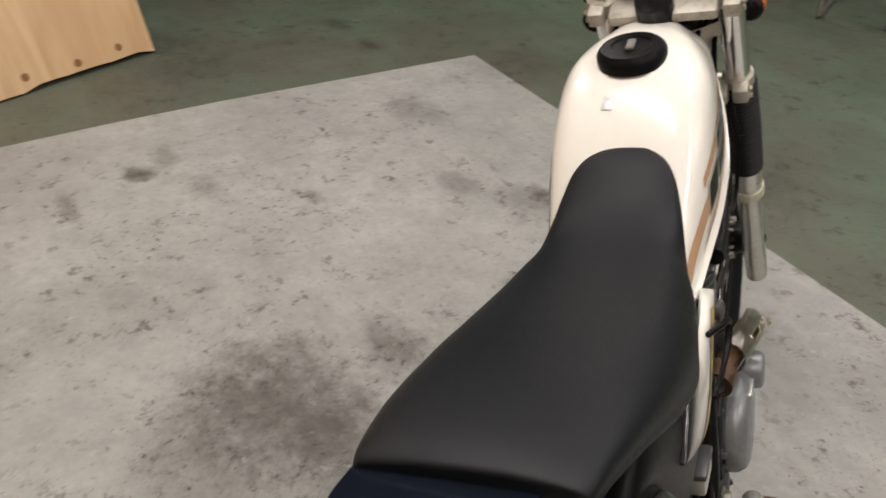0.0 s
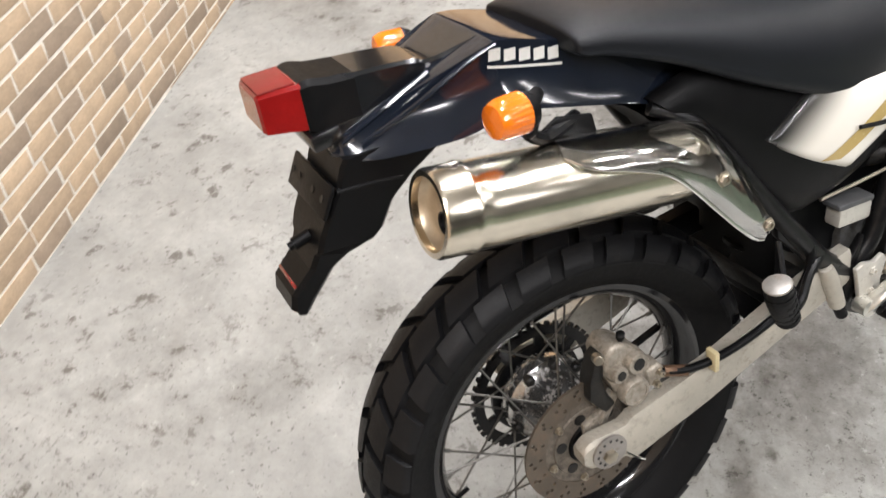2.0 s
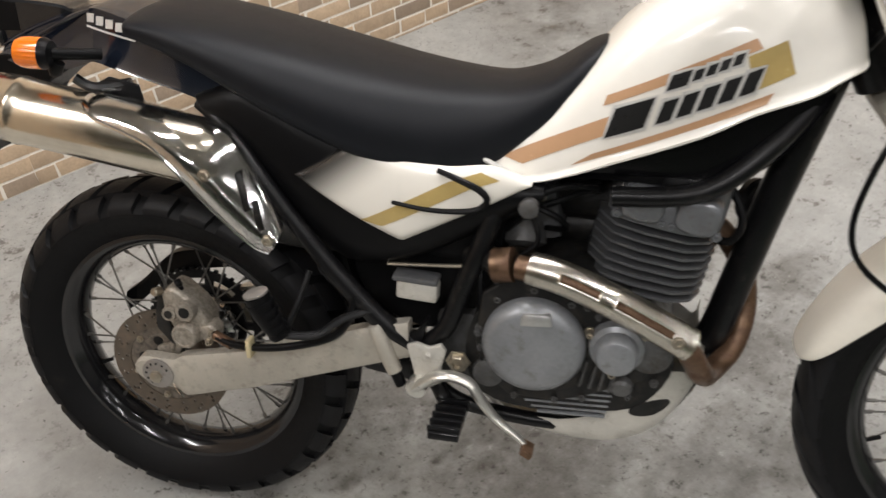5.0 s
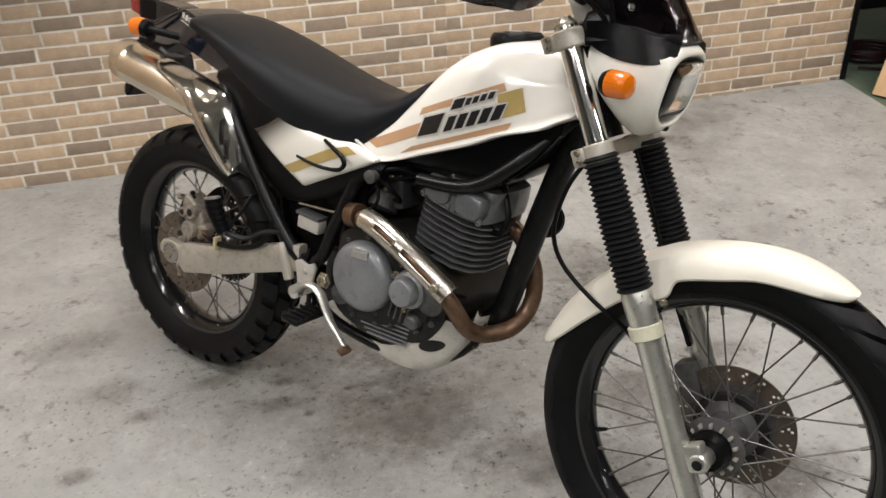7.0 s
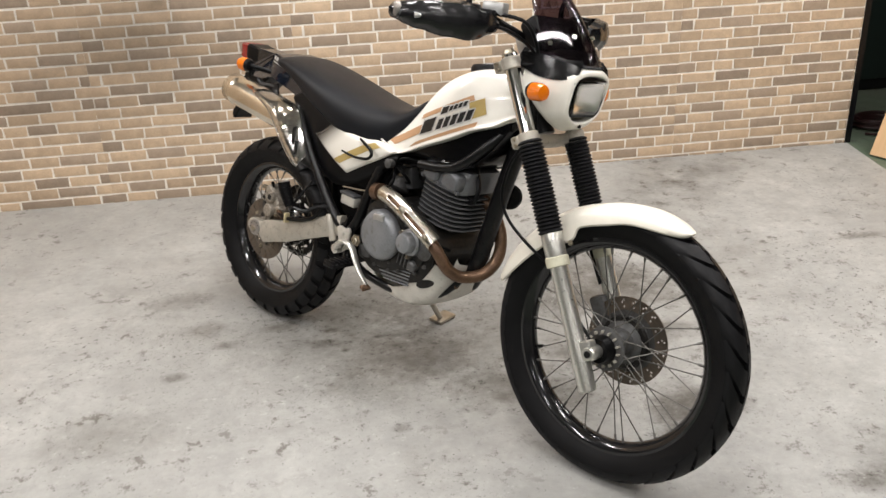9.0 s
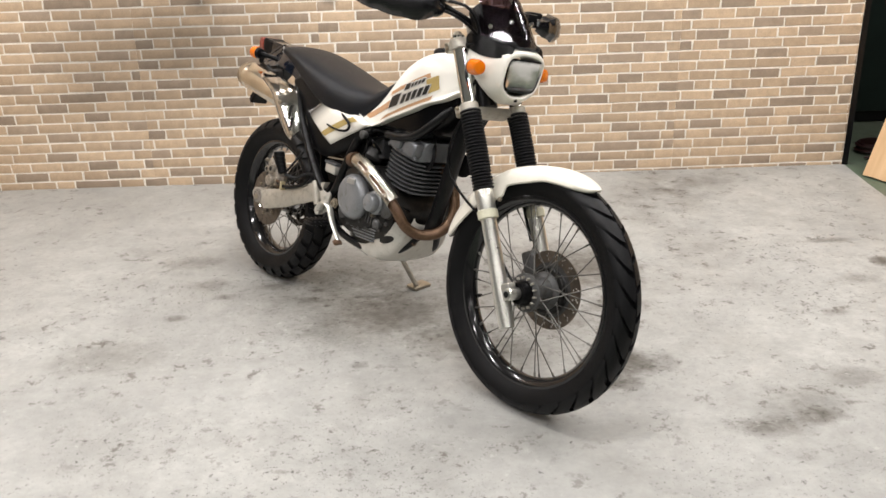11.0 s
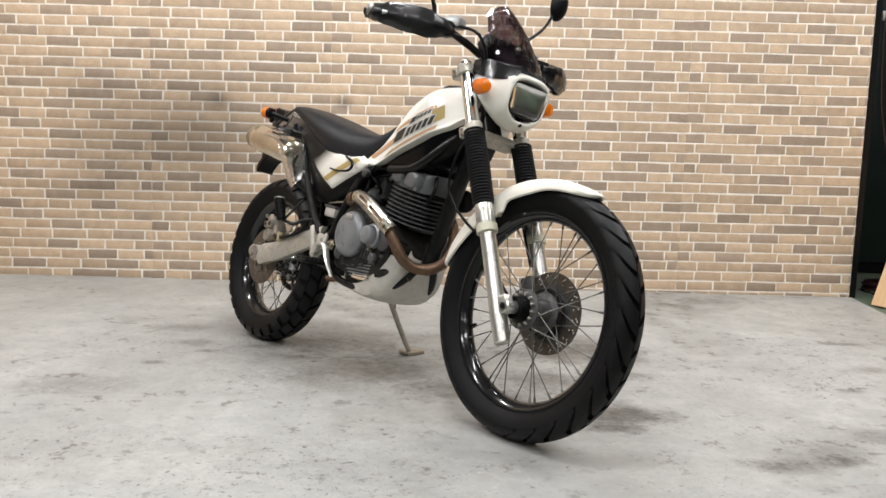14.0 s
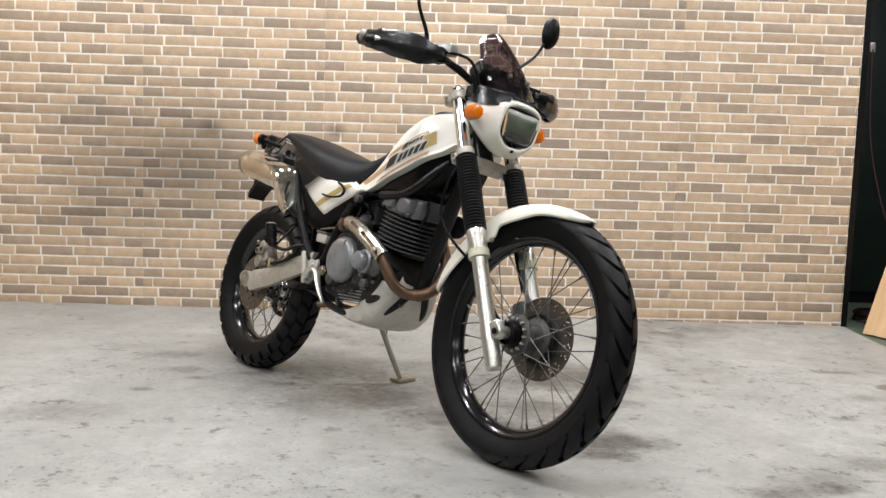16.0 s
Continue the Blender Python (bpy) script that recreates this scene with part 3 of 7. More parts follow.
def brake_disc(rim, y, r0, r1, holes, label):
    """A drilled disc: a polar grid with the drilled cells left out."""
    bm, rings, n = bmesh.new(), 7, 120
    grid = [[[bm.verts.new(((r0 + (r1 - r0) * i / (rings - 1)) * math.cos(2 * math.pi * j / n), yy, (r0 + (r1 - r0) * i / (rings - 1)) * math.sin(2 * math.pi * j / n)))
              for j in range(n)] for i in range(rings)] for yy in (y - 0.002, y + 0.002)]
    gone = {(i, (j * n // holes + (i % 3) * 2) % n) for j in range(holes) for i in ([1, 4] if j % 2 else [3])}
    for i in range(rings - 1):
        for j in range(n):
            k2 = (j + 1) % n
            if (i, j) in gone:
                ring = [(i, j), (i, k2), (i + 1, k2), (i + 1, j)]
                for a in range(4):
                    p, q = ring[a], ring[(a + 1) % 4]
                    bm.faces.new((grid[0][p[0]][p[1]], grid[0][q[0]][q[1]], grid[1][q[0]][q[1]], grid[1][p[0]][p[1]]))
                continue
            for g in grid:
                bm.faces.new((g[i][j], g[i][k2], g[i + 1][k2], g[i + 1][j]))
    for i in (0, rings - 1):
        for j in range(n):
            k2 = (j + 1) % n
            bm.faces.new((grid[0][i][j], grid[0][i][k2], grid[1][i][k2], grid[1][i][j]))
    disc = part("brake_disc", bm, DISC_STEEL, rim, label)
    carrier = part("disc_carrier", turned([(-0.003, r0 * 0.50), (-0.003, r0 * 0.80), (-0.0005, r0 * 0.82), (-0.0005, r0 * 1.03), (0.003, r0 * 1.03), (0.003, r0 * 0.50)], (0, y, 0), (0, 1, 0), 48, caps=False), CARRIER_ALLOY if y < 0 else CASE_GREY, rim, "grimy disc carrier")
    for i in range(6):
        a = math.pi * i / 3 + 0.3
        bolt("carrier_bolt", (math.cos(a) * r0 * 0.90, y + (0.002 if y > 0 else -0.002), math.sin(a) * r0 * 0.90), (0, 1 if y > 0 else -1, 0), 0.005, carrier, BOLT_STEEL, 0.006)
        b = a + math.pi / 6
        part("carrier_pocket", turned([(0, 0.0085), (0.0012, 0.0085), (0.0012, 0)], (math.cos(b) * r0 * 0.66, y + (0.003 if y > 0 else -0.003), math.sin(b) * r0 * 0.66), (0, 1 if y > 0 else -1, 0), 14), CASE_DARK, carrier)
    part("bearing_seal", turned([(0, 0.018), (0, r0 * 0.50), (0.006, r0 * 0.46), (0.009, 0.020), (0.009, 0.014)], (0, y, 0), (0, 1 if y > 0 else -1, 0), 30), BLACK_PLASTIC, carrier, "black bearing seal")
    return disc


REAR_ROWS = [(-1.0, -0.56, 0.10, 0.08, 0.68), (-0.50, -0.04, 0.42, 0.16, 0.76), (0.04, 0.50, 0.92, 0.16, 0.76), (0.56, 1.0, 0.60, 0.08, 0.68)]
FRONT_ROWS = [(-1.0, -0.03, 0.0, 0.24, 0.76), (0.03, 1.0, 0.5, 0.24, 0.76)]
rear = wheel("rear_wheel", REAR, 0.3115, 0.062, 0.219, 0.036, 28, 0.062, 0.062, REAR_ROWS, "black spoked rear wheel with a bright lip")
front = wheel("front_wheel", FRONT, 0.348, 0.046, 0.268, 0.026, 28, 0.055, 0.050, FRONT_ROWS, "black spoked front wheel", 1.7)
brake_disc(rear, -0.070, 0.072, 0.1035, 36, "drilled steel rear brake disc, brown with wear")
brake_disc(front, 0.062, 0.080, 0.114, 40, "drilled steel front brake disc, brown with rust")
# chain side of the rear wheel
bm = bmesh.new()
turned([(-0.003, 0.091), (-0.003, 0.106), (0.003, 0.106), (0.003, 0.091)], (0, 0.070, 0), (0, 1, 0), 48, bm, caps=False)
turned([(-0.003, 0.050), (-0.003, 0.077), (0.003, 0.077), (0.003, 0.050)], (0, 0.070, 0), (0, 1, 0), 48, bm, caps=False)
for i in range(44):
    a = 2 * math.pi * i / 44
    block((math.cos(a) * 0.108, 0.070, math.sin(a) * 0.108), (0.007, 0.005, 0.007), (0, -math.degrees(a), 0), 0, bm)
for i in range(9):
    a = 2 * math.pi * i / 9
    block((math.cos(a) * 0.084, 0.070, math.sin(a) * 0.084), (0.018, 0.0056, 0.017), (0, -math.degrees(a), 0), 0.001, bm)
part("sprocket", bm, FRAME_PAINT, rear, "dark steel sprocket")
part("hub_cover", turned([(0.040, 0.03), (0.040, 0.066), (0.048, 0.070), (0.054, 0.066), (0.056, 0.04), (0.056, 0.0)], (0, 0, 0), (0, 1, 0), 32), CASE_DARK, front, "grimy dark hub flange")
part("speedometer_drive", turned([(-0.075, 0.0), (-0.075, 0.030), (-0.058, 0.036), (-0.046, 0.036)], (0, 0, 0), (0, 1, 0), 28), BLACK_PLASTIC, front, "black plastic speedometer drive")
bm = turned([(-0.046, 0.02), (-0.046, 0.042), (-0.04, 0.042), (-0.04, 0.02)], (0, 0, 0), (0, 1, 0), 28)
for i in range(14):
    a = 2 * math.pi * i / 14
    block((math.cos(a) * 0.043, -0.048, math.sin(a) * 0.043), (0.008, 0.014, 0.005), (0, -math.degrees(a), 0), 0.001, bm)
part("hub_ring", bm, DULL_ALLOY, front, "toothed alloy ring")


# seat
def seat_ring(x, w, hb, ht, crown):
    """A cross-section of the saddle; towards the tank it narrows more on its right side."""
    k = max(0.0, min(1.0, (x - 0.34) / 0.20))
    half = [(0.90, hb), (1.0, hb + (ht - hb) * 0.25), (0.97, hb + (ht - hb) * 0.62), (0.78, ht - crown * 0.55), (0.4, ht - crown * 0.1)]
    return [(x, -w * q * (1 - 0.13 * k), z) for q, z in half] + [(x, 0.006 * k, ht)] + [(x, (w + 0.005) * q, z) for q, z in half[::-1]] + [(x, 0, hb)]


SEAT = [(0.032, 0.086, 0.866, 0.880, 0.006), (0.037, 0.100, 0.858, 0.887, 0.010), (0.075, 0.108, 0.848, 0.889, 0.013), (0.15, 0.119, 0.818, 0.878, 0.016),
        (0.25, 0.128, 0.766, 0.856, 0.020), (0.35, 0.130, 0.720, 0.832, 0.024), (0.43, 0.128, 0.692, 0.814, 0.026), (0.50, 0.122, 0.681, 0.803, 0.026),
        (0.56, 0.106, 0.703, 0.801, 0.024), (0.61, 0.094, 0.745, 0.814, 0.020), (0.645, 0.085, 0.774, 0.833, 0.016), (0.670, 0.075, 0.802, 0.850, 0.014), (0.688, 0.060, 0.824, 0.859, 0.010), (0.698, 0.040, 0.838, 0.861, 0.005)]
part("seat", loft([seat_ring(*s) for s in SEAT], 5, 4), VINYL, bike, "black vinyl saddle, smooth and slightly worn", sharp=60)

# tank
TANK_Y = 0.012


def tank_ring(x, w, hb, ht, fwd=0.0):
    half = [(0.92, 0.0), (1.0, 0.10), (0.99, 0.33), (0.95, 0.58), (0.87, 0.80), (0.68, 0.945), (0.27, 1.0)]
    pinch = max(0.0, min(1.0, (x - 0.855) / 0.14)) * 0.55
    half = [(p * (1 - pinch * max(0.0, q - 0.55) / 0.45), q) for p, q in half]
    prof = [(-p, q) for p, q in half] + [(p, q) for p, q in half[::-1]]
    return [(x + fwd * (1 - q), TANK_Y + p * w * 0.90, hb + (ht - hb) * q) for p, q in prof]


TANK = [(0.538, 0.108, 0.697, 0.712), (0.56, 0.112, 0.688, 0.735), (0.61, 0.115, 0.682, 0.765), (0.66, 0.121, 0.696, 0.815), (0.72, 0.130, 0.721, 0.884), (0.77, 0.134, 0.741, 0.924),
        (0.83, 0.134, 0.766, 0.951), (0.885, 0.127, 0.794, 0.960), (0.93, 0.114, 0.817, 0.962), (0.956, 0.106, 0.832, 0.962), (0.975, 0.100, 0.843, 0.960), (0.988, 0.094, 0.850, 0.953), (0.992, 0.088, 0.856, 0.944)]
tank_bm = loft([tank_ring(*s, 0.02 if s[0] > 0.9 else 0) for s in TANK], 5, 4)
from mathutils.bvhtree import BVHTree
tank_tree = BVHTree.FromBMesh(tank_bm)
tank = part("fuel_tank", tank_bm, WHITE_PAINT, bike, "cream white painted fuel tank with tan stripes", sharp=50)
cap_at, cap_up = Vector((0.826, 0.013, 0.953)), Vector((-0.13, 0, 0.99))
part("filler_cap", turned([(-0.012, 0.051), (0.004, 0.051), (0.009, 0.048), (0.013, 0.044), (0.014, 0.030), (0.011, 0.028), (0.011, 0)], cap_at, cap_up, 40), BLACK_PLASTIC, tank, "round black plastic filler cap")
part("key_cover", block(cap_at + cap_up * 0.014, (0.03, 0.012, 0.006), (0, -7, 0), 0.002), STEEL_GREY, tank)


def decal(name, corners, nu, nv, material, parent, tree, side=-1, label="", lift=0.0012):
    """A sticker laid onto a surface: a four-cornered shape in the side view, pressed against it."""
    bm = bmesh.new()
    a, b, c, d = [Vector((x, 0, z)) for x, z in corners]
    rows = []
    for i in range(nu + 1):
        row = []
        for j in range(nv + 1):
            p = (a.lerp(b, i / nu)).lerp(d.lerp(c, i / nu), j / nv)
            hit, normal, _, _ = tree.ray_cast(Vector((p.x, side * 0.5, p.z)), Vector((0, -side, 0)))
            row.append(bm.verts.new(hit + Vector((0, side * lift, 0))) if hit else None)
        rows.append(row)
    for i in range(nu):
        for j in range(nv):
            q = (rows[i][j], rows[i + 1][j], rows[i + 1][j + 1], rows[i][j + 1])
            if all(q):
                bm.faces.new(q)
    return part(name, bm, material, parent, label, sharp=80)


for side in (-1, 1):
    decal("stripe", [(0.597, 0.707), (0.725, 0.768), (0.735, 0.797), (0.570, 0.716)], 14, 4, BROWN, tank, tank_tree, side, "tan stripe sticker")
    decal("stripe", [(0.662, 0.712), (0.898, 0.811), (0.904, 0.825), (0.690, 0.732)], 18, 2, BROWN, tank, tank_tree, side)
    decal("stripe", [(0.700, 0.796), (0.884, 0.878), (0.876, 0.890), (0.704, 0.810)], 14, 2, BROWN, tank, tank_tree, side)
    decal("stripe", [(0.880, 0.826), (0.926, 0.848), (0.912, 0.888), (0.868, 0.868)], 8, 3, GOLD, tank, tank_tree, side, "gold stripe sticker")
    # the maker's lettering as plain slanted marks
    for x, z, w, h in [(0.704, 0.755, 0.048, 0.040), (0.766, 0.779, 0.018, 0.030), (0.790, 0.789, 0.018, 0.030), (0.814, 0.799, 0.018, 0.030), (0.838, 0.809, 0.018, 0.030), (0.862, 0.819, 0.018, 0.030),
                       (0.776, 0.822, 0.024, 0.020), (0.805, 0.836, 0.011, 0.014), (0.820, 0.8425, 0.011, 0.014), (0.835, 0.849, 0.011, 0.014), (0.850, 0.8555, 0.011, 0.014)]:
        k = 0.40
        e = 0.0035
        decal("mark_edge", [(x - e, z - e), (x + w + e, z - e + w * k), (x + w + e + h * 0.3, z + w * k + h + e), (x - e + h * 0.3, z + h + e)], 4, 4, DECAL_SILVER, tank, tank_tree, side, lift=0.0018)
        decal("mark", [(x, z), (x + w, z + w * k), (x + w + h * 0.3, z + w * k + h), (x + h * 0.3, z + h)], 4, 4, DECAL_BLACK, tank, tank_tree, side, lift=0.0024)
part("badge", block((0.748, 0.036, 0.9085), (0.026, 0.016, 0.003), (0, -31, 0), 0.0008), DECAL_SILVER, tank, "small worn badge")

# black shroud under the tank
SHROUD = [(0.60, 0.095, 0.672, 0.700), (0.68, 0.106, 0.688, 0.725), (0.76, 0.113, 0.688, 0.765), (0.84, 0.112, 0.685, 0.795), (0.89, 0.106, 0.700, 0.815), (0.935, 0.098, 0.738, 0.833), (0.968, 0.088, 0.785, 0.846), (0.982, 0.080, 0.81, 0.852)]
part("tank_shroud", loft([[(x, TANK_Y + w * q, hb + (ht - hb) * f) for q, f in ((-0.81, 0.0), (-0.88, 0.15), (-0.905, 0.4), (-0.915, 0.96), (-0.72, 1.0), (0.72, 1.0), (0.915, 0.96), (0.905, 0.4), (0.88, 0.15), (0.81, 0.0))] for x, w, hb, ht in SHROUD], 4, 2), SHROUD_BLACK, bike, "glossy black plastic shroud under the tank", sharp=50)


# side covers
def cover(side):
    y = side
    bm = bmesh.new()
    top = [(0.13, 0.775), (0.20, 0.79), (0.28, 0.755), (0.36, 0.722), (0.45, 0.692), (0.54, 0.688), (0.63, 0.678)]
    low = [(0.17, 0.742), (0.215, 0.690), (0.275, 0.610), (0.345, 0.556), (0.43, 0.560), (0.53, 0.602), (0.63, 0.660)]
    out = [0.096, 0.102, 0.108, 0.110, 0.109, 0.104, 0.098]
    rows = []
    for (tx, tz), (lx, lz), o in zip(top, low, out):
        rows.append([(tx, y * o, tz), (tx * 0.66 + lx * 0.34, y * (o + 0.010), tz * 0.66 + lz * 0.34), (tx * 0.33 + lx * 0.67, y * (o + 0.010), tz * 0.33 + lz * 0.67), (lx, y * o, lz),
                     (lx, y * (o - 0.02), lz), (tx, y * (o - 0.02), tz)])
    body = part("side_cover", loft(rows, 3, 2), BLACK_PLASTIC, bike, "satin black side cover with a cream painted panel", sharp=50)
    # cream panel, faded to black at its rear end
    up = [(0.284, 0.684), (0.318, 0.699), (0.366, 0.721), (0.415, 0.708), (0.430, 0.704), (0.445, 0.702), (0.50, 0.698), (0.56, 0.704), (0.614, 0.688)]
    dn = [(0.280, 0.680), (0.318, 0.653), (0.368, 0.624), (0.420, 0.600), (0.431, 0.597), (0.442, 0.600), (0.50, 0.627), (0.563, 0.657), (0.614, 0.683)]
    out = [0.123, 0.126, 0.127, 0.127, 0.127, 0.127, 0.124, 0.120, 0.114]
    rows = []
    for (tx, tz), (lx, lz), o in zip(up, dn, out):
        rows.append([(tx, y * (o - 0.003), tz), (tx * 0.6 + lx * 0.4, y * (o + 0.002), tz * 0.6 + lz * 0.4), (tx * 0.2 + lx * 0.8, y * (o + 0.001), tz * 0.2 + lz * 0.8), (lx, y * (o - 0.004), lz),
                     (lx, y * (o - 0.016), lz), (tx, y * (o - 0.016), tz)])
    bm = loft(rows, 4, 3)
    tree = BVHTree.FromBMesh(bm)
    panel = part("cream_panel", bm, FADE_WHITE, body, "cream panel fading to black at its rear end", sharp=50)
    decal("stripe", [(0.374, 0.619), (0.500, 0.686), (0.530, 0.677), (0.406, 0.613)], 14, 3, GOLD, panel, tree, side, "gold stripe sticker")
    decal("stripe", [(0.500, 0.686), (0.546, 0.702), (0.572, 0.692), (0.530, 0.677)], 6, 3, GOLD, panel, tree, side, "gold stripe sticker")
    return body


def fade_paint():
    m, n, k, b = nodes_of("cream_fading_paint")
    co = n.new("ShaderNodeTexCoord")
    r = n.new("ShaderNodeMapRange")
    r.inputs["From Min"].default_value, r.inputs["From Max"].default_value = -0.370, -0.298
    r.interpolation_type = "SMOOTHSTEP"
    slant = n.new("ShaderNodeVectorMath")
    slant.operation = "DOT_PRODUCT"
    k.new(co.outputs["Object"], slant.inputs[0])
    slant.inputs[1].default_value = (0.6, 0.0, -0.8)
    k.new(slant.outputs["Value"], r.inputs["Value"])
    mx = n.new("ShaderNodeMix")
    mx.data_type = "RGBA"
    k.new(r.outputs[0], mx.inputs["Factor"])
    mx.inputs["A"].default_value, mx.inputs["B"].default_value = (0.012, 0.012, 0.012, 1), (0.80, 0.765, 0.69, 1)
    k.new(mx.outputs["Result"], b.inputs["Base Color"])
    b.inputs["Roughness"].default_value, b.inputs["Coat Weight"].default_value = 0.22, 0.4
    return m


FADE_WHITE = fade_paint()
for side in (-1, 1):
    cover(side)
part("helmet_strap", tube([(0.488, -0.124, 0.702), (0.520, -0.136, 0.695), (0.548, -0.140, 0.684), (0.558, -0.141, 0.670), (0.545, -0.141, 0.656), (0.51, -0.140, 0.650), (0.47, -0.139, 0.650), (0.425, -0.137, 0.656)], [0.004, 0.0045, 0.005, 0.005, 0.0045, 0.004, 0.0035, 0.003], 8), BLACK_PLASTIC, bike, "black rubber strap loop")
part("tank_edge_trim", tube([(0.545, -0.094, 0.712), (0.575, -0.095, 0.697), (0.612, -0.096, 0.683)], 0.004, 8), DECAL_SILVER, bike)


# ---- tail ----
DY = 0.022
MARK_X = -0.050


def tail_ring(x, wt, ht, wl, hl, pinch=0.0):
    m = (wt * 0.55 + wl * 0.45) - pinch
    zm = hl * 0.5 + ht * 0.5
    half = [(wl * 0.93, hl), (wl, hl + 0.006), (m, zm), (wt, ht - 0.005), (wt * 0.94, ht), (wt * 0.5, ht + 0.001)]
    return [(x, DY - y, z) for y, z in half] + [(x, DY, ht + 0.0015)] + [(x, DY + y, z) for y, z in half[::-1]] + [(x, DY, hl + 0.005)]


TAIL = [(-0.232, 0.028, 0.812, 0.034, 0.802, 0), (-0.222, 0.040, 0.824, 0.050, 0.799, 0), (-0.19, 0.046, 0.836, 0.064, 0.795, 0.002), (-0.14, 0.052, 0.853, 0.076, 0.795, 0.004), (-0.09, 0.060, 0.869, 0.084, 0.797, 0.006),
        (-0.052, 0.070, 0.883, 0.089, 0.808, 0.006), (-0.035, 0.074, 0.887, 0.091, 0.812, 0.005), (0.0, 0.080, 0.880, 0.095, 0.803, 0.003), (0.06, 0.086, 0.862, 0.100, 0.788, 0), (0.12, 0.088, 0.842, 0.104, 0.772, 0), (0.20, 0.090, 0.80, 0.106, 0.740, 0)]
tail_bm = loft([tail_ring(*s) for s in TAIL], 4, 2)
tail_tree = BVHTree.FromBMesh(tail_bm)
tail = part("tail_fender", tail_bm, NAVY_GLOSS, bike, "glossy blue-black plastic tail fender", sharp=24)
for i in range(5):
    x = MARK_X + i * 0.0165
    z = 0.866 - i * 0.0035
    decal("mark", [(x, z), (x + 0.013, z), (x + 0.015, z + 0.013), (x + 0.002, z + 0.013)], 3, 3, DECAL_SILVER, tail, tail_tree, -1, lift=0.0014)
decal("mark", [(MARK_X - 0.002, 0.859), (MARK_X + 0.082, 0.843), (MARK_X + 0.082, 0.846), (MARK_X - 0.002, 0.862)], 8, 1, DECAL_SILVER, tail, tail_tree, -1, lift=0.0014)
# raised spine that carries the light, and a rib on each flank
part("tail_spine", loft([[(x, DY - w, zb), (x, DY - w * 0.97, zt - 0.004), (x, DY - w * 0.88, zt), (x, DY + w * 0.88, zt), (x, DY + w * 0.97, zt - 0.004), (x, DY + w, zb)] for x, w, zb, zt in
     [(-0.230, 0.040, 0.815, 0.890), (-0.16, 0.037, 0.825, 0.885), (-0.118, 0.034, 0.838, 0.880), (-0.098, 0.032, 0.845, 0.874), (-0.045, 0.046, 0.860, 0.8868)]], 3, 1), GLOSS_BLACK, tail, "glossy black raised spine", sharp=25)
for s in (-1, 1):
    part("rib", tube([(-0.222, DY + s * 0.044, 0.818), (-0.17, DY + s * 0.046, 0.842), (-0.11, DY + s * 0.044, 0.866)], [0.0015, 0.004, 0.003], 8), NAVY_GLOSS, tail)
    part("rib", tube([(-0.205, DY + s * 0.060, 0.818), (-0.14, DY + s * 0.066, 0.842), (-0.075, DY + s * 0.070, 0.872), (-0.04, DY + s * 0.075, 0.884)], [0.002, 0.0035, 0.0035, 0.002], 8), NAVY_GLOSS, tail)
housing = part("light_housing", loft([[(x, DY - w, zb), (x, DY - w, zt - 0.006), (x, DY - w + 0.006, zt), (x, DY + w - 0.006, zt), (x, DY + w, zt - 0.006), (x, DY + w, zb)] for x, w, zb, zt in
               [(-0.251, 0.041, 0.842, 0.894), (-0.244, 0.0425, 0.839, 0.896), (-0.236, 0.0425, 0.839, 0.8955), (-0.222, 0.0405, 0.84, 0.8915), (-0.190, 0.038, 0.84, 0.888)]], 1, 1), BLACK_PLASTIC, tail, "satin black tail light housing", sharp=30)
lens = part("tail_light", loft([[(x, DY - w, zb), (x, DY - w, zt - 0.004), (x, DY - w + 0.004, zt), (x, DY + w - 0.004, zt), (x, DY + w, zt - 0.004), (x, DY + w, zb)] for x, w, zb, zt in
            [(-0.297, 0.031, 0.853, 0.890), (-0.294, 0.034, 0.850, 0.893), (-0.254, 0.040, 0.844, 0.894), (-0.248, 0.040, 0.844, 0.894)]], 1, 1), RED_LENS, tail, "red plastic tail light lens", sharp=25)
part("lens_top", block((-0.273, DY, 0.8945), (0.040, 0.066, 0.0016), (0, -1, 0), 0.0005), RED_LENS_TOP, lens, "dusty ribbed top of the lens")
HOLDER = [(-0.228, 0.806, -0.078, 0.812, 0.054), (-0.233, 0.798, -0.092, 0.798, 0.053), (-0.243, 0.773, -0.150, 0.764, 0.052), (-0.262, 0.742, -0.180, 0.740, 0.051), (-0.273, 0.722, -0.198, 0.710, 0.050),
          (-0.279, 0.706, -0.208, 0.702, 0.049), (-0.281, 0.702, -0.240, 0.690, 0.042), (-0.290, 0.684, -0.262, 0.676, 0.038), (-0.318, 0.658, -0.290, 0.645, 0.036), (-0.322, 0.640, -0.302, 0.630, 0.035)]
rings = []
for rx, rz, fx, fz, w in HOLDER:
    yc, c = DY - 0.006, 0.005
    k = c / max(abs(fx - rx), 0.02)
    ring = [(rx, rz, w - c), (rx + (fx - rx) * k, rz + (fz - rz) * k, w), (fx - (fx - rx) * k, fz - (fz - rz) * k, w), (fx, fz, w - c)]
    rings.append([Vector((x, yc - y, z)) for x, z, y in ring] + [Vector((x, yc + y, z)) for x, z, y in ring[::-1]])
plate_holder = part("plate_holder", skin(rings), BLACK_PLASTIC, bike, "black angular plastic number plate holder below the tail", sharp=20)
part("holder_ridge", tube([(-0.243, DY - 0.006 - 0.050, 0.773), (-0.205, DY - 0.006 - 0.0505, 0.770), (-0.165, DY - 0.006 - 0.050, 0.764)], 0.003, 8), BLACK_PLASTIC, plate_holder)
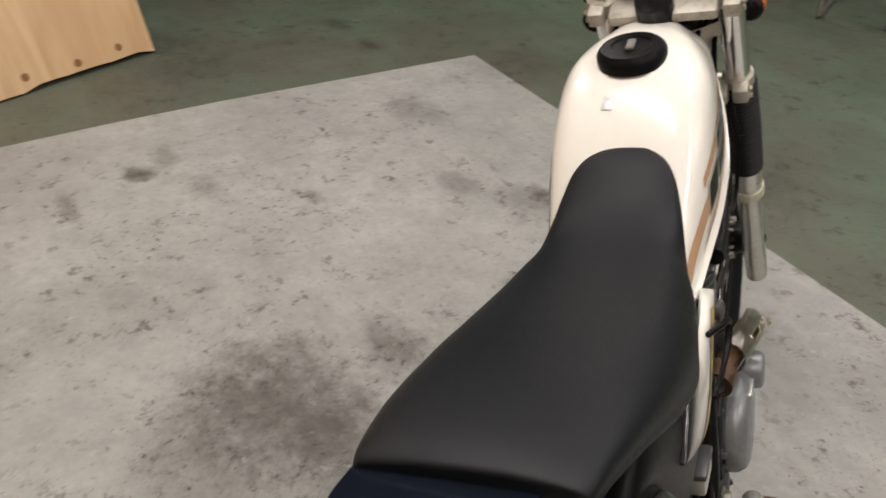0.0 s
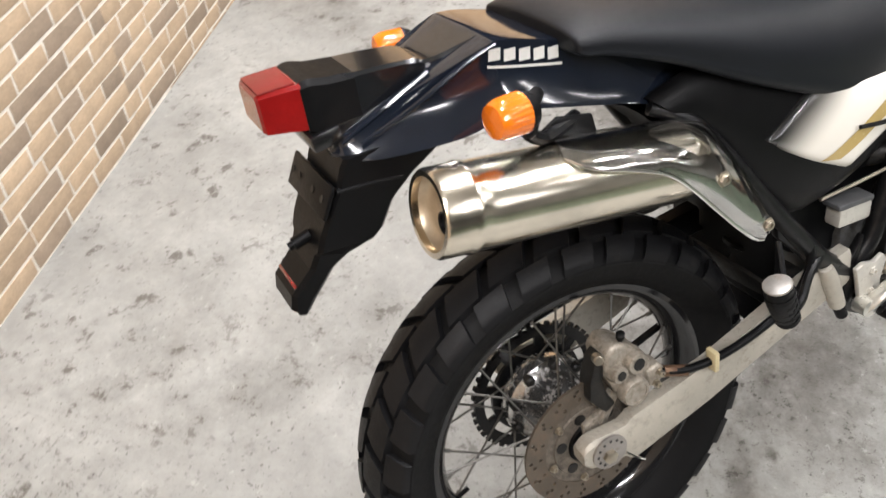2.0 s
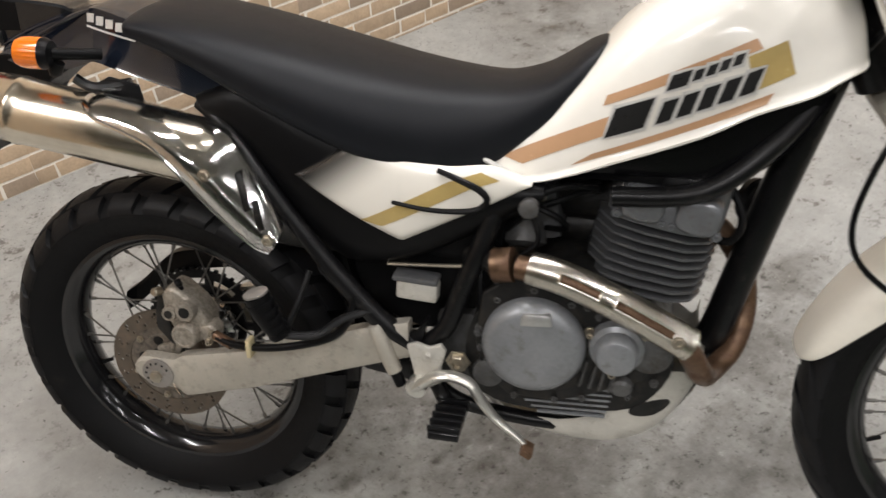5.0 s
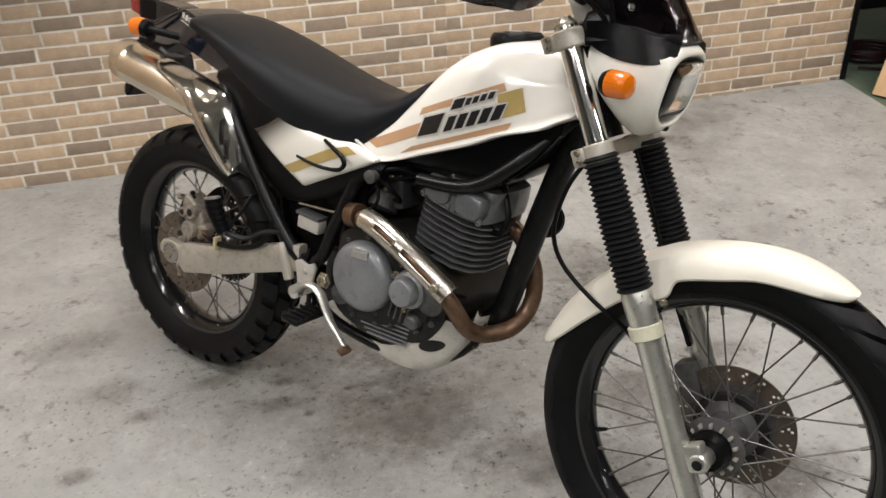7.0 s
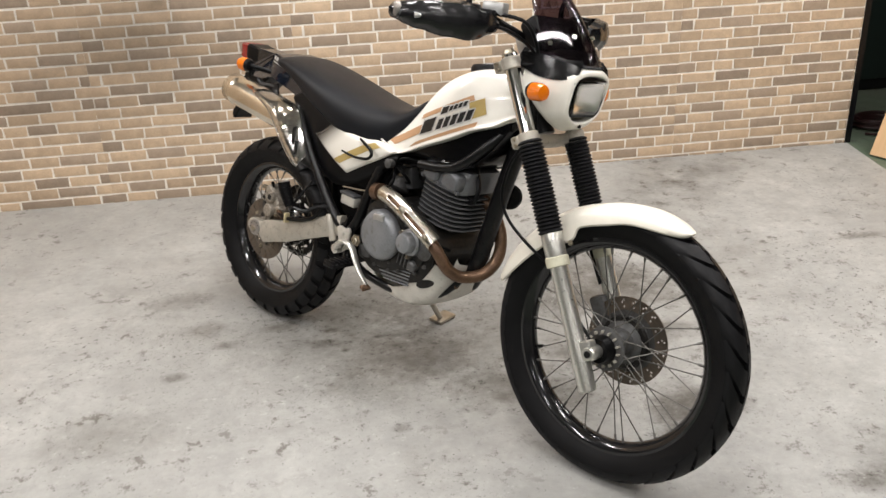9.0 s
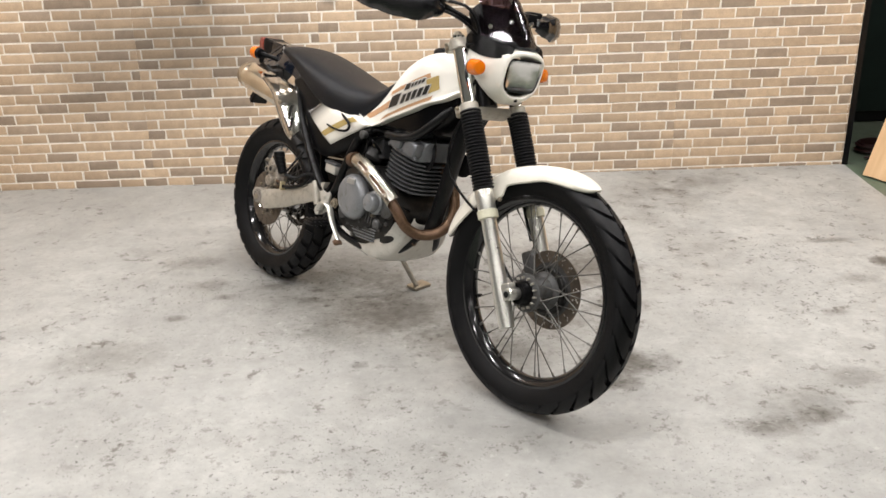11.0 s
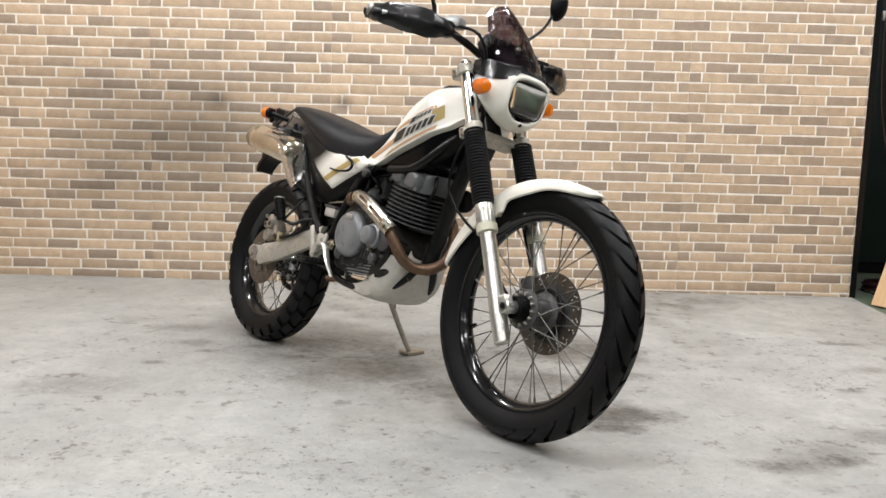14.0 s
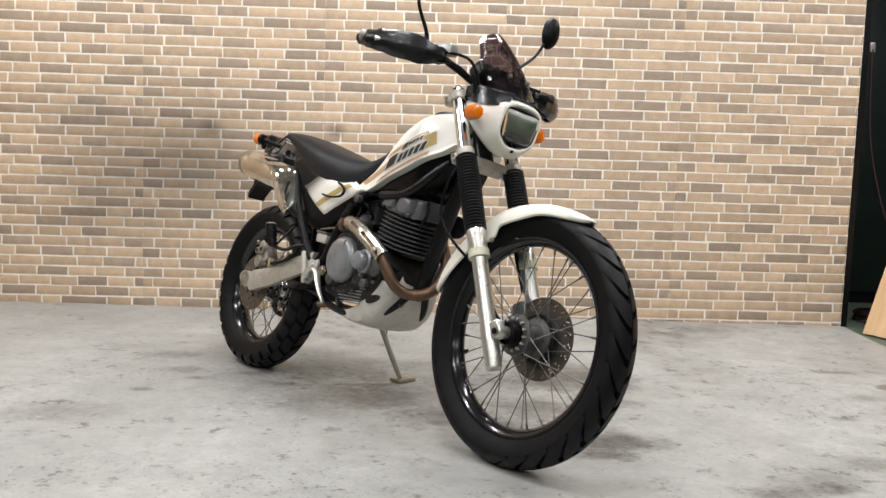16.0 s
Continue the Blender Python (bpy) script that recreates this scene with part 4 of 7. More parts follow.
wing = part("holder_wing", block((-0.256, DY - 0.002, 0.765), (0.005, 0.124, 0.040), (0, 28, 0), 0.002), BLACK_PLASTIC, plate_holder, "flat black bracket plate with bolt holes")
for q in (-0.045, -0.015, 0.030, 0.052):
    part("bracket_hole", turned([(0, 0.0045), (0.0006, 0.0045), (0.0006, 0)], (-0.2586, DY - 0.002 + q, 0.7665), (-0.883, 0, 0.469), 12), CASE_DARK, wing)
part("light_bracket", block((-0.236, DY, 0.829), (0.036, 0.092, 0.020), (0, -8, 0), 0.004), SCUFFED, plate_holder, "scuffed bracket under the tail light")
part("bracket_lug", turned([(0, 0.008), (0.022, 0.008), (0.022, 0.005), (0.028, 0.005)], (-0.275, DY - 0.018, 0.715), (-1, 0, -0.25), 16), BLACK_PLASTIC, plate_holder)
part("reflector", block((-0.312, DY - 0.004, 0.650), (0.008, 0.066, 0.034), (0, 17, 0), 0.003), RED_LENS, plate_holder, "red reflector")
part("reflector_frame", block((-0.305, DY - 0.004, 0.649), (0.012, 0.074, 0.042), (0, 17, 0), 0.003), BLACK_PLASTIC, plate_holder)
part("inner_fender", loft([[(x, DY * 0.7 - w, z - 0.02), (x, DY * 0.7 - w * 0.8, z), (x, DY * 0.7, z + 0.012), (x, DY * 0.7 + w * 0.8, z), (x, DY * 0.7 + w, z - 0.02), (x, DY * 0.7 + w * 0.7, z - 0.006), (x, DY * 0.7, z + 0.004), (x, DY * 0.7 - w * 0.7, z - 0.006)]
      for x, w, z in [(0.015, 0.055, 0.812), (0.06, 0.062, 0.800), (0.12, 0.068, 0.780), (0.17, 0.074, 0.735), (0.22, 0.074, 0.69), (0.29, 0.07, 0.62)]], 3, 2), BLACK_PLASTIC, bike, "black plastic inner rear fender", sharp=50)

part("mud_flap", loft([[(x, DY * 0.3 - w, z), (x + 0.007, DY * 0.3 - w, z + 0.002), (x + 0.009, DY * 0.3, z + 0.002), (x + 0.007, wl, z + 0.002), (x, wl, z), (x + 0.002, DY * 0.3, z)]
      for x, w, wl, z in [(0.285, 0.074, 0.080, 0.625), (0.315, 0.086, 0.110, 0.575), (0.334, 0.092, 0.132, 0.51), (0.342, 0.092, 0.136, 0.45), (0.340, 0.088, 0.132, 0.375)]], 3, 1), BLACK_PLASTIC, bike, "black plastic mud flap ahead of the rear wheel", sharp=50)


def indicator(at, axis, stalk_from, parent, r=0.0235):
    at, axis = Vector(at), Vector(axis).normalized()
    stem = part("indicator", tube([stalk_from, at - axis * 0.020], 0.0085, 12), BLACK_PLASTIC, parent, "black rubber indicator stalk with an amber lens")
    part("indicator_base", turned([(-0.024, 0.010), (-0.022, r * 0.8), (-0.012, r * 1.0), (-0.010, r * 1.0)], at, axis, 24), BLACK_PLASTIC, stem)
    side = axis.cross(Vector((0, 0, 1))).normalized()
    up_ = axis.cross(side)
    rings = []
    for q, rr in ((-0.010, 0.97), (0.014, 0.95), (0.020, 0.92), (0.026, 0.80), (0.0285, 0.45), (0.029, 0.02)):
        rings.append([at + axis * q + (side * math.cos(2 * math.pi * i / 96) + up_ * math.sin(2 * math.pi * i / 96)) * r * rr * (1 + (0.022 if i % 4 < 2 else -0.014) * (q < 0.02)) for i in range(96)])
    bm = skin(rings)
    part("indicator_lens", bm, AMBER_LENS, stem, "ribbed amber plastic lens")


for s in (-1, 1):
    indicator((-0.076, 0.004 + s * 0.146, 0.842), (-0.97, s * 0.12, 0.05), (-0.015, 0.010 + s * 0.095, 0.828), bike, 0.0224)
    part("indicator_boss", turned([(0, 0.009), (0.016, 0.010), (0.022, 0.006)], (-0.050, 0.004 + s * 0.138, 0.828), (-0.5, 0, -0.86), 14), BLACK_PLASTIC, bike)
part("tail_stay", tube([(0.03, -0.09, 0.79), (-0.02, -0.105, 0.785), (-0.045, -0.112, 0.80)], 0.008, 8), FRAME_PAINT, bike)
part("lashing_hook", slab([(-0.02, 0.79), (0.0, 0.80), (0.045, 0.79), (0.05, 0.765), (0.03, 0.75), (0.01, 0.765), (-0.005, 0.76)], -0.100, -0.094, 0.002), FRAME_PAINT, bike)

# ---- exhaust ----
MUFFLER_END = surface("muffler_end_plate", (0.50, 0.42, 0.31), 0.38, 0.75, vary=0.15, scale=30)
AX0, AX1 = Vector((-0.176, -0.116, 0.754)), Vector((0.165, -0.116, 0.698))
ax = (AX1 - AX0).normalized()
body = [(0.012, 0.030), (0.010, 0.036), (0.0, 0.041), (0.0, 0.047), (0.004, 0.0495), (0.032, 0.0495), (0.036, 0.051), (0.040, 0.0515), (0.044, 0.050), (0.060, 0.0495), (0.318, 0.0495), (0.342, 0.043), (0.358, 0.030)]
muffler = part("muffler", turned([(0.012, 0.0405)] + body[2:], AX0, ax, 48, caps=False), MUFFLER, bike, "polished stainless muffler, slightly yellowed by heat", sharp=40)
part("muffler_core", turned([(0.021, 0.0), (0.020, 0.030), (0.016, 0.037), (0.008, 0.0405)], AX0, ax, 32, caps=False), MUFFLER_END, muffler, "pale stepped end plate")
part("outlet_pipe", turned([(0.0, 0.0), (0.0, 0.0105), (-0.004, 0.0105), (-0.0045, 0.0125), (0.004, 0.0130)], AX0 + ax * 0.0165 + Vector((0, -0.010, -0.008)), ax, 20, caps=False), FRAME_PAINT, muffler, "dark outlet pipe")
# heat shield: a folded plate over the muffler that runs down its front end
# stations along it, each with its lower edge, outer bend, ridge and far edge
SHIELD = [((-0.022, -0.142, 0.774), (-0.020, -0.134, 0.779), (-0.016, -0.118, 0.7835), (-0.012, -0.095, 0.780)), ((0.002, -0.160, 0.760), (0.004, -0.149, 0.771), (0.006, -0.116, 0.7805), (0.008, -0.090, 0.773)),
          ((0.052, -0.166, 0.742), (0.054, -0.156, 0.757), (0.058, -0.116, 0.7695), (0.060, -0.088, 0.762)), ((0.092, -0.169, 0.723), (0.097, -0.162, 0.742), (0.105, -0.116, 0.7590), (0.108, -0.087, 0.751)),
          ((0.122, -0.171, 0.695), (0.135, -0.168, 0.720), (0.148, -0.118, 0.7495), (0.150, -0.088, 0.742)), ((0.154, -0.171, 0.658), (0.170, -0.170, 0.690), (0.186, -0.122, 0.734), (0.188, -0.090, 0.727)),
          ((0.193, -0.168, 0.614), (0.205, -0.168, 0.645), (0.213, -0.130, 0.697), (0.212, -0.097, 0.697)), ((0.225, -0.164, 0.582), (0.238, -0.165, 0.607), (0.244, -0.136, 0.643), (0.240, -0.104, 0.648)),
          ((0.245, -0.160, 0.570), (0.258, -0.160, 0.586), (0.262, -0.140, 0.604), (0.258, -0.112, 0.612))]
SLOTS = [((0.214, 0.662), (0.30, -0.954), 0.027, 0.0042), ((0.234, 0.628), (0.28, -0.96), 0.021, 0.0040)]
rails = [spline([st[j] for st in SHIELD], 26) for j in range(4)]
bm = bmesh.new()
vs = [[bm.verts.new(q) for q in spline([r[i] for r in rails], 24)] for i in range(len(rails[0]))]
for i in range(len(vs) - 1):
    for j in range(len(vs[0]) - 1):
        q = (vs[i][j].co + vs[i + 1][j + 1].co) / 2
        cut_out = False
        for (cx, cz), (dx, dz), hl, hw in SLOTS:
            along, across = (q.x - cx) * dx + (q.z - cz) * dz, (q.x - cx) * dz - (q.z - cz) * dx
            cut_out = cut_out or (abs(along) < hl and abs(across) < hw and q.y < -0.128)
        if not cut_out:
            bm.faces.new((vs[i][j], vs[i + 1][j], vs[i + 1][j + 1], vs[i][j + 1]))
bmesh.ops.solidify(bm, geom=bm.faces[:], thickness=0.0022)
shield = part("heat_shield", bm, CHROME, bike, "chromed heat shield over the muffler", sharp=50)
part("shield_lip", tube([st[0] for st in SHIELD], [0.0012] + [0.0024] * 7 + [0.0016], 8), CHROME, shield, "bright rolled lower lip")
bolt("shield_bolt", (0.168, -0.172, 0.690), (0, -1, 0.1), 0.0075, shield)
bolt("shield_bolt", (0.247, -0.163, 0.593), (0, -1, 0), 0.0075, shield)
# dark material stands for the shade this pipe lies in
part("mid_pipe", tube([(0.170, -0.118, 0.692), (0.205, -0.128, 0.650), (0.238, -0.128, 0.606), (0.268, -0.110, 0.582), (0.32, -0.072, 0.560), (0.40, -0.040, 0.546), (0.50, -0.055, 0.556), (0.575, -0.118, 0.566)], [0.026, 0.024, 0.022, 0.020, 0.019, 0.018, 0.018, 0.0195], 16), CASE_DARK, bike, "steel exhaust pipe, darkened for the shade behind the shield and frame")
part("brake_rod", tube([(0.405, -0.100, 0.540), (0.49, -0.108, 0.549), (0.565, -0.112, 0.558)], 0.0028, 8), BOLT_STEEL, bike, "thin brassy rod")
part("pipe_clamp", turned([(-0.014, 0.020), (-0.014, 0.025), (0.014, 0.025), (0.014, 0.020)], (0.580, -0.119, 0.565), (0.97, -0.14, 0.2), 20), RUST_PIPE, bike)
part("shielded_pipe", tube([(0.60, -0.124, 0.566), (0.66, -0.137, 0.562), (0.74, -0.143, 0.533), (0.812, -0.142, 0.494)], 0.0178, 16, 6), RUST_PIPE, bike, "straw-coloured steel pipe under the shield")
part("header_pipe", tube([(0.81, -0.142, 0.495), (0.843, -0.130, 0.458), (0.866, -0.10, 0.408), (0.884, -0.055, 0.386), (0.915, -0.005, 0.398), (0.930, 0.030, 0.445), (0.920, 0.040, 0.510), (0.885, 0.035, 0.570), (0.85, 0.03, 0.595)], 0.0172, 16, 6), RUST_PIPE, bike, "looped header pipe browned by heat")
# header heat shield: curved plate with two long slots
bm = bmesh.new()
ring_n = 17
pth = spline([(0.618, -0.131, 0.571), (0.67, -0.139, 0.562), (0.745, -0.144, 0.532), (0.842, -0.138, 0.478)], 8)
grid = []
for i, c in enumerate(pth):
    d = (pth[min(i + 1, len(pth) - 1)] - pth[max(i - 1, 0)]).normalized()
    outw = (Vector((0, -1, 0)) - d * d.dot(Vector((0, -1, 0)))).normalized()
    upv = outw.cross(d)
    upv = upv if upv.z > 0 else -upv
    grid.append([c + outw * 0.0245 * math.cos(a) + upv * 0.0245 * math.sin(a) for a in np.linspace(-1.1, 1.75, ring_n)])
vs = [[bm.verts.new(q) for q in r] for r in grid]
for i in range(len(vs) - 1):
    for j in range(ring_n - 1):
        if (i in range(7, 13) or i in range(15, 21)) and j in (7, 8, 9):
            continue
        bm.faces.new((vs[i][j], vs[i + 1][j], vs[i + 1][j + 1], vs[i][j + 1]))
bmesh.ops.solidify(bm, geom=bm.faces[:], thickness=0.0022)
SHIELD_CHROME = surface("shield_chrome", (0.86, 0.82, 0.74), 0.24, 1.0, vary=0.1, scale=30)
rims = []
for a, c in ((7, 13), (15, 21)):
    rims.append(tube([grid[i][7] for i in range(a, c + 1)] + [grid[c][8], grid[c][9]] + [grid[i][10] for i in range(c, a - 1, -1)] + [grid[a][9], grid[a][8], grid[a][7]], 0.0018, 6, 1))
hshield = part("header_shield", bm, SHIELD_CHROME, bike, "slotted chrome shield on the header pipe", sharp=40)
bolt("shield_bolt", (0.824, -0.168, 0.497), (0.1, -1, 0.2), 0.0075, hshield)
for r in rims:
    part("slot_rim", r, SHIELD_CHROME, hshield, "rolled edge of the slot")

# ---- engine ----
tilt = pose(0.775, 0, 0.50, 0, 11, 0)
engine = part("crankcase", loft([[(x, y, z) for x, z in [(0.525, 0.40), (0.535, 0.47), (0.58, 0.535), (0.66, 0.56), (0.745, 0.535), (0.80, 0.49), (0.825, 0.43), (0.80, 0.37), (0.75, 0.338), (0.62, 0.325), (0.55, 0.345)]]
              for y in (-0.118, -0.10, 0, 0.10, 0.125)], 2, 3), CASE_DARK, bike, "grey cast engine with clutch cover, dusty", sharp=35)
prof = [(0.0, 0.070), (0.012, 0.072), (0.016, 0.0745), (0.026, 0.0745), (0.032, 0.0725), (0.040, 0.067), (0.044, 0.060), (0.046, 0.048), (0.0465, 0)]
clutch = part("clutch_cover", turned(prof, (0.627, -0.114, 0.450), (0, -1, 0), 48), ENGINE_GREY, engine, "round grey alloy clutch cover", sharp=28)
part("cover_plate", slab([(0.612, 0.512), (0.652, 0.514), (0.655, 0.496), (0.609, 0.493)], -0.162, -0.150, 0.003), ALLOY, clutch, "polished cover plate")
for i in range(9):
    a = 2 * math.pi * (i + 0.3) / 9
    bolt("case_bolt", (0.627 + 0.082 * math.cos(a), -0.122, 0.450 + 0.082 * math.sin(a)), (0, -1, 0), 0.0055, engine, CASE_GREY)
part("case_flange", slab([(0.54, 0.44), (0.55, 0.52), (0.60, 0.556), (0.66, 0.556), (0.70, 0.53), (0.745, 0.505), (0.785, 0.49), (0.80, 0.45), (0.785, 0.40), (0.73, 0.375), (0.70, 0.36), (0.66, 0.348), (0.59, 0.35), (0.55, 0.39)], -0.126, -0.112, 0.004), CASE_DARK, engine)
part("filter_cover", turned([(0.0, 0.040), (0.014, 0.038), (0.018, 0.031), (0.036, 0.029), (0.041, 0.026), (0.043, 0.021), (0.043, 0)], (0.744, -0.126, 0.458), (0, -1, 0), 36), ENGINE_GREY, engine, "small round grey oil filter cover", sharp=28)
for a in (0.6, 2.7, 4.6):
    bolt("case_bolt", (0.745 + 0.044 * math.cos(a), -0.128, 0.458 + 0.044 * math.sin(a)), (0, -1, 0), 0.006, engine, BOLT_STEEL, h=0.014)
for i in range(6):
    part("sump_fin", block((0.665 + i * 0.004, -0.112, 0.370 - i * 0.0095), (0.16 - i * 0.012, 0.014, 0.004), (0, -2, 0), 0.001), ENGINE_GREY, engine)
part("water_pump", turned([(0, 0.034), (0.02, 0.032), (0.026, 0.024), (0.026, 0)], (0.790, -0.108, 0.448), (0, -1, 0), 24), CASE_GREY, engine)
for i in range(8):
    zf = 0.020 + i * 0.0135
    bm = loft([[(x, y, z) for x, y in [(-0.095, -0.055), (-0.07, -0.088), (-0.03, -0.096), (0.03, -0.093), (0.06, -0.074), (0.076, -0.04), (0.076, 0.04), (0.06, 0.074), (0.03, 0.093), (-0.03, 0.096), (-0.07, 0.088), (-0.095, 0.055)]] for z in (zf, zf + 0.0035)], 1, 1)
    part("fin", bm, FIN_GREY, engine, at=tilt)
part("cylinder", block((-0.010, 0, 0.07), (0.115, 0.13, 0.14), (0, 0, 0), 0.02), CASE_DARK, engine, at=tilt)
HEAD_GREY = surface("head_grey_paint", (0.135, 0.14, 0.148), 0.33, 0.35, vary=0.2, scale=22, bump=0.12, bump_scale=220, dirt=(0.07, 0.062, 0.05), dirt_at=0.67)
head = part("cylinder_head", loft([[(x, y * w, z + (0.006 if abs(y) < 0.06 else 0)) for x, y in [(-0.085, -0.06), (-0.066, -0.09), (-0.03, -0.096), (0.03, -0.094), (0.060, -0.076), (0.074, -0.04), (0.074, 0.04), (0.060, 0.076), (0.03, 0.094), (-0.03, 0.096), (-0.066, 0.09), (-0.085, 0.06)]] for z, w in ((0.128, 1.0), (0.15, 1.0), (0.172, 0.93), (0.190, 0.80))], 2, 2), HEAD_GREY, engine, "dark grey cylinder head", at=tilt, sharp=35)
for x0 in (-0.044, 0.030):
    part("valve_cover", loft([[(x0 + dx * s, -0.075 - dy, 0.158 + dz * s) for dx, dz in [(-0.026, -0.020), (-0.030, 0.0), (-0.026, 0.022), (0.0, 0.027), (0.026, 0.022), (0.030, 0.0), (0.026, -0.020), (0, -0.026)]] for dy, s in ((0, 1.05), (0.022, 1.0), (0.030, 0.85), (0.031, 0.5))], 2, 2), HEAD_GREY, engine, at=tilt, sharp=35)
    for dx in (-0.03, 0.03):
        bolt("head_bolt", (x0 + dx, -0.096, 0.137), (0, -1, 0), 0.006, engine, HEAD_GREY).matrix_basis = tilt
part("spark_plug_lead", tube([(0.85, -0.04, 0.60), (0.885, -0.055, 0.60), (0.895, -0.05, 0.64), (0.86, -0.03, 0.70)], 0.006, 8), BLACK_PLASTIC, bike)
part("carburettor", block((0.605, -0.01, 0.62), (0.09, 0.10, 0.09), (0, -8, 0), 0.012), FIN_GREY, bike, "dark grey carburettor")
part("carburettor_bowl", turned([(0, 0.03), (0.03, 0.032), (0.036, 0.02), (0.036, 0)], (0.60, -0.045, 0.600), (0, -0.5, -0.85), 20), CASE_GREY, bike)
part("fuel_cock", turned([(0, 0.012), (0.02, 0.014), (0.024, 0.008)], (0.612, -0.105, 0.655), (0, -1, 0), 16), CASE_GREY, bike)
part("fuel_hose", tube([(0.615, -0.098, 0.65), (0.65, -0.10, 0.635), (0.66, -0.08, 0.61), (0.63, -0.06, 0.60)], 0.0045, 8), BLACK_PLASTIC, bike)
part("air_box", block((0.46, 0, 0.62), (0.24, 0.17, 0.15), (0, 6, 0), 0.02), BLACK_PLASTIC, bike, "black plastic air box")
part("carburettor_throat", tube([(0.57, 0.0, 0.655), (0.64, 0.005, 0.64), (0.71, 0.01, 0.625)], [0.045, 0.042, 0.036], 20), CASE_DARK, bike, "grimy dark intake behind the carburettor")
part("starter_motor", tube([(0.60, 0.03, 0.575), (0.72, 0.03, 0.57)], 0.034, 20), CASE_DARK, bike, "dark starter motor on the crankcase")
for dy, zz in ((-0.075, 0.0), (-0.055, 0.012), (-0.085, 0.022)):
    part("cable_loop", tube([(0.575, dy, 0.60 + zz), (0.61, dy - 0.012, 0.635 + zz), (0.655, dy - 0.006, 0.655 + zz), (0.70, dy + 0.02, 0.668)], 0.0045, 8), BLACK_PLASTIC, bike)
part("intake_boot", tube([(0.53, 0, 0.62), (0.585, -0.005, 0.62)], 0.036, 20), BLACK_PLASTIC, bike)
# pipes, wires, brackets and bolts round the engine
part("breather_hose", tube([(0.56, -0.06, 0.60), (0.545, -0.10, 0.55), (0.548, -0.118, 0.49), (0.552, -0.120, 0.42), (0.54, -0.10, 0.36)], 0.0055, 8), BLACK_PLASTIC, bike, "black rubber breather hose")
part("wire_loom", tube([(0.60, -0.09, 0.66), (0.625, -0.108, 0.61), (0.61, -0.112, 0.585), (0.575, -0.105, 0.56), (0.53, -0.09, 0.555)], 0.004, 8), BLACK_PLASTIC, bike)
part("decompression_cable", tube([(0.70, -0.10, 0.555), (0.735, -0.118, 0.535), (0.775, -0.120, 0.50), (0.80, -0.105, 0.47), (0.83, -0.06, 0.45)], 0.0035, 8), BLACK_PLASTIC, bike)
part("cable_bracket", slab([(0.668, 0.545), (0.70, 0.552), (0.728, 0.535), (0.735, 0.515), (0.715, 0.512), (0.70, 0.528), (0.672, 0.53)], -0.128, -0.121, 0.002), DULL_ALLOY, engine, "pale alloy cable bracket")
part("drain_boss", turned([(0, 0.017), (0.016, 0.016), (0.02, 0.012), (0.02, 0)], (0.755, -0.118, 0.392), (0, -1, -0.2), 18), CASE_GREY, engine)
part("kick_boss", turned([(0, 0.024), (0.012, 0.023), (0.016, 0.016), (0.016, 0)], (0.560, -0.116, 0.385), (0, -1, 0), 20), CASE_GREY, engine)
for x, z, r in ((0.545, 0.455, 0.0075), (0.548, 0.43, 0.006), (0.572, 0.545, 0.0065), (0.700, 0.515, 0.007), (0.716, 0.50, 0.006), (0.785, 0.475, 0.006), (0.79, 0.425, 0.006), (0.765, 0.372, 0.0065), (0.70, 0.36, 0.006), (0.66, 0.352, 0.006), (0.60, 0.352, 0.006), (0.80, 0.40, 0.0075)):
    bolt("case_bolt", (x, -0.125, z), (0, -1, 0), r * 0.7, engine, CASE_GREY, h=0.008)
for i in range(4):
    part("case_rib", block((0.700 + i * 0.014, -0.126, 0.405 - i * 0.002), (0.004, 0.012, 0.045), (0, 12, 0), 0.001), CASE_GREY, engine)
for z in (0.59, 0.62, 0.65):
    part("carburettor_screw", turned([(0, 0.006), (0.008, 0.006), (0.01, 0.004)], (0.60 + (z - 0.59) * 0.4, -0.062, z), (0, -1, 0), 10), BOLT_STEEL, bike)
# skid plate
rows = []
for x, hb, w in [(0.560, 0.300, 0.075), (0.60, 0.272, 0.090), (0.68, 0.256, 0.104), (0.75, 0.256, 0.112), (0.785, 0.266, 0.117), (0.82, 0.288, 0.116), (0.850, 0.322, 0.104), (0.875, 0.370, 0.085), (0.882, 0.405, 0.070)]:
    lift_ = 0.026 if x < 0.65 else 0.040 if x < 0.7 else 0.070 if x < 0.77 else 0.114 if x < 0.84 else 0.080 if x < 0.86 else 0.03
    rows.append([(x, -w, hb + lift_), (x, -w * 0.98, hb + lift_ * 0.4), (x, -w * 0.8, hb + 0.008), (x, 0, hb), (x, w * 0.8, hb + 0.008), (x, w * 0.98, hb + lift_ * 0.4), (x, w, hb + lift_),
                 (x - 0.002, w - 0.004, hb + lift_), (x - 0.002, w * 0.78, hb + 0.013), (x - 0.002, 0, hb + 0.005), (x - 0.002, -w * 0.78, hb + 0.013), (x - 0.002, -w + 0.004, hb + lift_)])
skid = part("skid_plate", loft(rows, 3, 2), PLATE_WHITE, bike, "pale grey alloy skid plate under the engine", sharp=40, at=pose(-0.014, 0, 0))
hole = [[(x, -float(np.interp(x, (0.75, 0.785, 0.82, 0.850), (0.112, 0.117, 0.116, 0.104))) + dy, z)
         for x, z in [(0.812 + r * (0.029 * math.cos(a) + 0.003 * math.sin(a)), 0.349 + r * (0.014 * math.sin(a) + 0.008 * math.cos(a))) for a in np.linspace(0, 2 * math.pi, 20, endpoint=False)]]
        for r, dy in ((0.96, 0.006), (1.0, -0.001), (0.95, -0.0025), (0.4, -0.0026))]
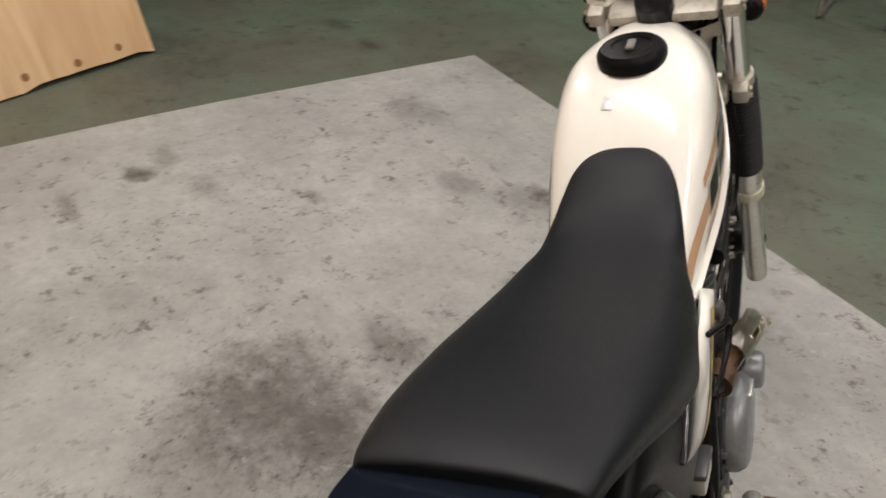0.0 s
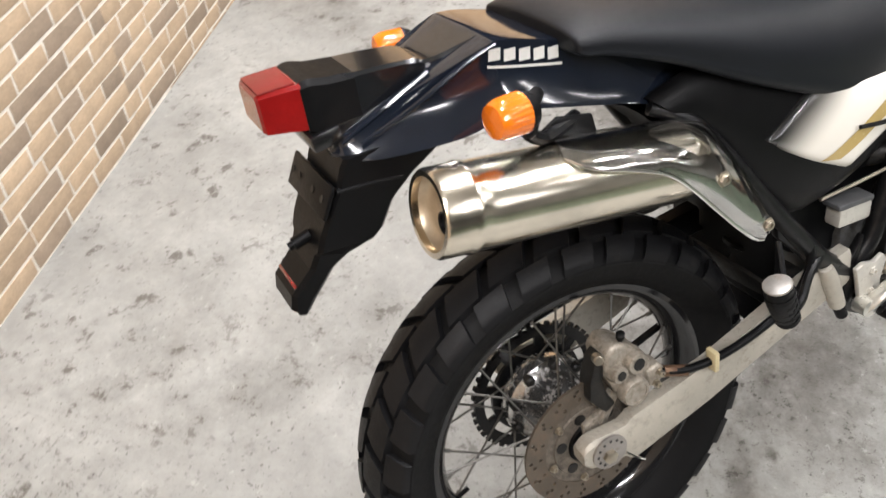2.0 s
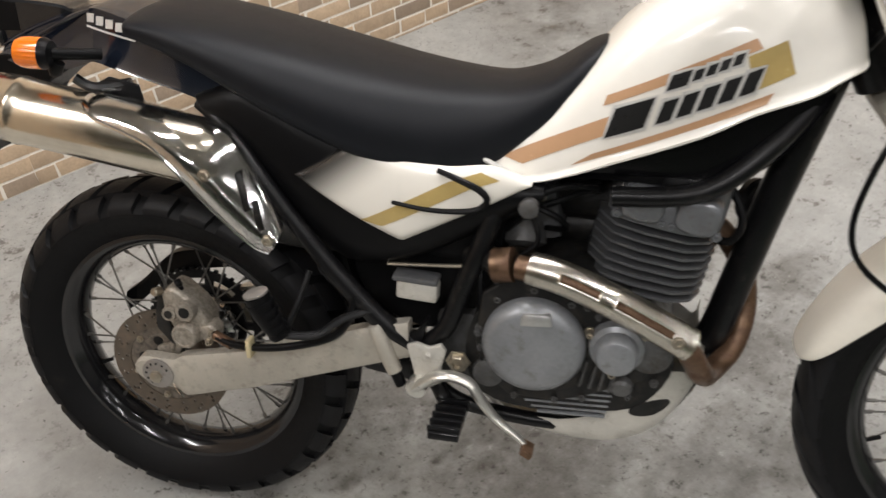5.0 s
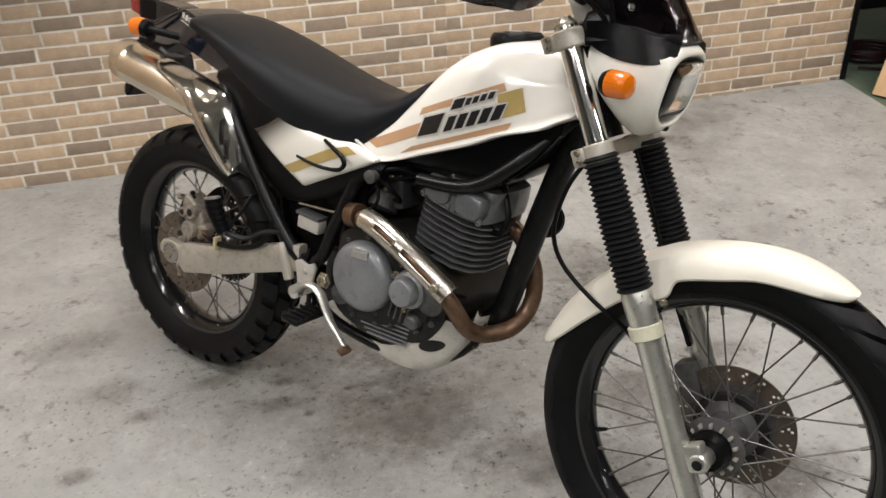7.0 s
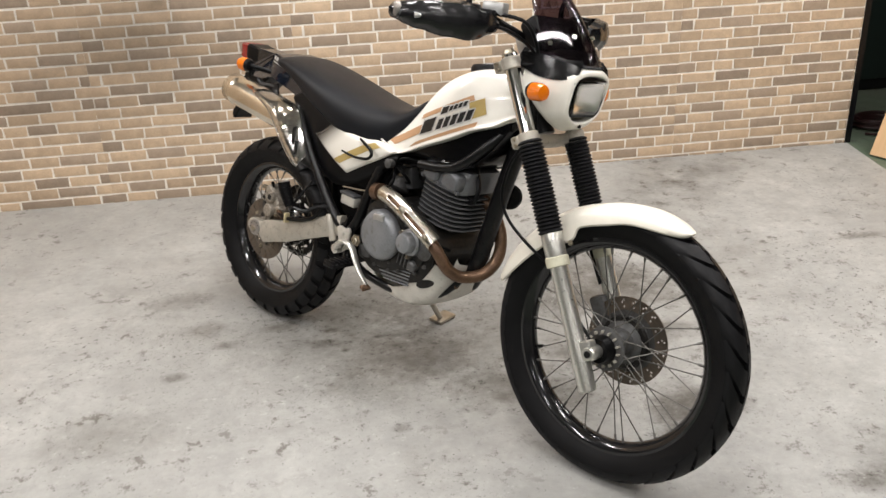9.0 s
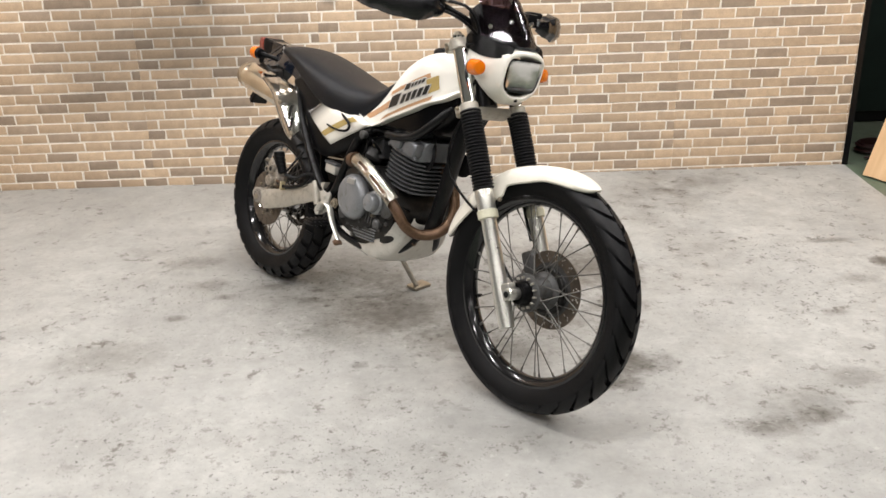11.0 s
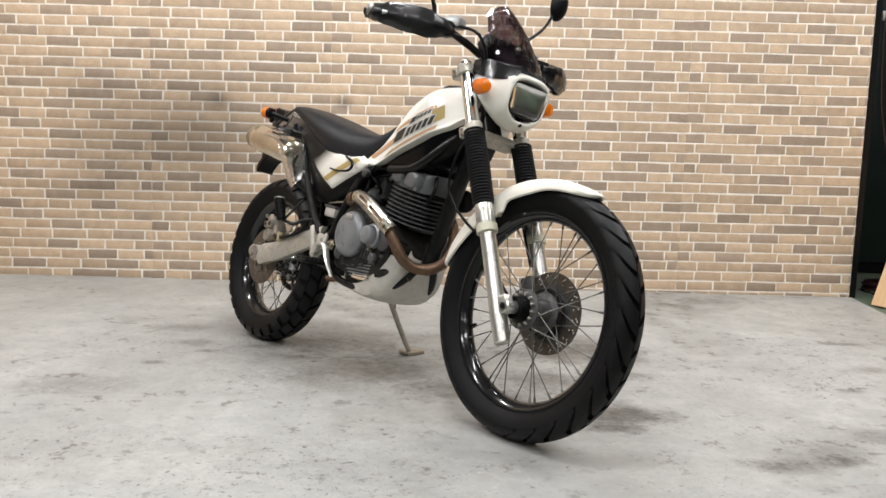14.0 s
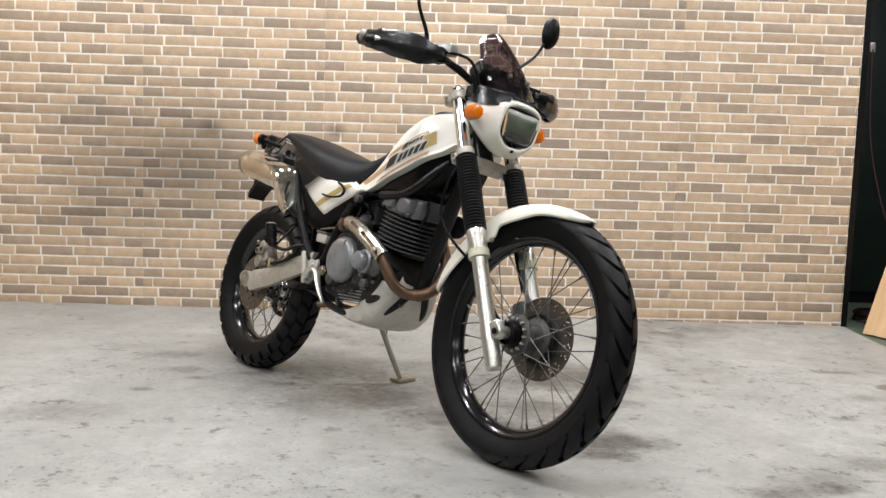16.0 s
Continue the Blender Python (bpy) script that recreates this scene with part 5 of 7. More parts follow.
part("skid_opening", skin(hole), CASE_DARK, skid, "dark oval opening")
bolt("skid_bolt", (0.872, -0.05, 0.352), (0.9, -0.3, -0.2), 0.009, skid, RUST_PIPE)

# ---- frame ----
frame_main = part("frame", tube([(1.005, 0, 0.885), (0.975, 0, 0.78), (0.938, 0, 0.64), (0.905, 0, 0.50), (0.885, 0, 0.42), (0.86, 0, 0.385)], 0.024, 14), FRAME_PAINT, bike, "black steel tube frame")
part("head_tube", tube([(1.045, 0, 0.815), (0.950, 0, 0.995)], 0.030, 18), FRAME_PAINT, bike)
part("backbone", tube([(0.985, 0, 0.90), (0.85, 0, 0.86), (0.7, 0, 0.78), (0.56, 0, 0.70)], 0.026, 12), FRAME_PAINT, bike)
for s in (-1, 1):
    part("frame_rail", tube([(0.99, s * 0.03, 0.845), (0.93, s * 0.075, 0.765), (0.84, s * 0.10, 0.69), (0.72, s * 0.105, 0.675)], 0.014, 10), FRAME_PAINT, frame_main)
    part("rear_frame_tube", tube([(0.13, s * 0.088, 0.765), (0.175, s * 0.105, 0.738), (0.225, s * 0.118, 0.675), (0.275, s * 0.122, 0.605), (0.335, s * 0.122, 0.525), (0.395, s * 0.120, 0.455), (0.447, s * 0.117, 0.415)], [0.009, 0.011, 0.012, 0.0125, 0.0145, 0.016, 0.015], 12), FRAME_PAINT, frame_main)
    part("pivot_tube", tube([(0.575, s * 0.085, 0.68), (0.55, s * 0.105, 0.60), (0.52, s * 0.112, 0.52), (0.497, s * 0.115, 0.455), (0.468, s * 0.115, 0.415), (0.45, s * 0.112, 0.36)], 0.0145, 12), FRAME_PAINT, frame_main)
    part("cradle_tube", tube([(0.46, s * 0.10, 0.35), (0.53, s * 0.095, 0.30), (0.70, s * 0.09, 0.285), (0.82, s * 0.07, 0.32), (0.875, s * 0.03, 0.39)], 0.012, 10), FRAME_PAINT, frame_main)
part("stay_gusset", slab([(0.300, 0.555), (0.335, 0.535), (0.395, 0.465), (0.42, 0.43), (0.45, 0.44), (0.47, 0.47), (0.455, 0.40), (0.41, 0.41), (0.36, 0.47), (0.305, 0.53)], -0.126, -0.112, 0.003), FRAME_PAINT, frame_main)
# peg bracket, pegs, pedal
bracket = part("peg_bracket", slab([(0.440, 0.428), (0.455, 0.434), (0.475, 0.428), (0.492, 0.436), (0.500, 0.425), (0.492, 0.395), (0.492, 0.368), (0.462, 0.352), (0.452, 0.375), (0.447, 0.400)], -0.143, -0.134, 0.0022), PLATE_WHITE, bike, "pale alloy foot peg bracket")
bolt("bracket_bolt", (0.473, -0.143, 0.414), (0, -1, 0), 0.0055, bracket, PLATE_WHITE, 0.005)
bolt("bracket_bolt", (0.472, -0.143, 0.380), (0, -1, 0), 0.0055, bracket, PLATE_WHITE, 0.005)
bolt("pivot_bolt", (0.515, -0.128, 0.402), (0, -1, 0), 0.014, bike, BOLT_STEEL, 0.012)


def foot_peg(s):
    peg = part("foot_peg", block((0.512, s * 0.185, 0.335), (0.046, 0.085, 0.012), (0, 0, 0), 0.003), FRAME_PAINT, bike, "black toothed steel foot peg")
    for i in range(5):
        part("peg_tooth", block((0.512, s * (0.152 + i * 0.017), 0.344), (0.048, 0.005, 0.010), (0, 0, 0), 0.001), FRAME_PAINT, peg)
    part("peg_mount", tube([(0.50, s * 0.148, 0.338), (0.485, s * 0.13, 0.352), (0.47, s * 0.118, 0.365)], 0.012, 10), FRAME_PAINT, peg)


foot_peg(-1)
foot_peg(1)
pedal = part("brake_pedal", tube([(0.455, -0.150, 0.360), (0.470, -0.158, 0.378), (0.490, -0.163, 0.394), (0.515, -0.165, 0.399), (0.540, -0.166, 0.390), (0.556, -0.167, 0.366), (0.578, -0.169, 0.338), (0.606, -0.172, 0.316), (0.624, -0.174, 0.300)], [0.014, 0.0145, 0.0135, 0.013, 0.013, 0.0125, 0.010, 0.008, 0.0065], 12, 4, flat=0.6), FORK_ALLOY, bike, "bare alloy rear brake pedal")
part("pedal_tip", block((0.628, -0.180, 0.296), (0.018, 0.030, 0.010), (0, 30, 0), 0.002), RUST_PIPE, pedal)
part("pedal_boss", turned([(-0.012, 0.015), (0.010, 0.015), (0.012, 0.010)], (0.457, -0.150, 0.364), (0, -1, 0), 18), FORK_ALLOY, pedal)
for s in (-1, 1):
    bm = tube([(0.236, s * 0.196, 0.522), (0.244, s * 0.194, 0.495), (0.264, s * 0.188, 0.452)], [0.019, 0.0185, 0.015], 16, 4)
    for i in range(5):
        c = Vector((0.2405, s * 0.195, 0.508)).lerp(Vector((0.262, s * 0.189, 0.458)), i / 4)
        tube([c + Vector((-0.001, 0, 0.003)), c + Vector((0.001, 0, -0.003))], 0.0205 - i * 0.0008, 16, bm=bm)
    peg = part("passenger_peg", bm, BLACK_PLASTIC, bike, "folded black rubber passenger peg")
    part("peg_end", turned([(0, 0.0185), (0.003, 0.0185), (0.004, 0.016), (0.004, 0)], (0.2355, s * 0.196, 0.523), (-0.25, 0, 0.95), 20), STEEL_GREY, peg, "grey metal end cap")
    part("peg_stay", tube([(0.295, s * 0.135, 0.535), (0.285, s * 0.155, 0.50), (0.268, s * 0.180, 0.455)], 0.0045, 8), FRAME_PAINT, peg)
    part("peg_stay", tube([(0.385, s * 0.128, 0.475), (0.345, s * 0.145, 0.465), (0.310, s * 0.165, 0.445), (0.268, s * 0.182, 0.450)], 0.0065, 8), FRAME_PAINT, peg)

# swingarm with axle blocks
for s in (-1, 1):
    arm = loft([[(x, s * (0.118 + 0.013), z + h * 0.36), (x, s * (0.118 + 0.009), z + h * 0.5), (x, s * (0.118 - 0.010), z + h * 0.5), (x, s * (0.118 - 0.013), z + h * 0.36), (x, s * (0.118 - 0.013), z - h * 0.36), (x, s * (0.118 - 0.009), z - h * 0.5), (x, s * (0.118 + 0.009), z - h * 0.5), (x, s * (0.118 + 0.013), z - h * 0.36)]
                for x, z, h in [(-0.026, 0.318, 0.020), (-0.018, 0.318, 0.040), (-0.002, 0.316, 0.052), (0.044, 0.3125, 0.056), (0.058, 0.3115, 0.076), (0.12, 0.3265, 0.072), (0.19, 0.344, 0.069), (0.25, 0.365, 0.067), (0.36, 0.404, 0.067), (0.44, 0.428, 0.060)]], 2, 1)
    swing = part("swingarm", arm, DULL_ALLOY, bike, "dull box-section alloy swingarm", sharp=30)
    snail = part("chain_adjuster", turned([(0, 0.027), (0.0035, 0.027), (0.004, 0.026), (0.004, 0)], (0.014, s * 0.1305, 0.314), (0, s, 0), 22), STEEL_GREY, swing, "scuffed grey adjuster plate with index holes")
    for i in range(8):
        a = 0.5 + i * 0.52
        part("index_hole", turned([(0, 0.0022), (0.0008, 0.0022), (0.0008, 0)], (0.014 + 0.020 * math.cos(a), s * 0.1342, 0.314 + 0.020 * math.sin(a)), (0, s, 0), 8), CASE_DARK, snail)
    part("axle_nut", turned([(0, 0.011), (0.006, 0.011), (0.008, 0.008), (0.008, 0)], (0.012, s * 0.134, 0.310), (0, s, 0), 6), BOLT_STEEL, swing)
    part("split_pin", tube([(0.040, s * 0.134, 0.300), (0.052, s * 0.142, 0.290), (0.062, s * 0.144, 0.282)], 0.0018, 6), CHROME, swing)
part("swingarm_bridge", block((0.37, 0, 0.395), (0.06, 0.22, 0.05), (0, -12, 0), 0.006), CASE_DARK, bike)
part("axle", tube([(0.011, -0.13, 0.305), (0.011, 0.13, 0.305)], 0.009, 12), BOLT_STEEL, bike)
# rear brake: caliper, hose, clip, master cylinder
cal = slab([(0.030, 0.452), (0.045, 0.468), (0.062, 0.462), (0.088, 0.438), (0.105, 0.412), (0.101, 0.382), (0.084, 0.367), (0.056, 0.368), (0.042, 0.392), (0.031, 0.420)], -0.112, -0.062, 0.007)
slab([(0.090, 0.402), (0.112, 0.408), (0.122, 0.396), (0.118, 0.378), (0.096, 0.372)], -0.116, -0.086, 0.004, cal)
caliper = part("rear_caliper", cal, CALIPER_ALLOY, bike, "grimy bronze-grey alloy rear brake caliper", sharp=45)
part("piston_cap", turned([(0, 0.0225), (0.012, 0.0215), (0.015, 0.0195), (0.015, 0.016), (0.0135, 0.0155), (0.0135, 0)], (0.067, -0.112, 0.386), (0, -1, 0), 28), CALIPER_ALLOY, caliper, "round flat piston cap")
for x, z, r in ((0.073, 0.430, 0.0165), (0.045, 0.424, 0.0125)):
    boss = part("caliper_boss", turned([(-0.010, r * 1.15), (0.008, r), (0.012, r * 0.9), (0.0125, r * 0.55), (0.004, r * 0.5)], (x, -0.112, z), (0.05, -1, 0.08), 24), CALIPER_ALLOY, caliper, "cast boss with a dark bore")
    part("bore", turned([(0.0132, r * 0.56), (0.0134, 0)], (x, -0.112, z), (0.05, -1, 0.08), 18), CASE_DARK, boss)
part("pad_bracket", slab([(0.008, 0.384), (0.010, 0.415), (0.020, 0.448), (0.032, 0.456), (0.036, 0.440), (0.030, 0.41), (0.036, 0.385), (0.048, 0.362), (0.032, 0.352)], -0.104, -0.076, 0.004), CASE_DARK, caliper, "dark grimy pad bracket")
part("slide_pin", turned([(0, 0.007), (0.014, 0.007), (0.016, 0.005)], (0.024, -0.100, 0.452), (-0.3, -0.9, 0.3), 14), BOLT_STEEL, caliper)
part("bleed_nipple", turned([(0, 0.004), (0.008, 0.004), (0.010, 0.006), (0.018, 0.006), (0.020, 0.003)], (0.062, -0.100, 0.460), (-0.1, -0.3, 0.9), 10), BLACK_PLASTIC, caliper)
part("caliper_hanger", slab([(-0.004, 0.322), (0.034, 0.328), (0.060, 0.372), (0.046, 0.382), (0.022, 0.350), (-0.002, 0.342)], -0.098, -0.088, 0.002), CALIPER_ALLOY, caliper)
part("hanger_rib", tube([(0.024, -0.098, 0.335), (0.036, -0.100, 0.368)], 0.004, 8), CALIPER_ALLOY, caliper)
for x, z in ((0.112, 0.393), (0.106, 0.377)):
    bolt("caliper_bolt", (x, -0.116, z), (0, -1, 0), 0.005, caliper, BOLT_STEEL, h=0.008)
hose = part("brake_hose", tube([(0.115, -0.117, 0.392), (0.15, -0.128, 0.386), (0.20, -0.136, 0.390), (0.26, -0.138, 0.402), (0.32, -0.138, 0.425), (0.352, -0.136, 0.46), (0.36, -0.13, 0.50)], 0.0062, 10), BLACK_PLASTIC, bike, "black rubber brake hose")
part("hose_clip", block((0.186, -0.136, 0.390), (0.008, 0.020, 0.032), (0, 0, 0), 0.002), surface("yellowed_plastic", (0.55, 0.47, 0.28), 0.5), hose, "yellowed plastic hose clip")
part("hose_spring", tube([(0.118, -0.116, 0.391), (0.15, -0.126, 0.383)], 0.0085, 10), RUST_PIPE, hose)
master = part("master_cylinder", tube([(0.388, -0.133, 0.452), (0.398, -0.133, 0.428), (0.418, -0.133, 0.375)], [0.010, 0.013, 0.012], 14), DULL_ALLOY, bike, "grey alloy brake master cylinder")
part("master_boot", tube([(0.418, -0.133, 0.375), (0.428, -0.135, 0.352)], 0.009, 10), BLACK_PLASTIC, master)
part("fluid_reservoir", block((0.452, -0.108, 0.508), (0.062, 0.028, 0.030), (0, 4, 0), 0.005), PLATE_WHITE, bike, "pale translucent brake fluid reservoir")
part("reservoir_cap", block((0.450, -0.108, 0.527), (0.067, 0.032, 0.009), (0, 4, 0), 0.003), FIN_GREY, bike)
# shock absorber and chain side
shock = part("shock_absorber", tube([(0.36, 0.0, 0.40), (0.42, 0.0, 0.66)], 0.022, 14), FRAME_PAINT, bike, "black rear shock absorber with spring")
for i in range(7):
    c = Vector((0.37, 0, 0.44)).lerp(Vector((0.41, 0, 0.62)), i / 6)
    part("spring_coil", turned([(-0.006, 0.030), (-0.003, 0.036), (0.003, 0.036), (0.006, 0.030)], c, (0.22, 0, 0.97), 20), FRAME_PAINT, shock)
part("battery_box", loft([[(x, y, z) for x, z in [(0.345, 0.50), (0.35, 0.58), (0.44, 0.60), (0.555, 0.60), (0.55, 0.50), (0.50, 0.43), (0.44, 0.42), (0.38, 0.45)]] for y in (-0.068, -0.060, 0.060, 0.068)], 1, 2), BLACK_PLASTIC, bike, "black plastic battery box behind the frame", sharp=40)
part("gearbox", block((0.515, 0, 0.395), (0.09, 0.17, 0.13), (0, 0, 0), 0.02), CASE_GREY, bike, "dark grey gearbox casting")
part("linkage", block((0.40, -0.02, 0.335), (0.12, 0.09, 0.05), (0, 10, 0), 0.012), FRAME_PAINT, bike, "black suspension linkage")
for z0, z1 in ((0.422, 0.452), (0.214, 0.368)):
    part("chain_run", tube([(0.012, 0.075, z0), (0.28, 0.075, (z0 + z1) / 2), (0.53, 0.075, z1)], 0.008, 6, 3, flat=0.6), FRAME_PAINT, bike)
part("chain_guard", loft([[(x, 0.060, z), (x, 0.060, z + 0.030), (x, 0.064, z + 0.036), (x, 0.088, z + 0.036), (x, 0.092, z + 0.030), (x, 0.092, z)] for x, z in [(-0.150, 0.306), (-0.130, 0.320), (-0.103, 0.343), (-0.070, 0.376), (-0.040, 0.397), (0.0, 0.407), (0.08, 0.419), (0.24, 0.442), (0.33, 0.452)]], 3, 1), BLACK_PLASTIC, bike, "black plastic chain guard", sharp=40)
# side stand: from the frame down to a foot on the floor
stand = part("side_stand", tube([(0.545, 0.115, 0.310), (0.540, 0.135, 0.265), (0.530, 0.19, 0.195), (0.518, 0.265, 0.110), (0.513, 0.300, 0.075)], [0.013, 0.0115, 0.0095, 0.0095, 0.0095], 12), DULL_ALLOY, bike, "bare steel side stand carrying the bike")
part("stand_foot", block((0.512, 0.308, 0.0775), (0.055, 0.075, 0.010), (13, 0, 0), 0.002), BOLT_STEEL, stand, "flat steel foot")
part("stand_heel", block((0.512, 0.312, 0.0695), (0.05, 0.07, 0.008), (13, 0, 0), 0.002), RUST_PIPE, stand)
part("stand_spring", tube([(0.55, 0.125, 0.33), (0.535, 0.17, 0.23)], 0.006, 8), FRAME_PAINT, stand)

# ---- front end ----
LEG = Vector((-0.451, 0, 0.8925))


def leg_at(h, y):
    return Vector((1.368 - 0.5055 * (h - 0.248), y, h))


for s in (-1, 1):
    y = -0.010 + s * 0.098
    a0 = leg_at(0.246, y)
    leg = part("fork_leg", turned([(0, 0.018), (0.004, 0.022), (0.075, 0.0235), (0.10, 0.0235), (0.14, 0.0222), (0.315, 0.0222), (0.335, 0.0265), (0.375, 0.0268), (0.392, 0.0268), (0.398, 0.025), (0.405, 0.025)], a0, LEG, 28), FORK_ALLOY, bike, "satin alloy lower fork leg", sharp=30)
    part("axle_lug", turned([(-0.026, 0.015), (-0.022, 0.0175), (0.014, 0.0175), (0.018, 0.014)], FRONT + Vector((0, y + 0.010, 0)), (0, s, 0), 24), FORK_ALLOY, leg)
    part("axle_lug_web", block(FRONT + Vector((-0.016, y + 0.010, 0)), (0.05, 0.030, 0.05), (0, -28, 0), 0.006), FORK_ALLOY, leg)
    part("axle_hole", turned([(0, 0.0), (0, 0.008), (0.003, 0.009)], FRONT + Vector((0, y + 0.010 + s * 0.0185, 0)), (0, s, 0), 20), FRAME_PAINT, leg)
    part("fork_band", turned([(-0.013, 0.027), (-0.011, 0.0295), (0.011, 0.0295), (0.013, 0.027)], leg_at(0.536, y), LEG, 24), surface("cream_band", (0.62, 0.60, 0.46), 0.4), leg, "cream plastic band")
    prof = [(0, 0.026)]
    for i in range(25):
        f = i / 24
        r = 0.0325 - 0.003 * abs(f - 0.5)
        prof += [(0.004 + i * 0.0094, r - 0.0055), (0.0075 + i * 0.0094, r), (0.0095 + i * 0.0094, r)]
    prof += [(0.240, 0.025)]
    part("fork_gaiter", turned(prof, leg_at(0.596, y), LEG, 28), GAITER, leg, "ribbed black rubber fork gaiter", sharp=30)
    part("fork_tube", tube([leg_at(0.79, y), leg_at(1.005, y)], 0.0208, 24), CHROME, leg, "chromed fork tube")
    part("fork_cap", turned([(0, 0.019), (0.010, 0.019), (0.014, 0.014), (0.02, 0.012), (0.02, 0)], leg_at(1.000, y), LEG, 6), BOLT_STEEL, leg)
    for h, d in ((0.812, 0.036), (0.985, 0.032)):
        clamp = part("fork_clamp", turned([(-d / 2, 0.0225), (-d / 2 + 0.003, 0.0260), (d / 2 - 0.003, 0.0260), (d / 2, 0.0225)], leg_at(h, y), LEG, 24), DULL_ALLOY, bike, "cast alloy fork clamp", sharp=30)
        part("clamp_ear", block(leg_at(h, y) + Vector((-0.026, s * 0.006, -0.012)), (0.030, 0.026, d * 0.85), (0, -28, 0), 0.004), DULL_ALLOY, clamp)
        for dz in (-0.2, 0.2):
            bolt("clamp_bolt", leg_at(h + dz * d, y) + Vector((-0.028, s * 0.019, -0.012)), (0, s, 0), 0.005, clamp)
for h, d in ((0.812, 0.030), (0.985, 0.024)):
    part("triple_clamp", block(leg_at(h, -0.01) + Vector((-0.022, 0, -0.011)), (0.050, 0.17, d * 0.9), (0, -28, 0), 0.008), DULL_ALLOY, bike, "cast alloy triple clamp", sharp=30)
part("front_axle", tube([FRONT + Vector((0, -0.10, 0)), FRONT + Vector((0, 0.10, 0))], 0.010, 12), BOLT_STEEL, bike)
fc = block((1.268, 0.066, 0.395), (0.045, 0.045, 0.080), (0, -28, 0), 0.010)
part("front_caliper", fc, CASE_GREY, bike, "dark grey front brake caliper")

# front fender
FC = FRONT - Vector((0.004, 0, 0.006))
rows = []
for deg, rr, w, drop in [(65, 0.368, 0.012, 0.004), (66.5, 0.368, 0.030, 0.012), (72, 0.367, 0.050, 0.022), (80, 0.366, 0.061, 0.030), (88, 0.364, 0.064, 0.036), (98, 0.361, 0.066, 0.046), (107, 0.359, 0.066, 0.048), (112, 0.359, 0.066, 0.052), (116, 0.359, 0.066, 0.074), (124, 0.358, 0.066, 0.074), (129, 0.358, 0.066, 0.058), (142, 0.358, 0.064, 0.054), (152, 0.360, 0.061, 0.046), (161, 0.362, 0.055, 0.032), (166, 0.363, 0.046, 0.018), (168, 0.363, 0.030, 0.008)]:
    a = radians(deg)
    d = Vector((math.cos(a), 0, math.sin(a)))
    ring = []
    for f, sink in [(-1, 1.0), (-0.98, 0.55), (-0.8, 0.16), (-0.4, 0.02), (0, 0), (0.4, 0.02), (0.8, 0.16), (0.98, 0.55), (1, 1.0)]:
        ring.append(FC + d * (rr - drop * sink) + Vector((0, f * w, 0)))
    inner = [FC + d * (rr - 0.004 - drop * sink) + Vector((0, f * (w - 0.004), 0)) for f, sink in [(1, 1.0), (0.98, 0.55), (0.8, 0.16), (0.4, 0.02), (0, 0), (-0.4, 0.02), (-0.8, 0.16), (-0.98, 0.55), (-1, 1.0)]]
    rows.append(ring + inner)
cols = [spline([r[j] for r in rows], 4) for j in range(len(rows[0]))]
fender = part("front_fender", skin([[c[i] for c in cols] for i in range(len(cols[0]))]), FENDER_WHITE, bike, "cream white plastic front fender", sharp=45)
for s in (-1, 1):
    bolt("fender_bolt", leg_at(0.575, -0.01 + s * 0.070) + Vector((0.030, 0, 0.008)), (0, s, 0), 0.006, fender)

# headlight cowl
def cowl_ring(x, w, hb, ht, k=0.62):
    return [(x, -w * k * 0.7, hb), (x, -w * 0.92, hb + (ht - hb) * 0.22), (x, -w, hb + (ht - hb) * 0.55), (x, -w * 0.95, hb + (ht - hb) * 0.86), (x, -w * 0.6, ht), (x, 0, ht + 0.004), (x, w * 0.6, ht), (x, w * 0.95, hb + (ht - hb) * 0.86), (x, w, hb + (ht - hb) * 0.55), (x, w * 0.92, hb + (ht - hb) * 0.22), (x, w * k * 0.7, hb), (x, 0, hb - 0.003)]


CY = 0.008
FACE = pose(0.008, 0, 0.007)


def lean_face(pts):
    """The cowl's face leans forward towards its brow."""
    return [(x + 0.18 * (z - 0.915) * min(1, max(0, (x - 1.03) / 0.10)), y + CY, z) for x, y, z in pts]


cowl = part("headlight_cowl", loft([lean_face(cowl_ring(*s)) for s in [(1.022, 0.108, 0.910, 0.985), (1.050, 0.110, 0.876, 0.990), (1.080, 0.106, 0.848, 0.993), (1.108, 0.096, 0.834, 0.993), (1.130, 0.086, 0.838, 0.988), (1.146, 0.079, 0.848, 0.979), (1.148, 0.070, 0.858, 0.970), (1.132, 0.065, 0.863, 0.966)]], 4, 3, caps=False), COWL_WHITE, bike, "white plastic headlight cowl", sharp=50, at=FACE)


def rounded_quad(x, w, hb, ht, r=0.25, n=5):
    out, cz, hz = [], (hb + ht) / 2, (ht - hb) / 2
    for cxs, czs, a0 in ((1, 1, 0), (-1, 1, 90), (-1, -1, 180), (1, -1, 270)):
        for i in range(n):
            a = radians(a0 + 90 * i / (n - 1))
            yy = cxs * w * (1 - r) + w * r * math.cos(a)
            zz = czs * hz * (1 - r) + hz * r * math.sin(a)
            out.append((x - 0.022 + 0.18 * zz, CY + yy * (1 + 0.10 * zz / hz), cz + 0.004 + zz))
    return out


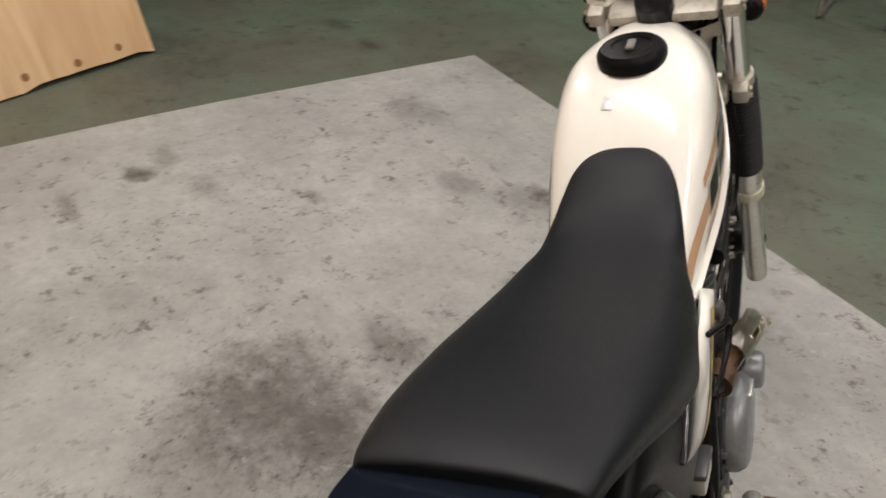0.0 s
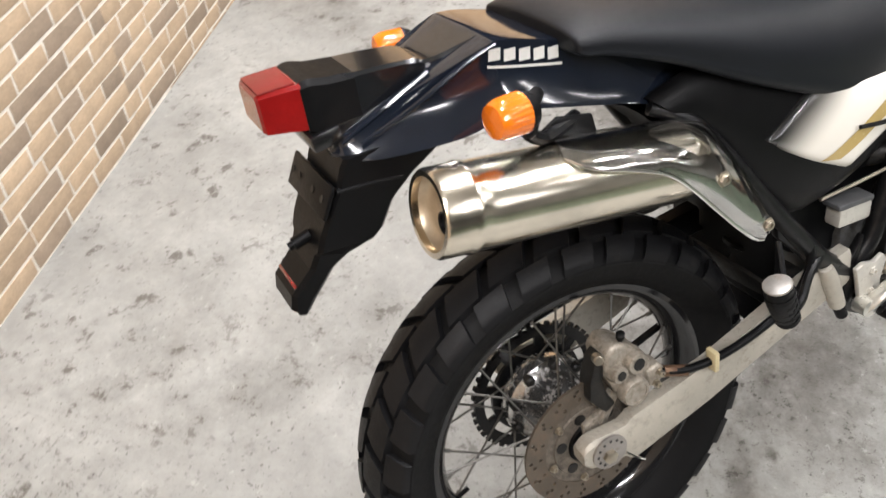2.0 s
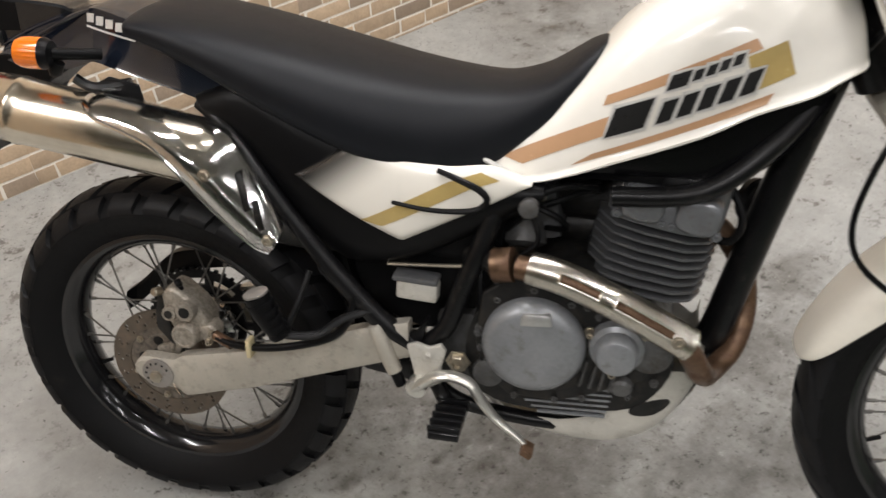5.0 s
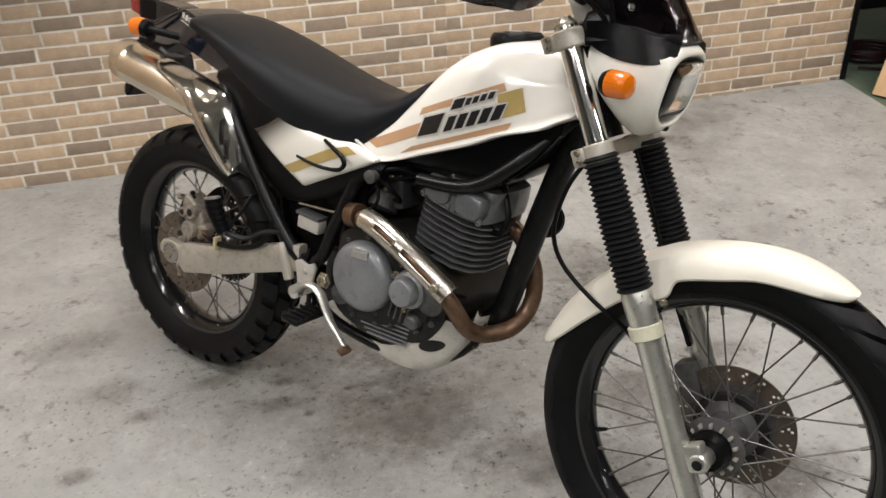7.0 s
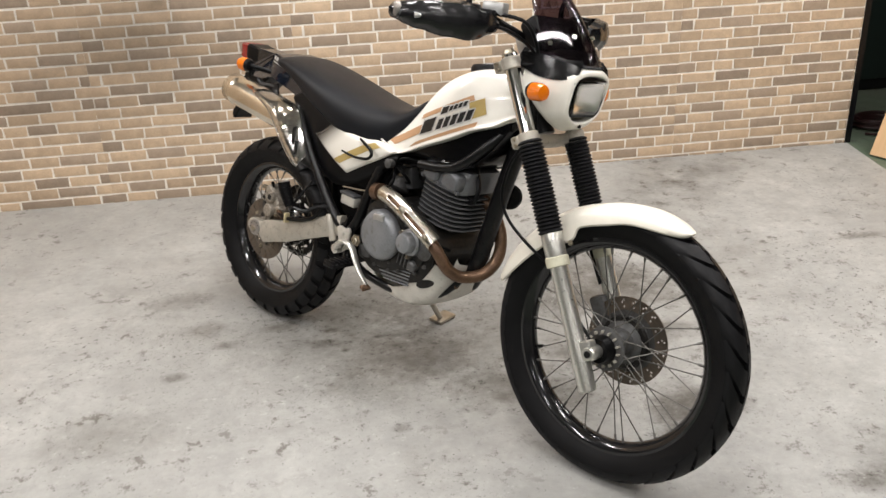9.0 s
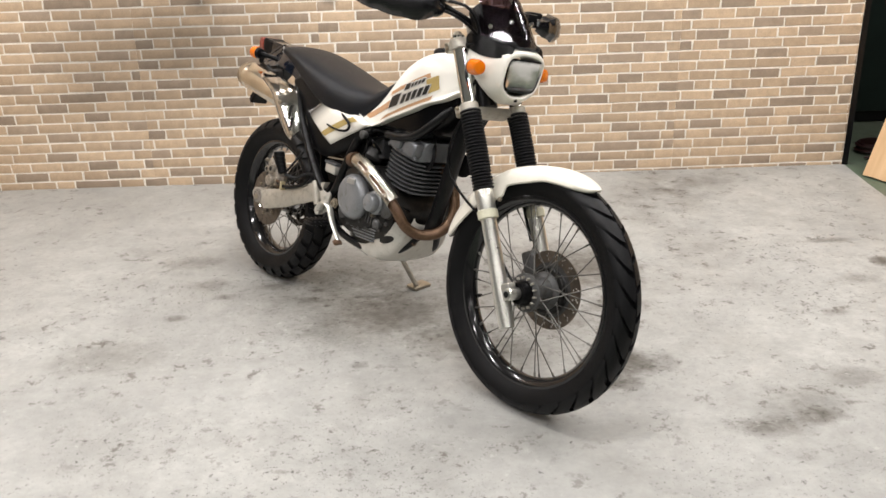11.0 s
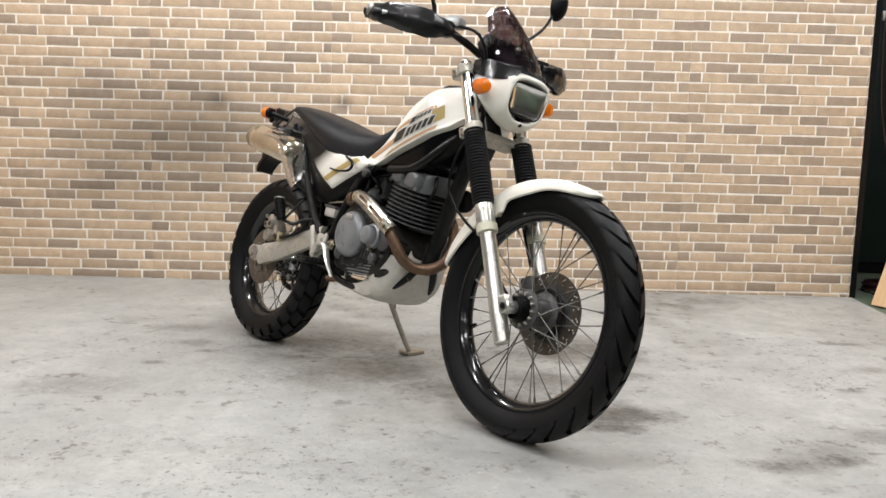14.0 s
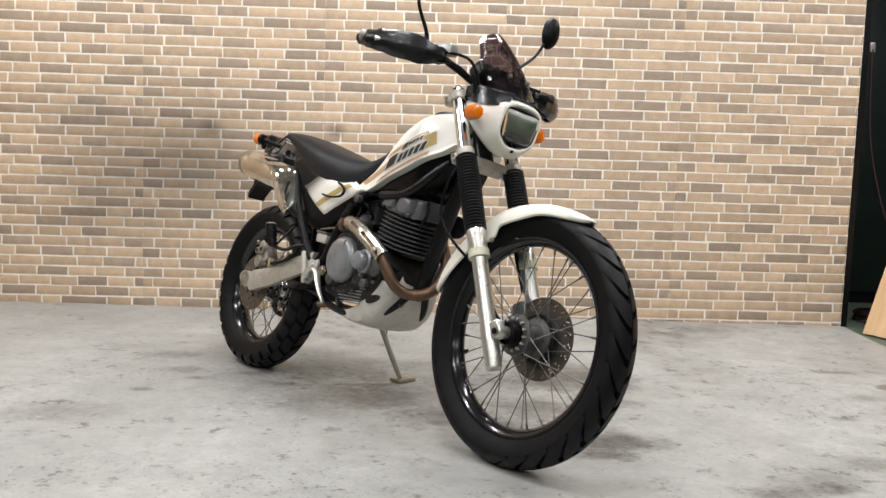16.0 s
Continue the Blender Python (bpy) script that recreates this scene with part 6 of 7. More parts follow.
headlamp = part("headlight", skin([rounded_quad(x, w, hb, ht, 0.3) for x, w, hb, ht in ((1.160, 0.071, 0.866, 0.960), (1.170, 0.071, 0.866, 0.960), (1.171, 0.068, 0.869, 0.957), (1.160, 0.066, 0.871, 0.955), (1.150, 0.062, 0.876, 0.951))], caps=False), BLACK_PLASTIC, cowl, "rectangular headlight in a black bezel")
rf = bmesh.new()
rings = [rounded_quad(x, w, hb, ht, 0.35) for x, w, hb, ht in ((1.161, 0.066, 0.871, 0.955), (1.148, 0.060, 0.877, 0.950), (1.128, 0.044, 0.888, 0.939), (1.116, 0.019, 0.900, 0.924))]
part("reflector", skin(rings, bm=rf), MIRROR_BACK, headlamp, "bright metal reflector bowl", sharp=60)
part("bulb", turned([(0, 0.010), (0.022, 0.010), (0.03, 0.006), (0.032, 0)], (1.096, CY, 0.917), (1, 0, 0.1), 16), ALLOY, headlamp)
part("headlight_glass", loft([rounded_quad(x, w, hb, ht, 0.3) for x, w, hb, ht in ((1.164, 0.067, 0.870, 0.956), (1.169, 0.067, 0.870, 0.956), (1.175, 0.058, 0.879, 0.948), (1.178, 0.026, 0.892, 0.932))], 2, 1), LENS_GLASS, headlamp, "clear ribbed headlight glass", sharp=40).visible_shadow = False
bolt("cowl_screw", (1.134, CY, 0.848), (0.9, 0, -0.4), 0.005, cowl, BLACK_PLASTIC)
# black nose above the headlight, and the smoked screen
nose = part("screen_base", loft([[(x, y + CY, z) for x, y, z in [(x, -w, hb), (x - 0.004, -w * 1.0, hb + 0.016), (x - 0.010, -w * 0.8, ht - 0.008), (x - 0.014, 0, ht), (x - 0.010, w * 0.8, ht - 0.008), (x - 0.004, w, hb + 0.016), (x, w, hb), (x, 0, hb - 0.002)]]
            for x, w, hb, ht in [(1.008, 0.110, 0.972, 1.030), (1.05, 0.106, 0.980, 1.036), (1.095, 0.090, 0.988, 1.026), (1.130, 0.068, 0.991, 1.010), (1.152, 0.044, 0.992, 1.000)]], 4, 2), BLACK_PLASTIC, bike, "satin black plastic nose above the headlight", sharp=50, at=FACE)
for s in (-1, 1):
    up_ = spline([(1.012, s * 0.113, 1.012), (1.055, s * 0.110, 1.016), (1.098, s * 0.095, 1.008), (1.135, s * 0.074, 0.999), (1.156, s * 0.056, 0.992)], 4)
    dn_ = spline([(1.016, s * 0.112, 0.978), (1.055, s * 0.114, 0.964), (1.098, s * 0.104, 0.957), (1.135, s * 0.086, 0.960), (1.156, s * 0.064, 0.976)], 4)
    bm = skin([[p.lerp(q, i / 3) + Vector((0, CY, 0)) for i in range(4)] for p, q in zip(up_, dn_)], closed=False, caps=False)
    bmesh.ops.solidify(bm, geom=bm.faces[:], thickness=0.004)
    part("nose_wing", bm, SCUFFED, nose, "glossy black side wing", sharp=50)
rows = []
for f in np.linspace(0, 1, 9):
    row = []
    for q in np.linspace(-1, 1, 13):
        w = 0.106 * (1 - f) + 0.046 * f + 0.004 * f * (1 - f)
        ctop = 1 - 0.10 * q * q * f
        x = 1.166 - 0.186 * f - 0.105 * (1 - 0.62 * f) * q * q
        z = 0.998 + 0.214 * f * ctop + 0.018 * math.sin(f * math.pi) - 0.004 * q * q
        row.append(Vector((x, CY + q * w, z)))
    rows.append(row)
bm = skin(rows, closed=False, caps=False)
bmesh.ops.solidify(bm, geom=bm.faces[:], thickness=0.003)
screen = part("windscreen", bm, SMOKE, bike, "smoked purple-brown acrylic windscreen", sharp=60, at=FACE)
screen.visible_shadow = False
for f, q in ((0.15, -0.86), (0.25, -0.42), (0.25, 0.42), (0.15, 0.86)):
    x = 1.166 - 0.186 * f - 0.105 * (1 - 0.62 * f) * q * q
    bolt("screen_screw", (x + 0.003, CY + q * (0.106 - 0.06 * f), 0.998 + 0.205 * f + 0.012), (0.75, q * 0.7, 0.4), 0.005, screen, CHROME)
for s in (-1, 1):
    indicator((1.100, s * 0.130, 0.932), (0.97, s * 0.16, 0.04), (1.086, s * 0.085, 0.929), bike, 0.0225)

# handlebar
from mathutils import noise
BAR = [(0.985, 0, 1.046), (0.985, 0.055, 1.048), (0.978, 0.11, 1.066), (0.955, 0.19, 1.090), (0.915, 0.28, 1.092), (0.868, 0.385, 1.086)]
bar_pts = [(x, -y, z) for x, y, z in BAR[:0:-1]] + BAR
handlebar = part("handlebar", tube(bar_pts, 0.0112, 14), BLACK_PLASTIC, bike, "black steel handlebar with grips and guards")
for s in (-1, 1):
    part("bar_clamp", block((0.982, s * 0.045, 1.036), (0.040, 0.032, 0.050), (0, -28, 0), 0.006), ALLOY, handlebar, "alloy bar clamp")
    bolt("bar_clamp_bolt", (0.998, s * 0.045, 1.063), (0.4, 0, 0.9), 0.006, handlebar)
    g0, g1 = Vector((0.925, s * 0.262, 1.092)), Vector((0.866, s * 0.388, 1.086))
    bm = tube([g0, g1], 0.0165, 16)
    for i in range(12):
        c = g0.lerp(g1, (i + 0.5) / 12)
        d = (g1 - g0).normalized()
        tube([c - d * 0.002, c + d * 0.002], 0.0178, 16, bm=bm)
    part("grip", bm, GAITER, handlebar, "ribbed black rubber grip")
    part("bar_end", turned([(0, 0.017), (0.010, 0.017), (0.014, 0.012), (0.014, 0)], g1, g1 - g0, 20), STEEL_GREY, handlebar)
    part("switch_box", block((0.943, s * 0.232, 1.094), (0.050, 0.050, 0.048), (0, 0, -s * 22), 0.008), BLACK_PLASTIC, handlebar, "black switch housing")
    part("lever_perch", block((0.965, s * 0.195, 1.092), (0.050, 0.036, 0.034), (0, 0, -s * 20), 0.006), BLACK_PLASTIC, handlebar)
    part("lever", tube([(0.985, s * 0.205, 1.090), (0.985, s * 0.25, 1.086), (0.955, s * 0.32, 1.080), (0.915, s * 0.385, 1.076)], [0.008, 0.0065, 0.006, 0.007], 10, 4), ALLOY, handlebar, "alloy lever")
    # guard: a curved shell in front of the grip
    rows = []
    for f, x, y, hz, dep in [(0, 1.002, 0.190, 0.014, 0.012), (0.2, 1.006, 0.235, 0.030, 0.022), (0.45, 0.990, 0.288, 0.042, 0.030), (0.7, 0.952, 0.342, 0.041, 0.034), (0.88, 0.900, 0.380, 0.031, 0.036), (1.0, 0.842, 0.394, 0.017, 0.028)]:
        zc = 1.072 + 0.010 * f
        out_d = Vector((math.cos(f * 1.15), s * math.sin(f * 1.15), 0))
        c = Vector((x, s * y, zc))
        ring = [c + Vector((0, 0, hz)) - out_d * dep * 0.9, c + Vector((0, 0, hz * 0.8)) + out_d * dep * 0.05, c + Vector((0, 0, hz * 0.2)) + out_d * dep * 0.35, c - Vector((0, 0, hz * 0.5)) + out_d * dep * 0.3, c - Vector((0, 0, hz)) - out_d * dep * 0.15]
        ring += [q - out_d * 0.004 for q in ring[::-1]]
        rows.append(ring)
    cols = [spline([r[j] for r in rows], 7) for j in range(len(rows[0]))]
    cols = [[q + noise.noise_vector(q * 40) * 0.0050 for q in c] for c in cols]
    guard = part("hand_guard", skin([[c[i] for c in cols] for i in range(len(cols[0]))]), SCUFFED, handlebar, "scuffed glossy black hand guard", sharp=50)
    # mirror
    mx, my = (0.930, 0.268) if s > 0 else (0.905, -0.285)
    base = Vector((0.955, 0.128, 1.095)) if s > 0 else Vector((0.922, -0.212, 1.105))
    stem = part("mirror_stem", tube([base, base + Vector((-0.003, s * 0.002, 0.045)), base.lerp(Vector((mx, my, 1.28)), 0.62) + Vector((0, 0, 0.01)), (mx + 0.006, my - s * 0.02, 1.275)], [0.009, 0.0065, 0.005, 0.005], 10), BLACK_PLASTIC, bike, "black mirror on a thin stem")
    oval = [[(x + mx - 0.930, my + 0.031 * r * math.cos(a), 1.318 + 0.053 * r * math.sin(a)) for a in np.linspace(0, 2 * math.pi, 24, endpoint=False)] for x, r in ((0.930, 0.9), (0.928, 1.0), (0.938, 1.0), (0.952, 0.85), (0.960, 0.5), (0.962, 0.15))]
    part("mirror_shell", skin(oval), BLACK_PLASTIC, stem, sharp=40)
    part("mirror_glass", skin([[(mx - 0.0025, my + 0.028 * r * math.cos(a), 1.318 + 0.049 * r * math.sin(a)) for a in np.linspace(0, 2 * math.pi, 24, endpoint=False)] for r in (1.0, 0.05)]), CHROME, stem, "mirror glass")
part("brake_reservoir", block((0.968, -0.165, 1.112), (0.055, 0.045, 0.032), (0, 0, 20), 0.005), surface("grey_reservoir", (0.42, 0.42, 0.41), 0.35, 0.5), handlebar, "grey alloy brake fluid reservoir")
part("instrument_panel", block((1.030, 0.008, 1.052), (0.055, 0.178, 0.112), (0, -36, 0), 0.012), BLACK_PLASTIC, bike, "black instrument cluster")
part("ignition_barrel", turned([(0, 0.016), (0.02, 0.016), (0.024, 0.012), (0.024, 0)], (0.978, 0, 1.0), LEG, 18), ALLOY, bike)
# cables and hoses
part("throttle_cable", tube([(0.96, -0.21, 1.075), (1.03, -0.16, 1.06), (1.055, -0.08, 1.0), (1.03, -0.05, 0.90), (0.98, -0.05, 0.83)], 0.0045, 8), BLACK_PLASTIC, bike)
part("front_brake_hose", tube([(0.985, -0.18, 1.10), (1.045, -0.13, 1.085), (1.065, -0.09, 1.0), (1.06, -0.075, 0.90), (1.075, -0.07, 0.82)], 0.0048, 8), BLACK_PLASTIC, bike)
part("clutch_cable", tube([(0.97, 0.20, 1.08), (1.04, 0.13, 1.07), (1.04, 0.06, 0.98), (0.99, 0.04, 0.86), (0.93, 0.05, 0.72)], 0.0045, 8), BLACK_PLASTIC, bike)
part("speedometer_cable", tube([(1.062, -0.095, 0.80), (1.035, -0.108, 0.74), (1.022, -0.108, 0.66), (1.045, -0.100, 0.60), (1.11, -0.085, 0.545), (1.19, -0.060, 0.49), (1.27, -0.060, 0.40), (1.345, -0.065, 0.345)], 0.0042, 8), BLACK_PLASTIC, bike, "black speedometer cable")
part("left_brake_hose", tube([(1.075, 0.06, 0.80), (1.13, 0.062, 0.70), (1.19, 0.060, 0.57), (1.25, 0.062, 0.46)], 0.0048, 8), BLACK_PLASTIC, bike)
part("horn", turned([(-0.012, 0.014), (-0.008, 0.034), (0.004, 0.036), (0.010, 0.030), (0.012, 0.010), (0.012, 0)], (0.925, 0.050, 0.618), (0.6, -0.75, 0.1), 28), BLACK_PLASTIC, bike, "round black horn")


# ---- other things ----
# ceiling fittings for the tubes
def tube_fitting(x, y):
    ob = tagged(new("ceiling_light"), "white steel fitting with fluorescent tubes under the ceiling", "ceiling light", "tube lights of the workshop")
    ob.matrix_world = pose(x, y, CEIL)
    part("fitting_body", block((0, 0, -0.03), (1.26, 0.12, 0.05), (0, 0, 0), 0.006), COWL_WHITE, ob)
    for s in (-1, 1):
        part("end_cap", block((s * 0.625, 0, -0.07), (0.02, 0.10, 0.04), (0, 0, 0), 0.004), COWL_WHITE, ob)
    return ob


for tx, ty, _ in TUBES:
    tube_fitting(tx, ty)


# plywood sheet leaning beside the end of the brick wall
def leaning_board():
    ob = tagged(new("plywood_board"), "pale plywood sheet leaning, with stained lower edge", "board")
    p0, p1 = Vector((2.712, -0.207, 0)), Vector((3.30, -1.655, 0))
    d = p1 - p0
    ob.matrix_world = pose(p0.x, p0.y, 0.0, 0, 0, math.degrees(math.atan2(d.y, d.x))) @ pose(0, 0, 0, -20, 0, 0)
    L = d.length
    rng = random.Random(3)
    for i in range(3):
        bm = bmesh.new()
        n = 24
        t = 0.005
        low = [Vector((L * k / n, 0.002 + i * t, (0.012 if 0.66 < k / n < 1.0 else 0.0) + rng.uniform(0, 0.006) + 0.004)) for k in range(n + 1)]
        rings = [[q, q + Vector((0, t, 0)), Vector((q.x, q.y + t, 1.25)), Vector((q.x, q.y, 1.25))] for q in low]
        part("veneer", skin(rings, bm=bm), PLY_MATS[i % 2], ob, sharp=20)
    for x in (0.26, 0.46, 0.78, 1.00, 1.22, 1.41):
        bm = turned([(0, 0.016), (0.0006, 0.014), (0.0006, 0)], (x, 0.0016, 0.055 + rng.uniform(-0.01, 0.01)), (0, -1, 0), 14)
        part("knot", bm, KNOT, ob, "brown knot stain")
    return ob


def wood(name, light, dark):
    m, n, k, b = nodes_of(name)
    co = n.new("ShaderNodeTexCoord")
    mp = n.new("ShaderNodeMapping")
    mp.inputs["Scale"].default_value = (7, 7, 0.9)
    k.new(co.outputs["Object"], mp.inputs["Vector"])
    t = n.new("ShaderNodeTexNoise")
    t.inputs["Scale"].default_value, t.inputs["Detail"].default_value, t.inputs["Distortion"].default_value = 1.4, 8, 1.2
    k.new(mp.outputs[0], t.inputs["Vector"])
    r = n.new("ShaderNodeMapRange")
    r.inputs["From Min"].default_value, r.inputs["From Max"].default_value = 0.32, 0.7
    k.new(t.outputs["Fac"], r.inputs["Value"])
    mx = n.new("ShaderNodeMix")
    mx.data_type = "RGBA"
    k.new(r.outputs[0], mx.inputs["Factor"])
    mx.inputs["A"].default_value, mx.inputs["B"].default_value = (*light, 1), (*dark, 1)
    k.new(mx.outputs["Result"], b.inputs["Base Color"])
    b.inputs["Roughness"].default_value = 0.6
    bp = n.new("ShaderNodeBump")
    bp.inputs["Strength"].default_value, bp.inputs["Distance"].default_value = 0.15, 0.001
    k.new(t.outputs["Fac"], bp.inputs["Height"])
    k.new(bp.outputs[0], b.inputs["Normal"])
    return m


PLY_MATS = [wood("plywood_face", (0.72, 0.50, 0.29), (0.55, 0.34, 0.17)), wood("plywood_core", (0.55, 0.37, 0.2), (0.4, 0.25, 0.13))]
KNOT = surface("knot_stain", (0.26, 0.12, 0.045), 0.7, vary=0.3, scale=40)
leaning_board()


# bay beyond the end of the wall; its darkness is put into near-black colours
def dark_cabinet():
    ob = tagged(new("steel_cabinet"), "steel cabinet, its green-black colour standing for the unlit bay", "cabinet")
    ob.matrix_world = pose(3.55, 1.15, 0)
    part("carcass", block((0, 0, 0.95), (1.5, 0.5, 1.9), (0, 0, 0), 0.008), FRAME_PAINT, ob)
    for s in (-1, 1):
        door = part("cabinet_door", block((s * 0.37, -0.258, 0.96), (0.72, 0.016, 1.78), (0, 0, 0), 0.004), SHADED_GREEN, ob, "green steel door, darkened for the unlit bay")
        part("handle", block((s * 0.06, -0.275, 1.0), (0.018, 0.02, 0.14), (0, 0, 0), 0.004), STEEL_GREY, door)
    return ob


# green taken nearly to black in place of the bay's shade
SHADED_GREEN = surface("shaded_green_steel", (0.012, 0.020, 0.017), 0.4, 0.2, vary=0.3, scale=6)
dark_cabinet()
bm = bmesh.new()
bmesh.ops.create_cube(bm, size=1, matrix=Matrix.LocRotScale((WALL_END + 0.016, 0.062, WALL_TOP / 2), None, (0.03, 0.13, WALL_TOP)))
tagged(part("trim", bm, FRAME_PAINT), "black edge strip at the end of the brick wall", "trim", kind="structure")
hose = tagged(part("air_hose", tube([(2.80, 0.10, 1.45), (2.82, 0.09, 1.0), (2.90, 0.05, 0.62), (3.02, 0.0, 0.32), (3.10, -0.02, 0.06), (3.00, 0.02, 0.012), (2.86, 0.08, 0.012)], 0.0065, 8), SHADED_HOSE), "red rubber air hose hanging down to the floor, darkened for the unlit bay", "hose")
coil = bmesh.new()
pts = [(3.02 + 0.13 * math.cos(a) * (1 + 0.06 * math.sin(a * 0.37)), 0.22 + 0.10 * math.sin(a), 0.010 + 0.009 * a / (2 * math.pi)) for a in np.linspace(0, 2 * math.pi * 5, 90)]
tagged(part("hose_coil", tube(pts, 0.0075, 8, 1), SHADED_HOSE), "coil of red air hose lying on the floor, darkened for the unlit bay", "hose")
part("hose_hook", block((2.80, 0.11, 1.46), (0.03, 0.03, 0.05), (0, 0, 0), 0.004), STEEL_GREY, hose)


# stool with steel runners on the green floor
def tube_stool():
    ob = tagged(new("stool"), "grey tubular steel stool on runners, slightly rusty", "stool")
    ob.matrix_world = pose(2.30, -4.86, 0, 0, 0, -62)
    for s in (-1, 1):
        part("runner", tube([(-0.15, s * 0.16, 0.40), (-0.17, s * 0.16, 0.12), (-0.175, s * 0.16, 0.03), (-0.14, s * 0.16, 0.011), (0.14, s * 0.16, 0.011), (0.175, s * 0.16, 0.03), (0.17, s * 0.16, 0.12), (0.15, s * 0.16, 0.40)], 0.011, 10), STEEL_GREY, ob)
    part("cross_bar", tube([(0, -0.16, 0.39), (0, 0.16, 0.39)], 0.010, 10), STEEL_GREY, ob)
    part("seat", turned([(0, 0.17), (0.008, 0.178), (0.035, 0.178), (0.045, 0.165), (0.047, 0)], (0, 0, 0.395), (0, 0, 1), 36), BLACK_PLASTIC, ob, "round black seat pad")
    return ob


tube_stool()


# ---- brick wall ----
def brick_material(name, colour, pieces):
    m, n, k, b = nodes_of(name)
    geo = n.new("ShaderNodeNewGeometry")
    pos = geo.outputs["Position"]
    if pieces:
        rnd = n.new("ShaderNodeObjectInfo").outputs["Random"]
    else:
        rnd = geo.outputs["Random Per Island"]

    def tex(scale, detail=5):
        t = n.new("ShaderNodeTexNoise")
        t.inputs["Scale"].default_value, t.inputs["Detail"].default_value = scale, detail
        k.new(pos, t.inputs["Vector"])
        return t.outputs["Fac"]

    def span(v, lo, hi, a, c):
        r = n.new("ShaderNodeMapRange")
        r.inputs["From Min"].default_value, r.inputs["From Max"].default_value, r.inputs["To Min"].default_value, r.inputs["To Max"].default_value = lo, hi, a, c
        k.new(v, r.inputs["Value"])
        return r.outputs[0]

    def mul(a, c):
        mm = n.new("ShaderNodeMath")
        mm.operation = "MULTIPLY"
        k.new(a, mm.inputs[0])
        if isinstance(c, float):
            mm.inputs[1].default_value = c
        else:
            k.new(c, mm.inputs[1])
        return mm.outputs[0]

    value = mul(mul(span(rnd, 0, 1, 0.82, 1.14), span(tex(22), 0.3, 0.7, 0.9, 1.1)), span(tex(140, 3), 0.3, 0.7, 0.92, 1.08))
    value = mul(value, soot(n, k, pos, tex(3.0, 6)))
    sc = n.new("ShaderNodeVectorMath")
    sc.operation = "SCALE"
    sc.inputs[0].default_value = colour
    k.new(value, sc.inputs["Scale"])
    k.new(sc.outputs[0], b.inputs["Base Color"])
    b.inputs["Roughness"].default_value = 0.62
    bp = n.new("ShaderNodeBump")
    bp.inputs["Strength"].default_value, bp.inputs["Distance"].default_value = 0.2, 0.002
    k.new(tex(90, 4), bp.inputs["Height"])
    k.new(bp.outputs[0], b.inputs["Normal"])
    return m


def soot(n, k, pos, rag):
    """Exhaust soot on the wall: ragged smudges round a few places, as a factor on the colour."""
    total = None
    for x, z, rx, rz, strength in SOOT:
        sub = n.new("ShaderNodeVectorMath")
        sub.operation = "SUBTRACT"
        k.new(pos, sub.inputs[0])
        sub.inputs[1].default_value = (x, 0, z)
        dv = n.new("ShaderNodeVectorMath")
        dv.operation = "DIVIDE"
        k.new(sub.outputs[0], dv.inputs[0])
        dv.inputs[1].default_value = (rx, 0.6, rz)
        ln = n.new("ShaderNodeVectorMath")
        ln.operation = "LENGTH"
        k.new(dv.outputs[0], ln.inputs[0])
        wob = n.new("ShaderNodeMath")
        wob.operation = "MULTIPLY_ADD"
        k.new(rag, wob.inputs[0])
        wob.inputs[1].default_value = -0.55
        k.new(ln.outputs["Value"], wob.inputs[2])
        r = n.new("ShaderNodeMapRange")
        r.interpolation_type = "SMOOTHSTEP"
        r.inputs["From Min"].default_value, r.inputs["From Max"].default_value = -0.35, 0.9
        r.inputs["To Min"].default_value, r.inputs["To Max"].default_value = 1 - strength, 1.0
        k.new(wob.outputs[0], r.inputs["Value"])
        if total is None:
            total = r.outputs[0]
        else:
            mm = n.new("ShaderNodeMath")
            mm.operation = "MULTIPLY"
            k.new(total, mm.inputs[0])
            k.new(r.outputs[0], mm.inputs[1])
            total = mm.outputs[0]
    return total


SOOT = [(-0.78, 0.74, 0.68, 0.50, 0.46), (-0.70, 0.72, 0.34, 0.30, 0.22), (-1.2, 0.55, 0.40, 0.34, 0.28), (0.03, 0.93, 0.06, 0.05, 0.6), (-0.6, 0.92, 0.08, 0.07, 0.45), (-1.3, 1.0, 0.3, 0.15, 0.2), (-0.3, 0.75, 0.3, 0.3, 0.15)]
TAN, UMBER = (0.488, 0.364, 0.245), (0.335, 0.258, 0.188)
TONES = {"tan": TAN, "umber": UMBER}
PIECE_MATS = {t: brick_material(t + "_brick_piece", c, True) for t, c in TONES.items()}
JOINED_MATS = {t: brick_material(t + "_brick", c, False) for t, c in TONES.items()}
WALL_MORTAR = brick_material("wall_mortar", (0.78, 0.735, 0.65), True)
PITCH, JOINT, FIRST, SLOPE = 0.0510, 0.0080, 0.0155, 0.0078
# the slips hang in sheets that repeat every nine courses: the joints of each course and its tones (t: tan, u: umber)
SHEET = 0.9075
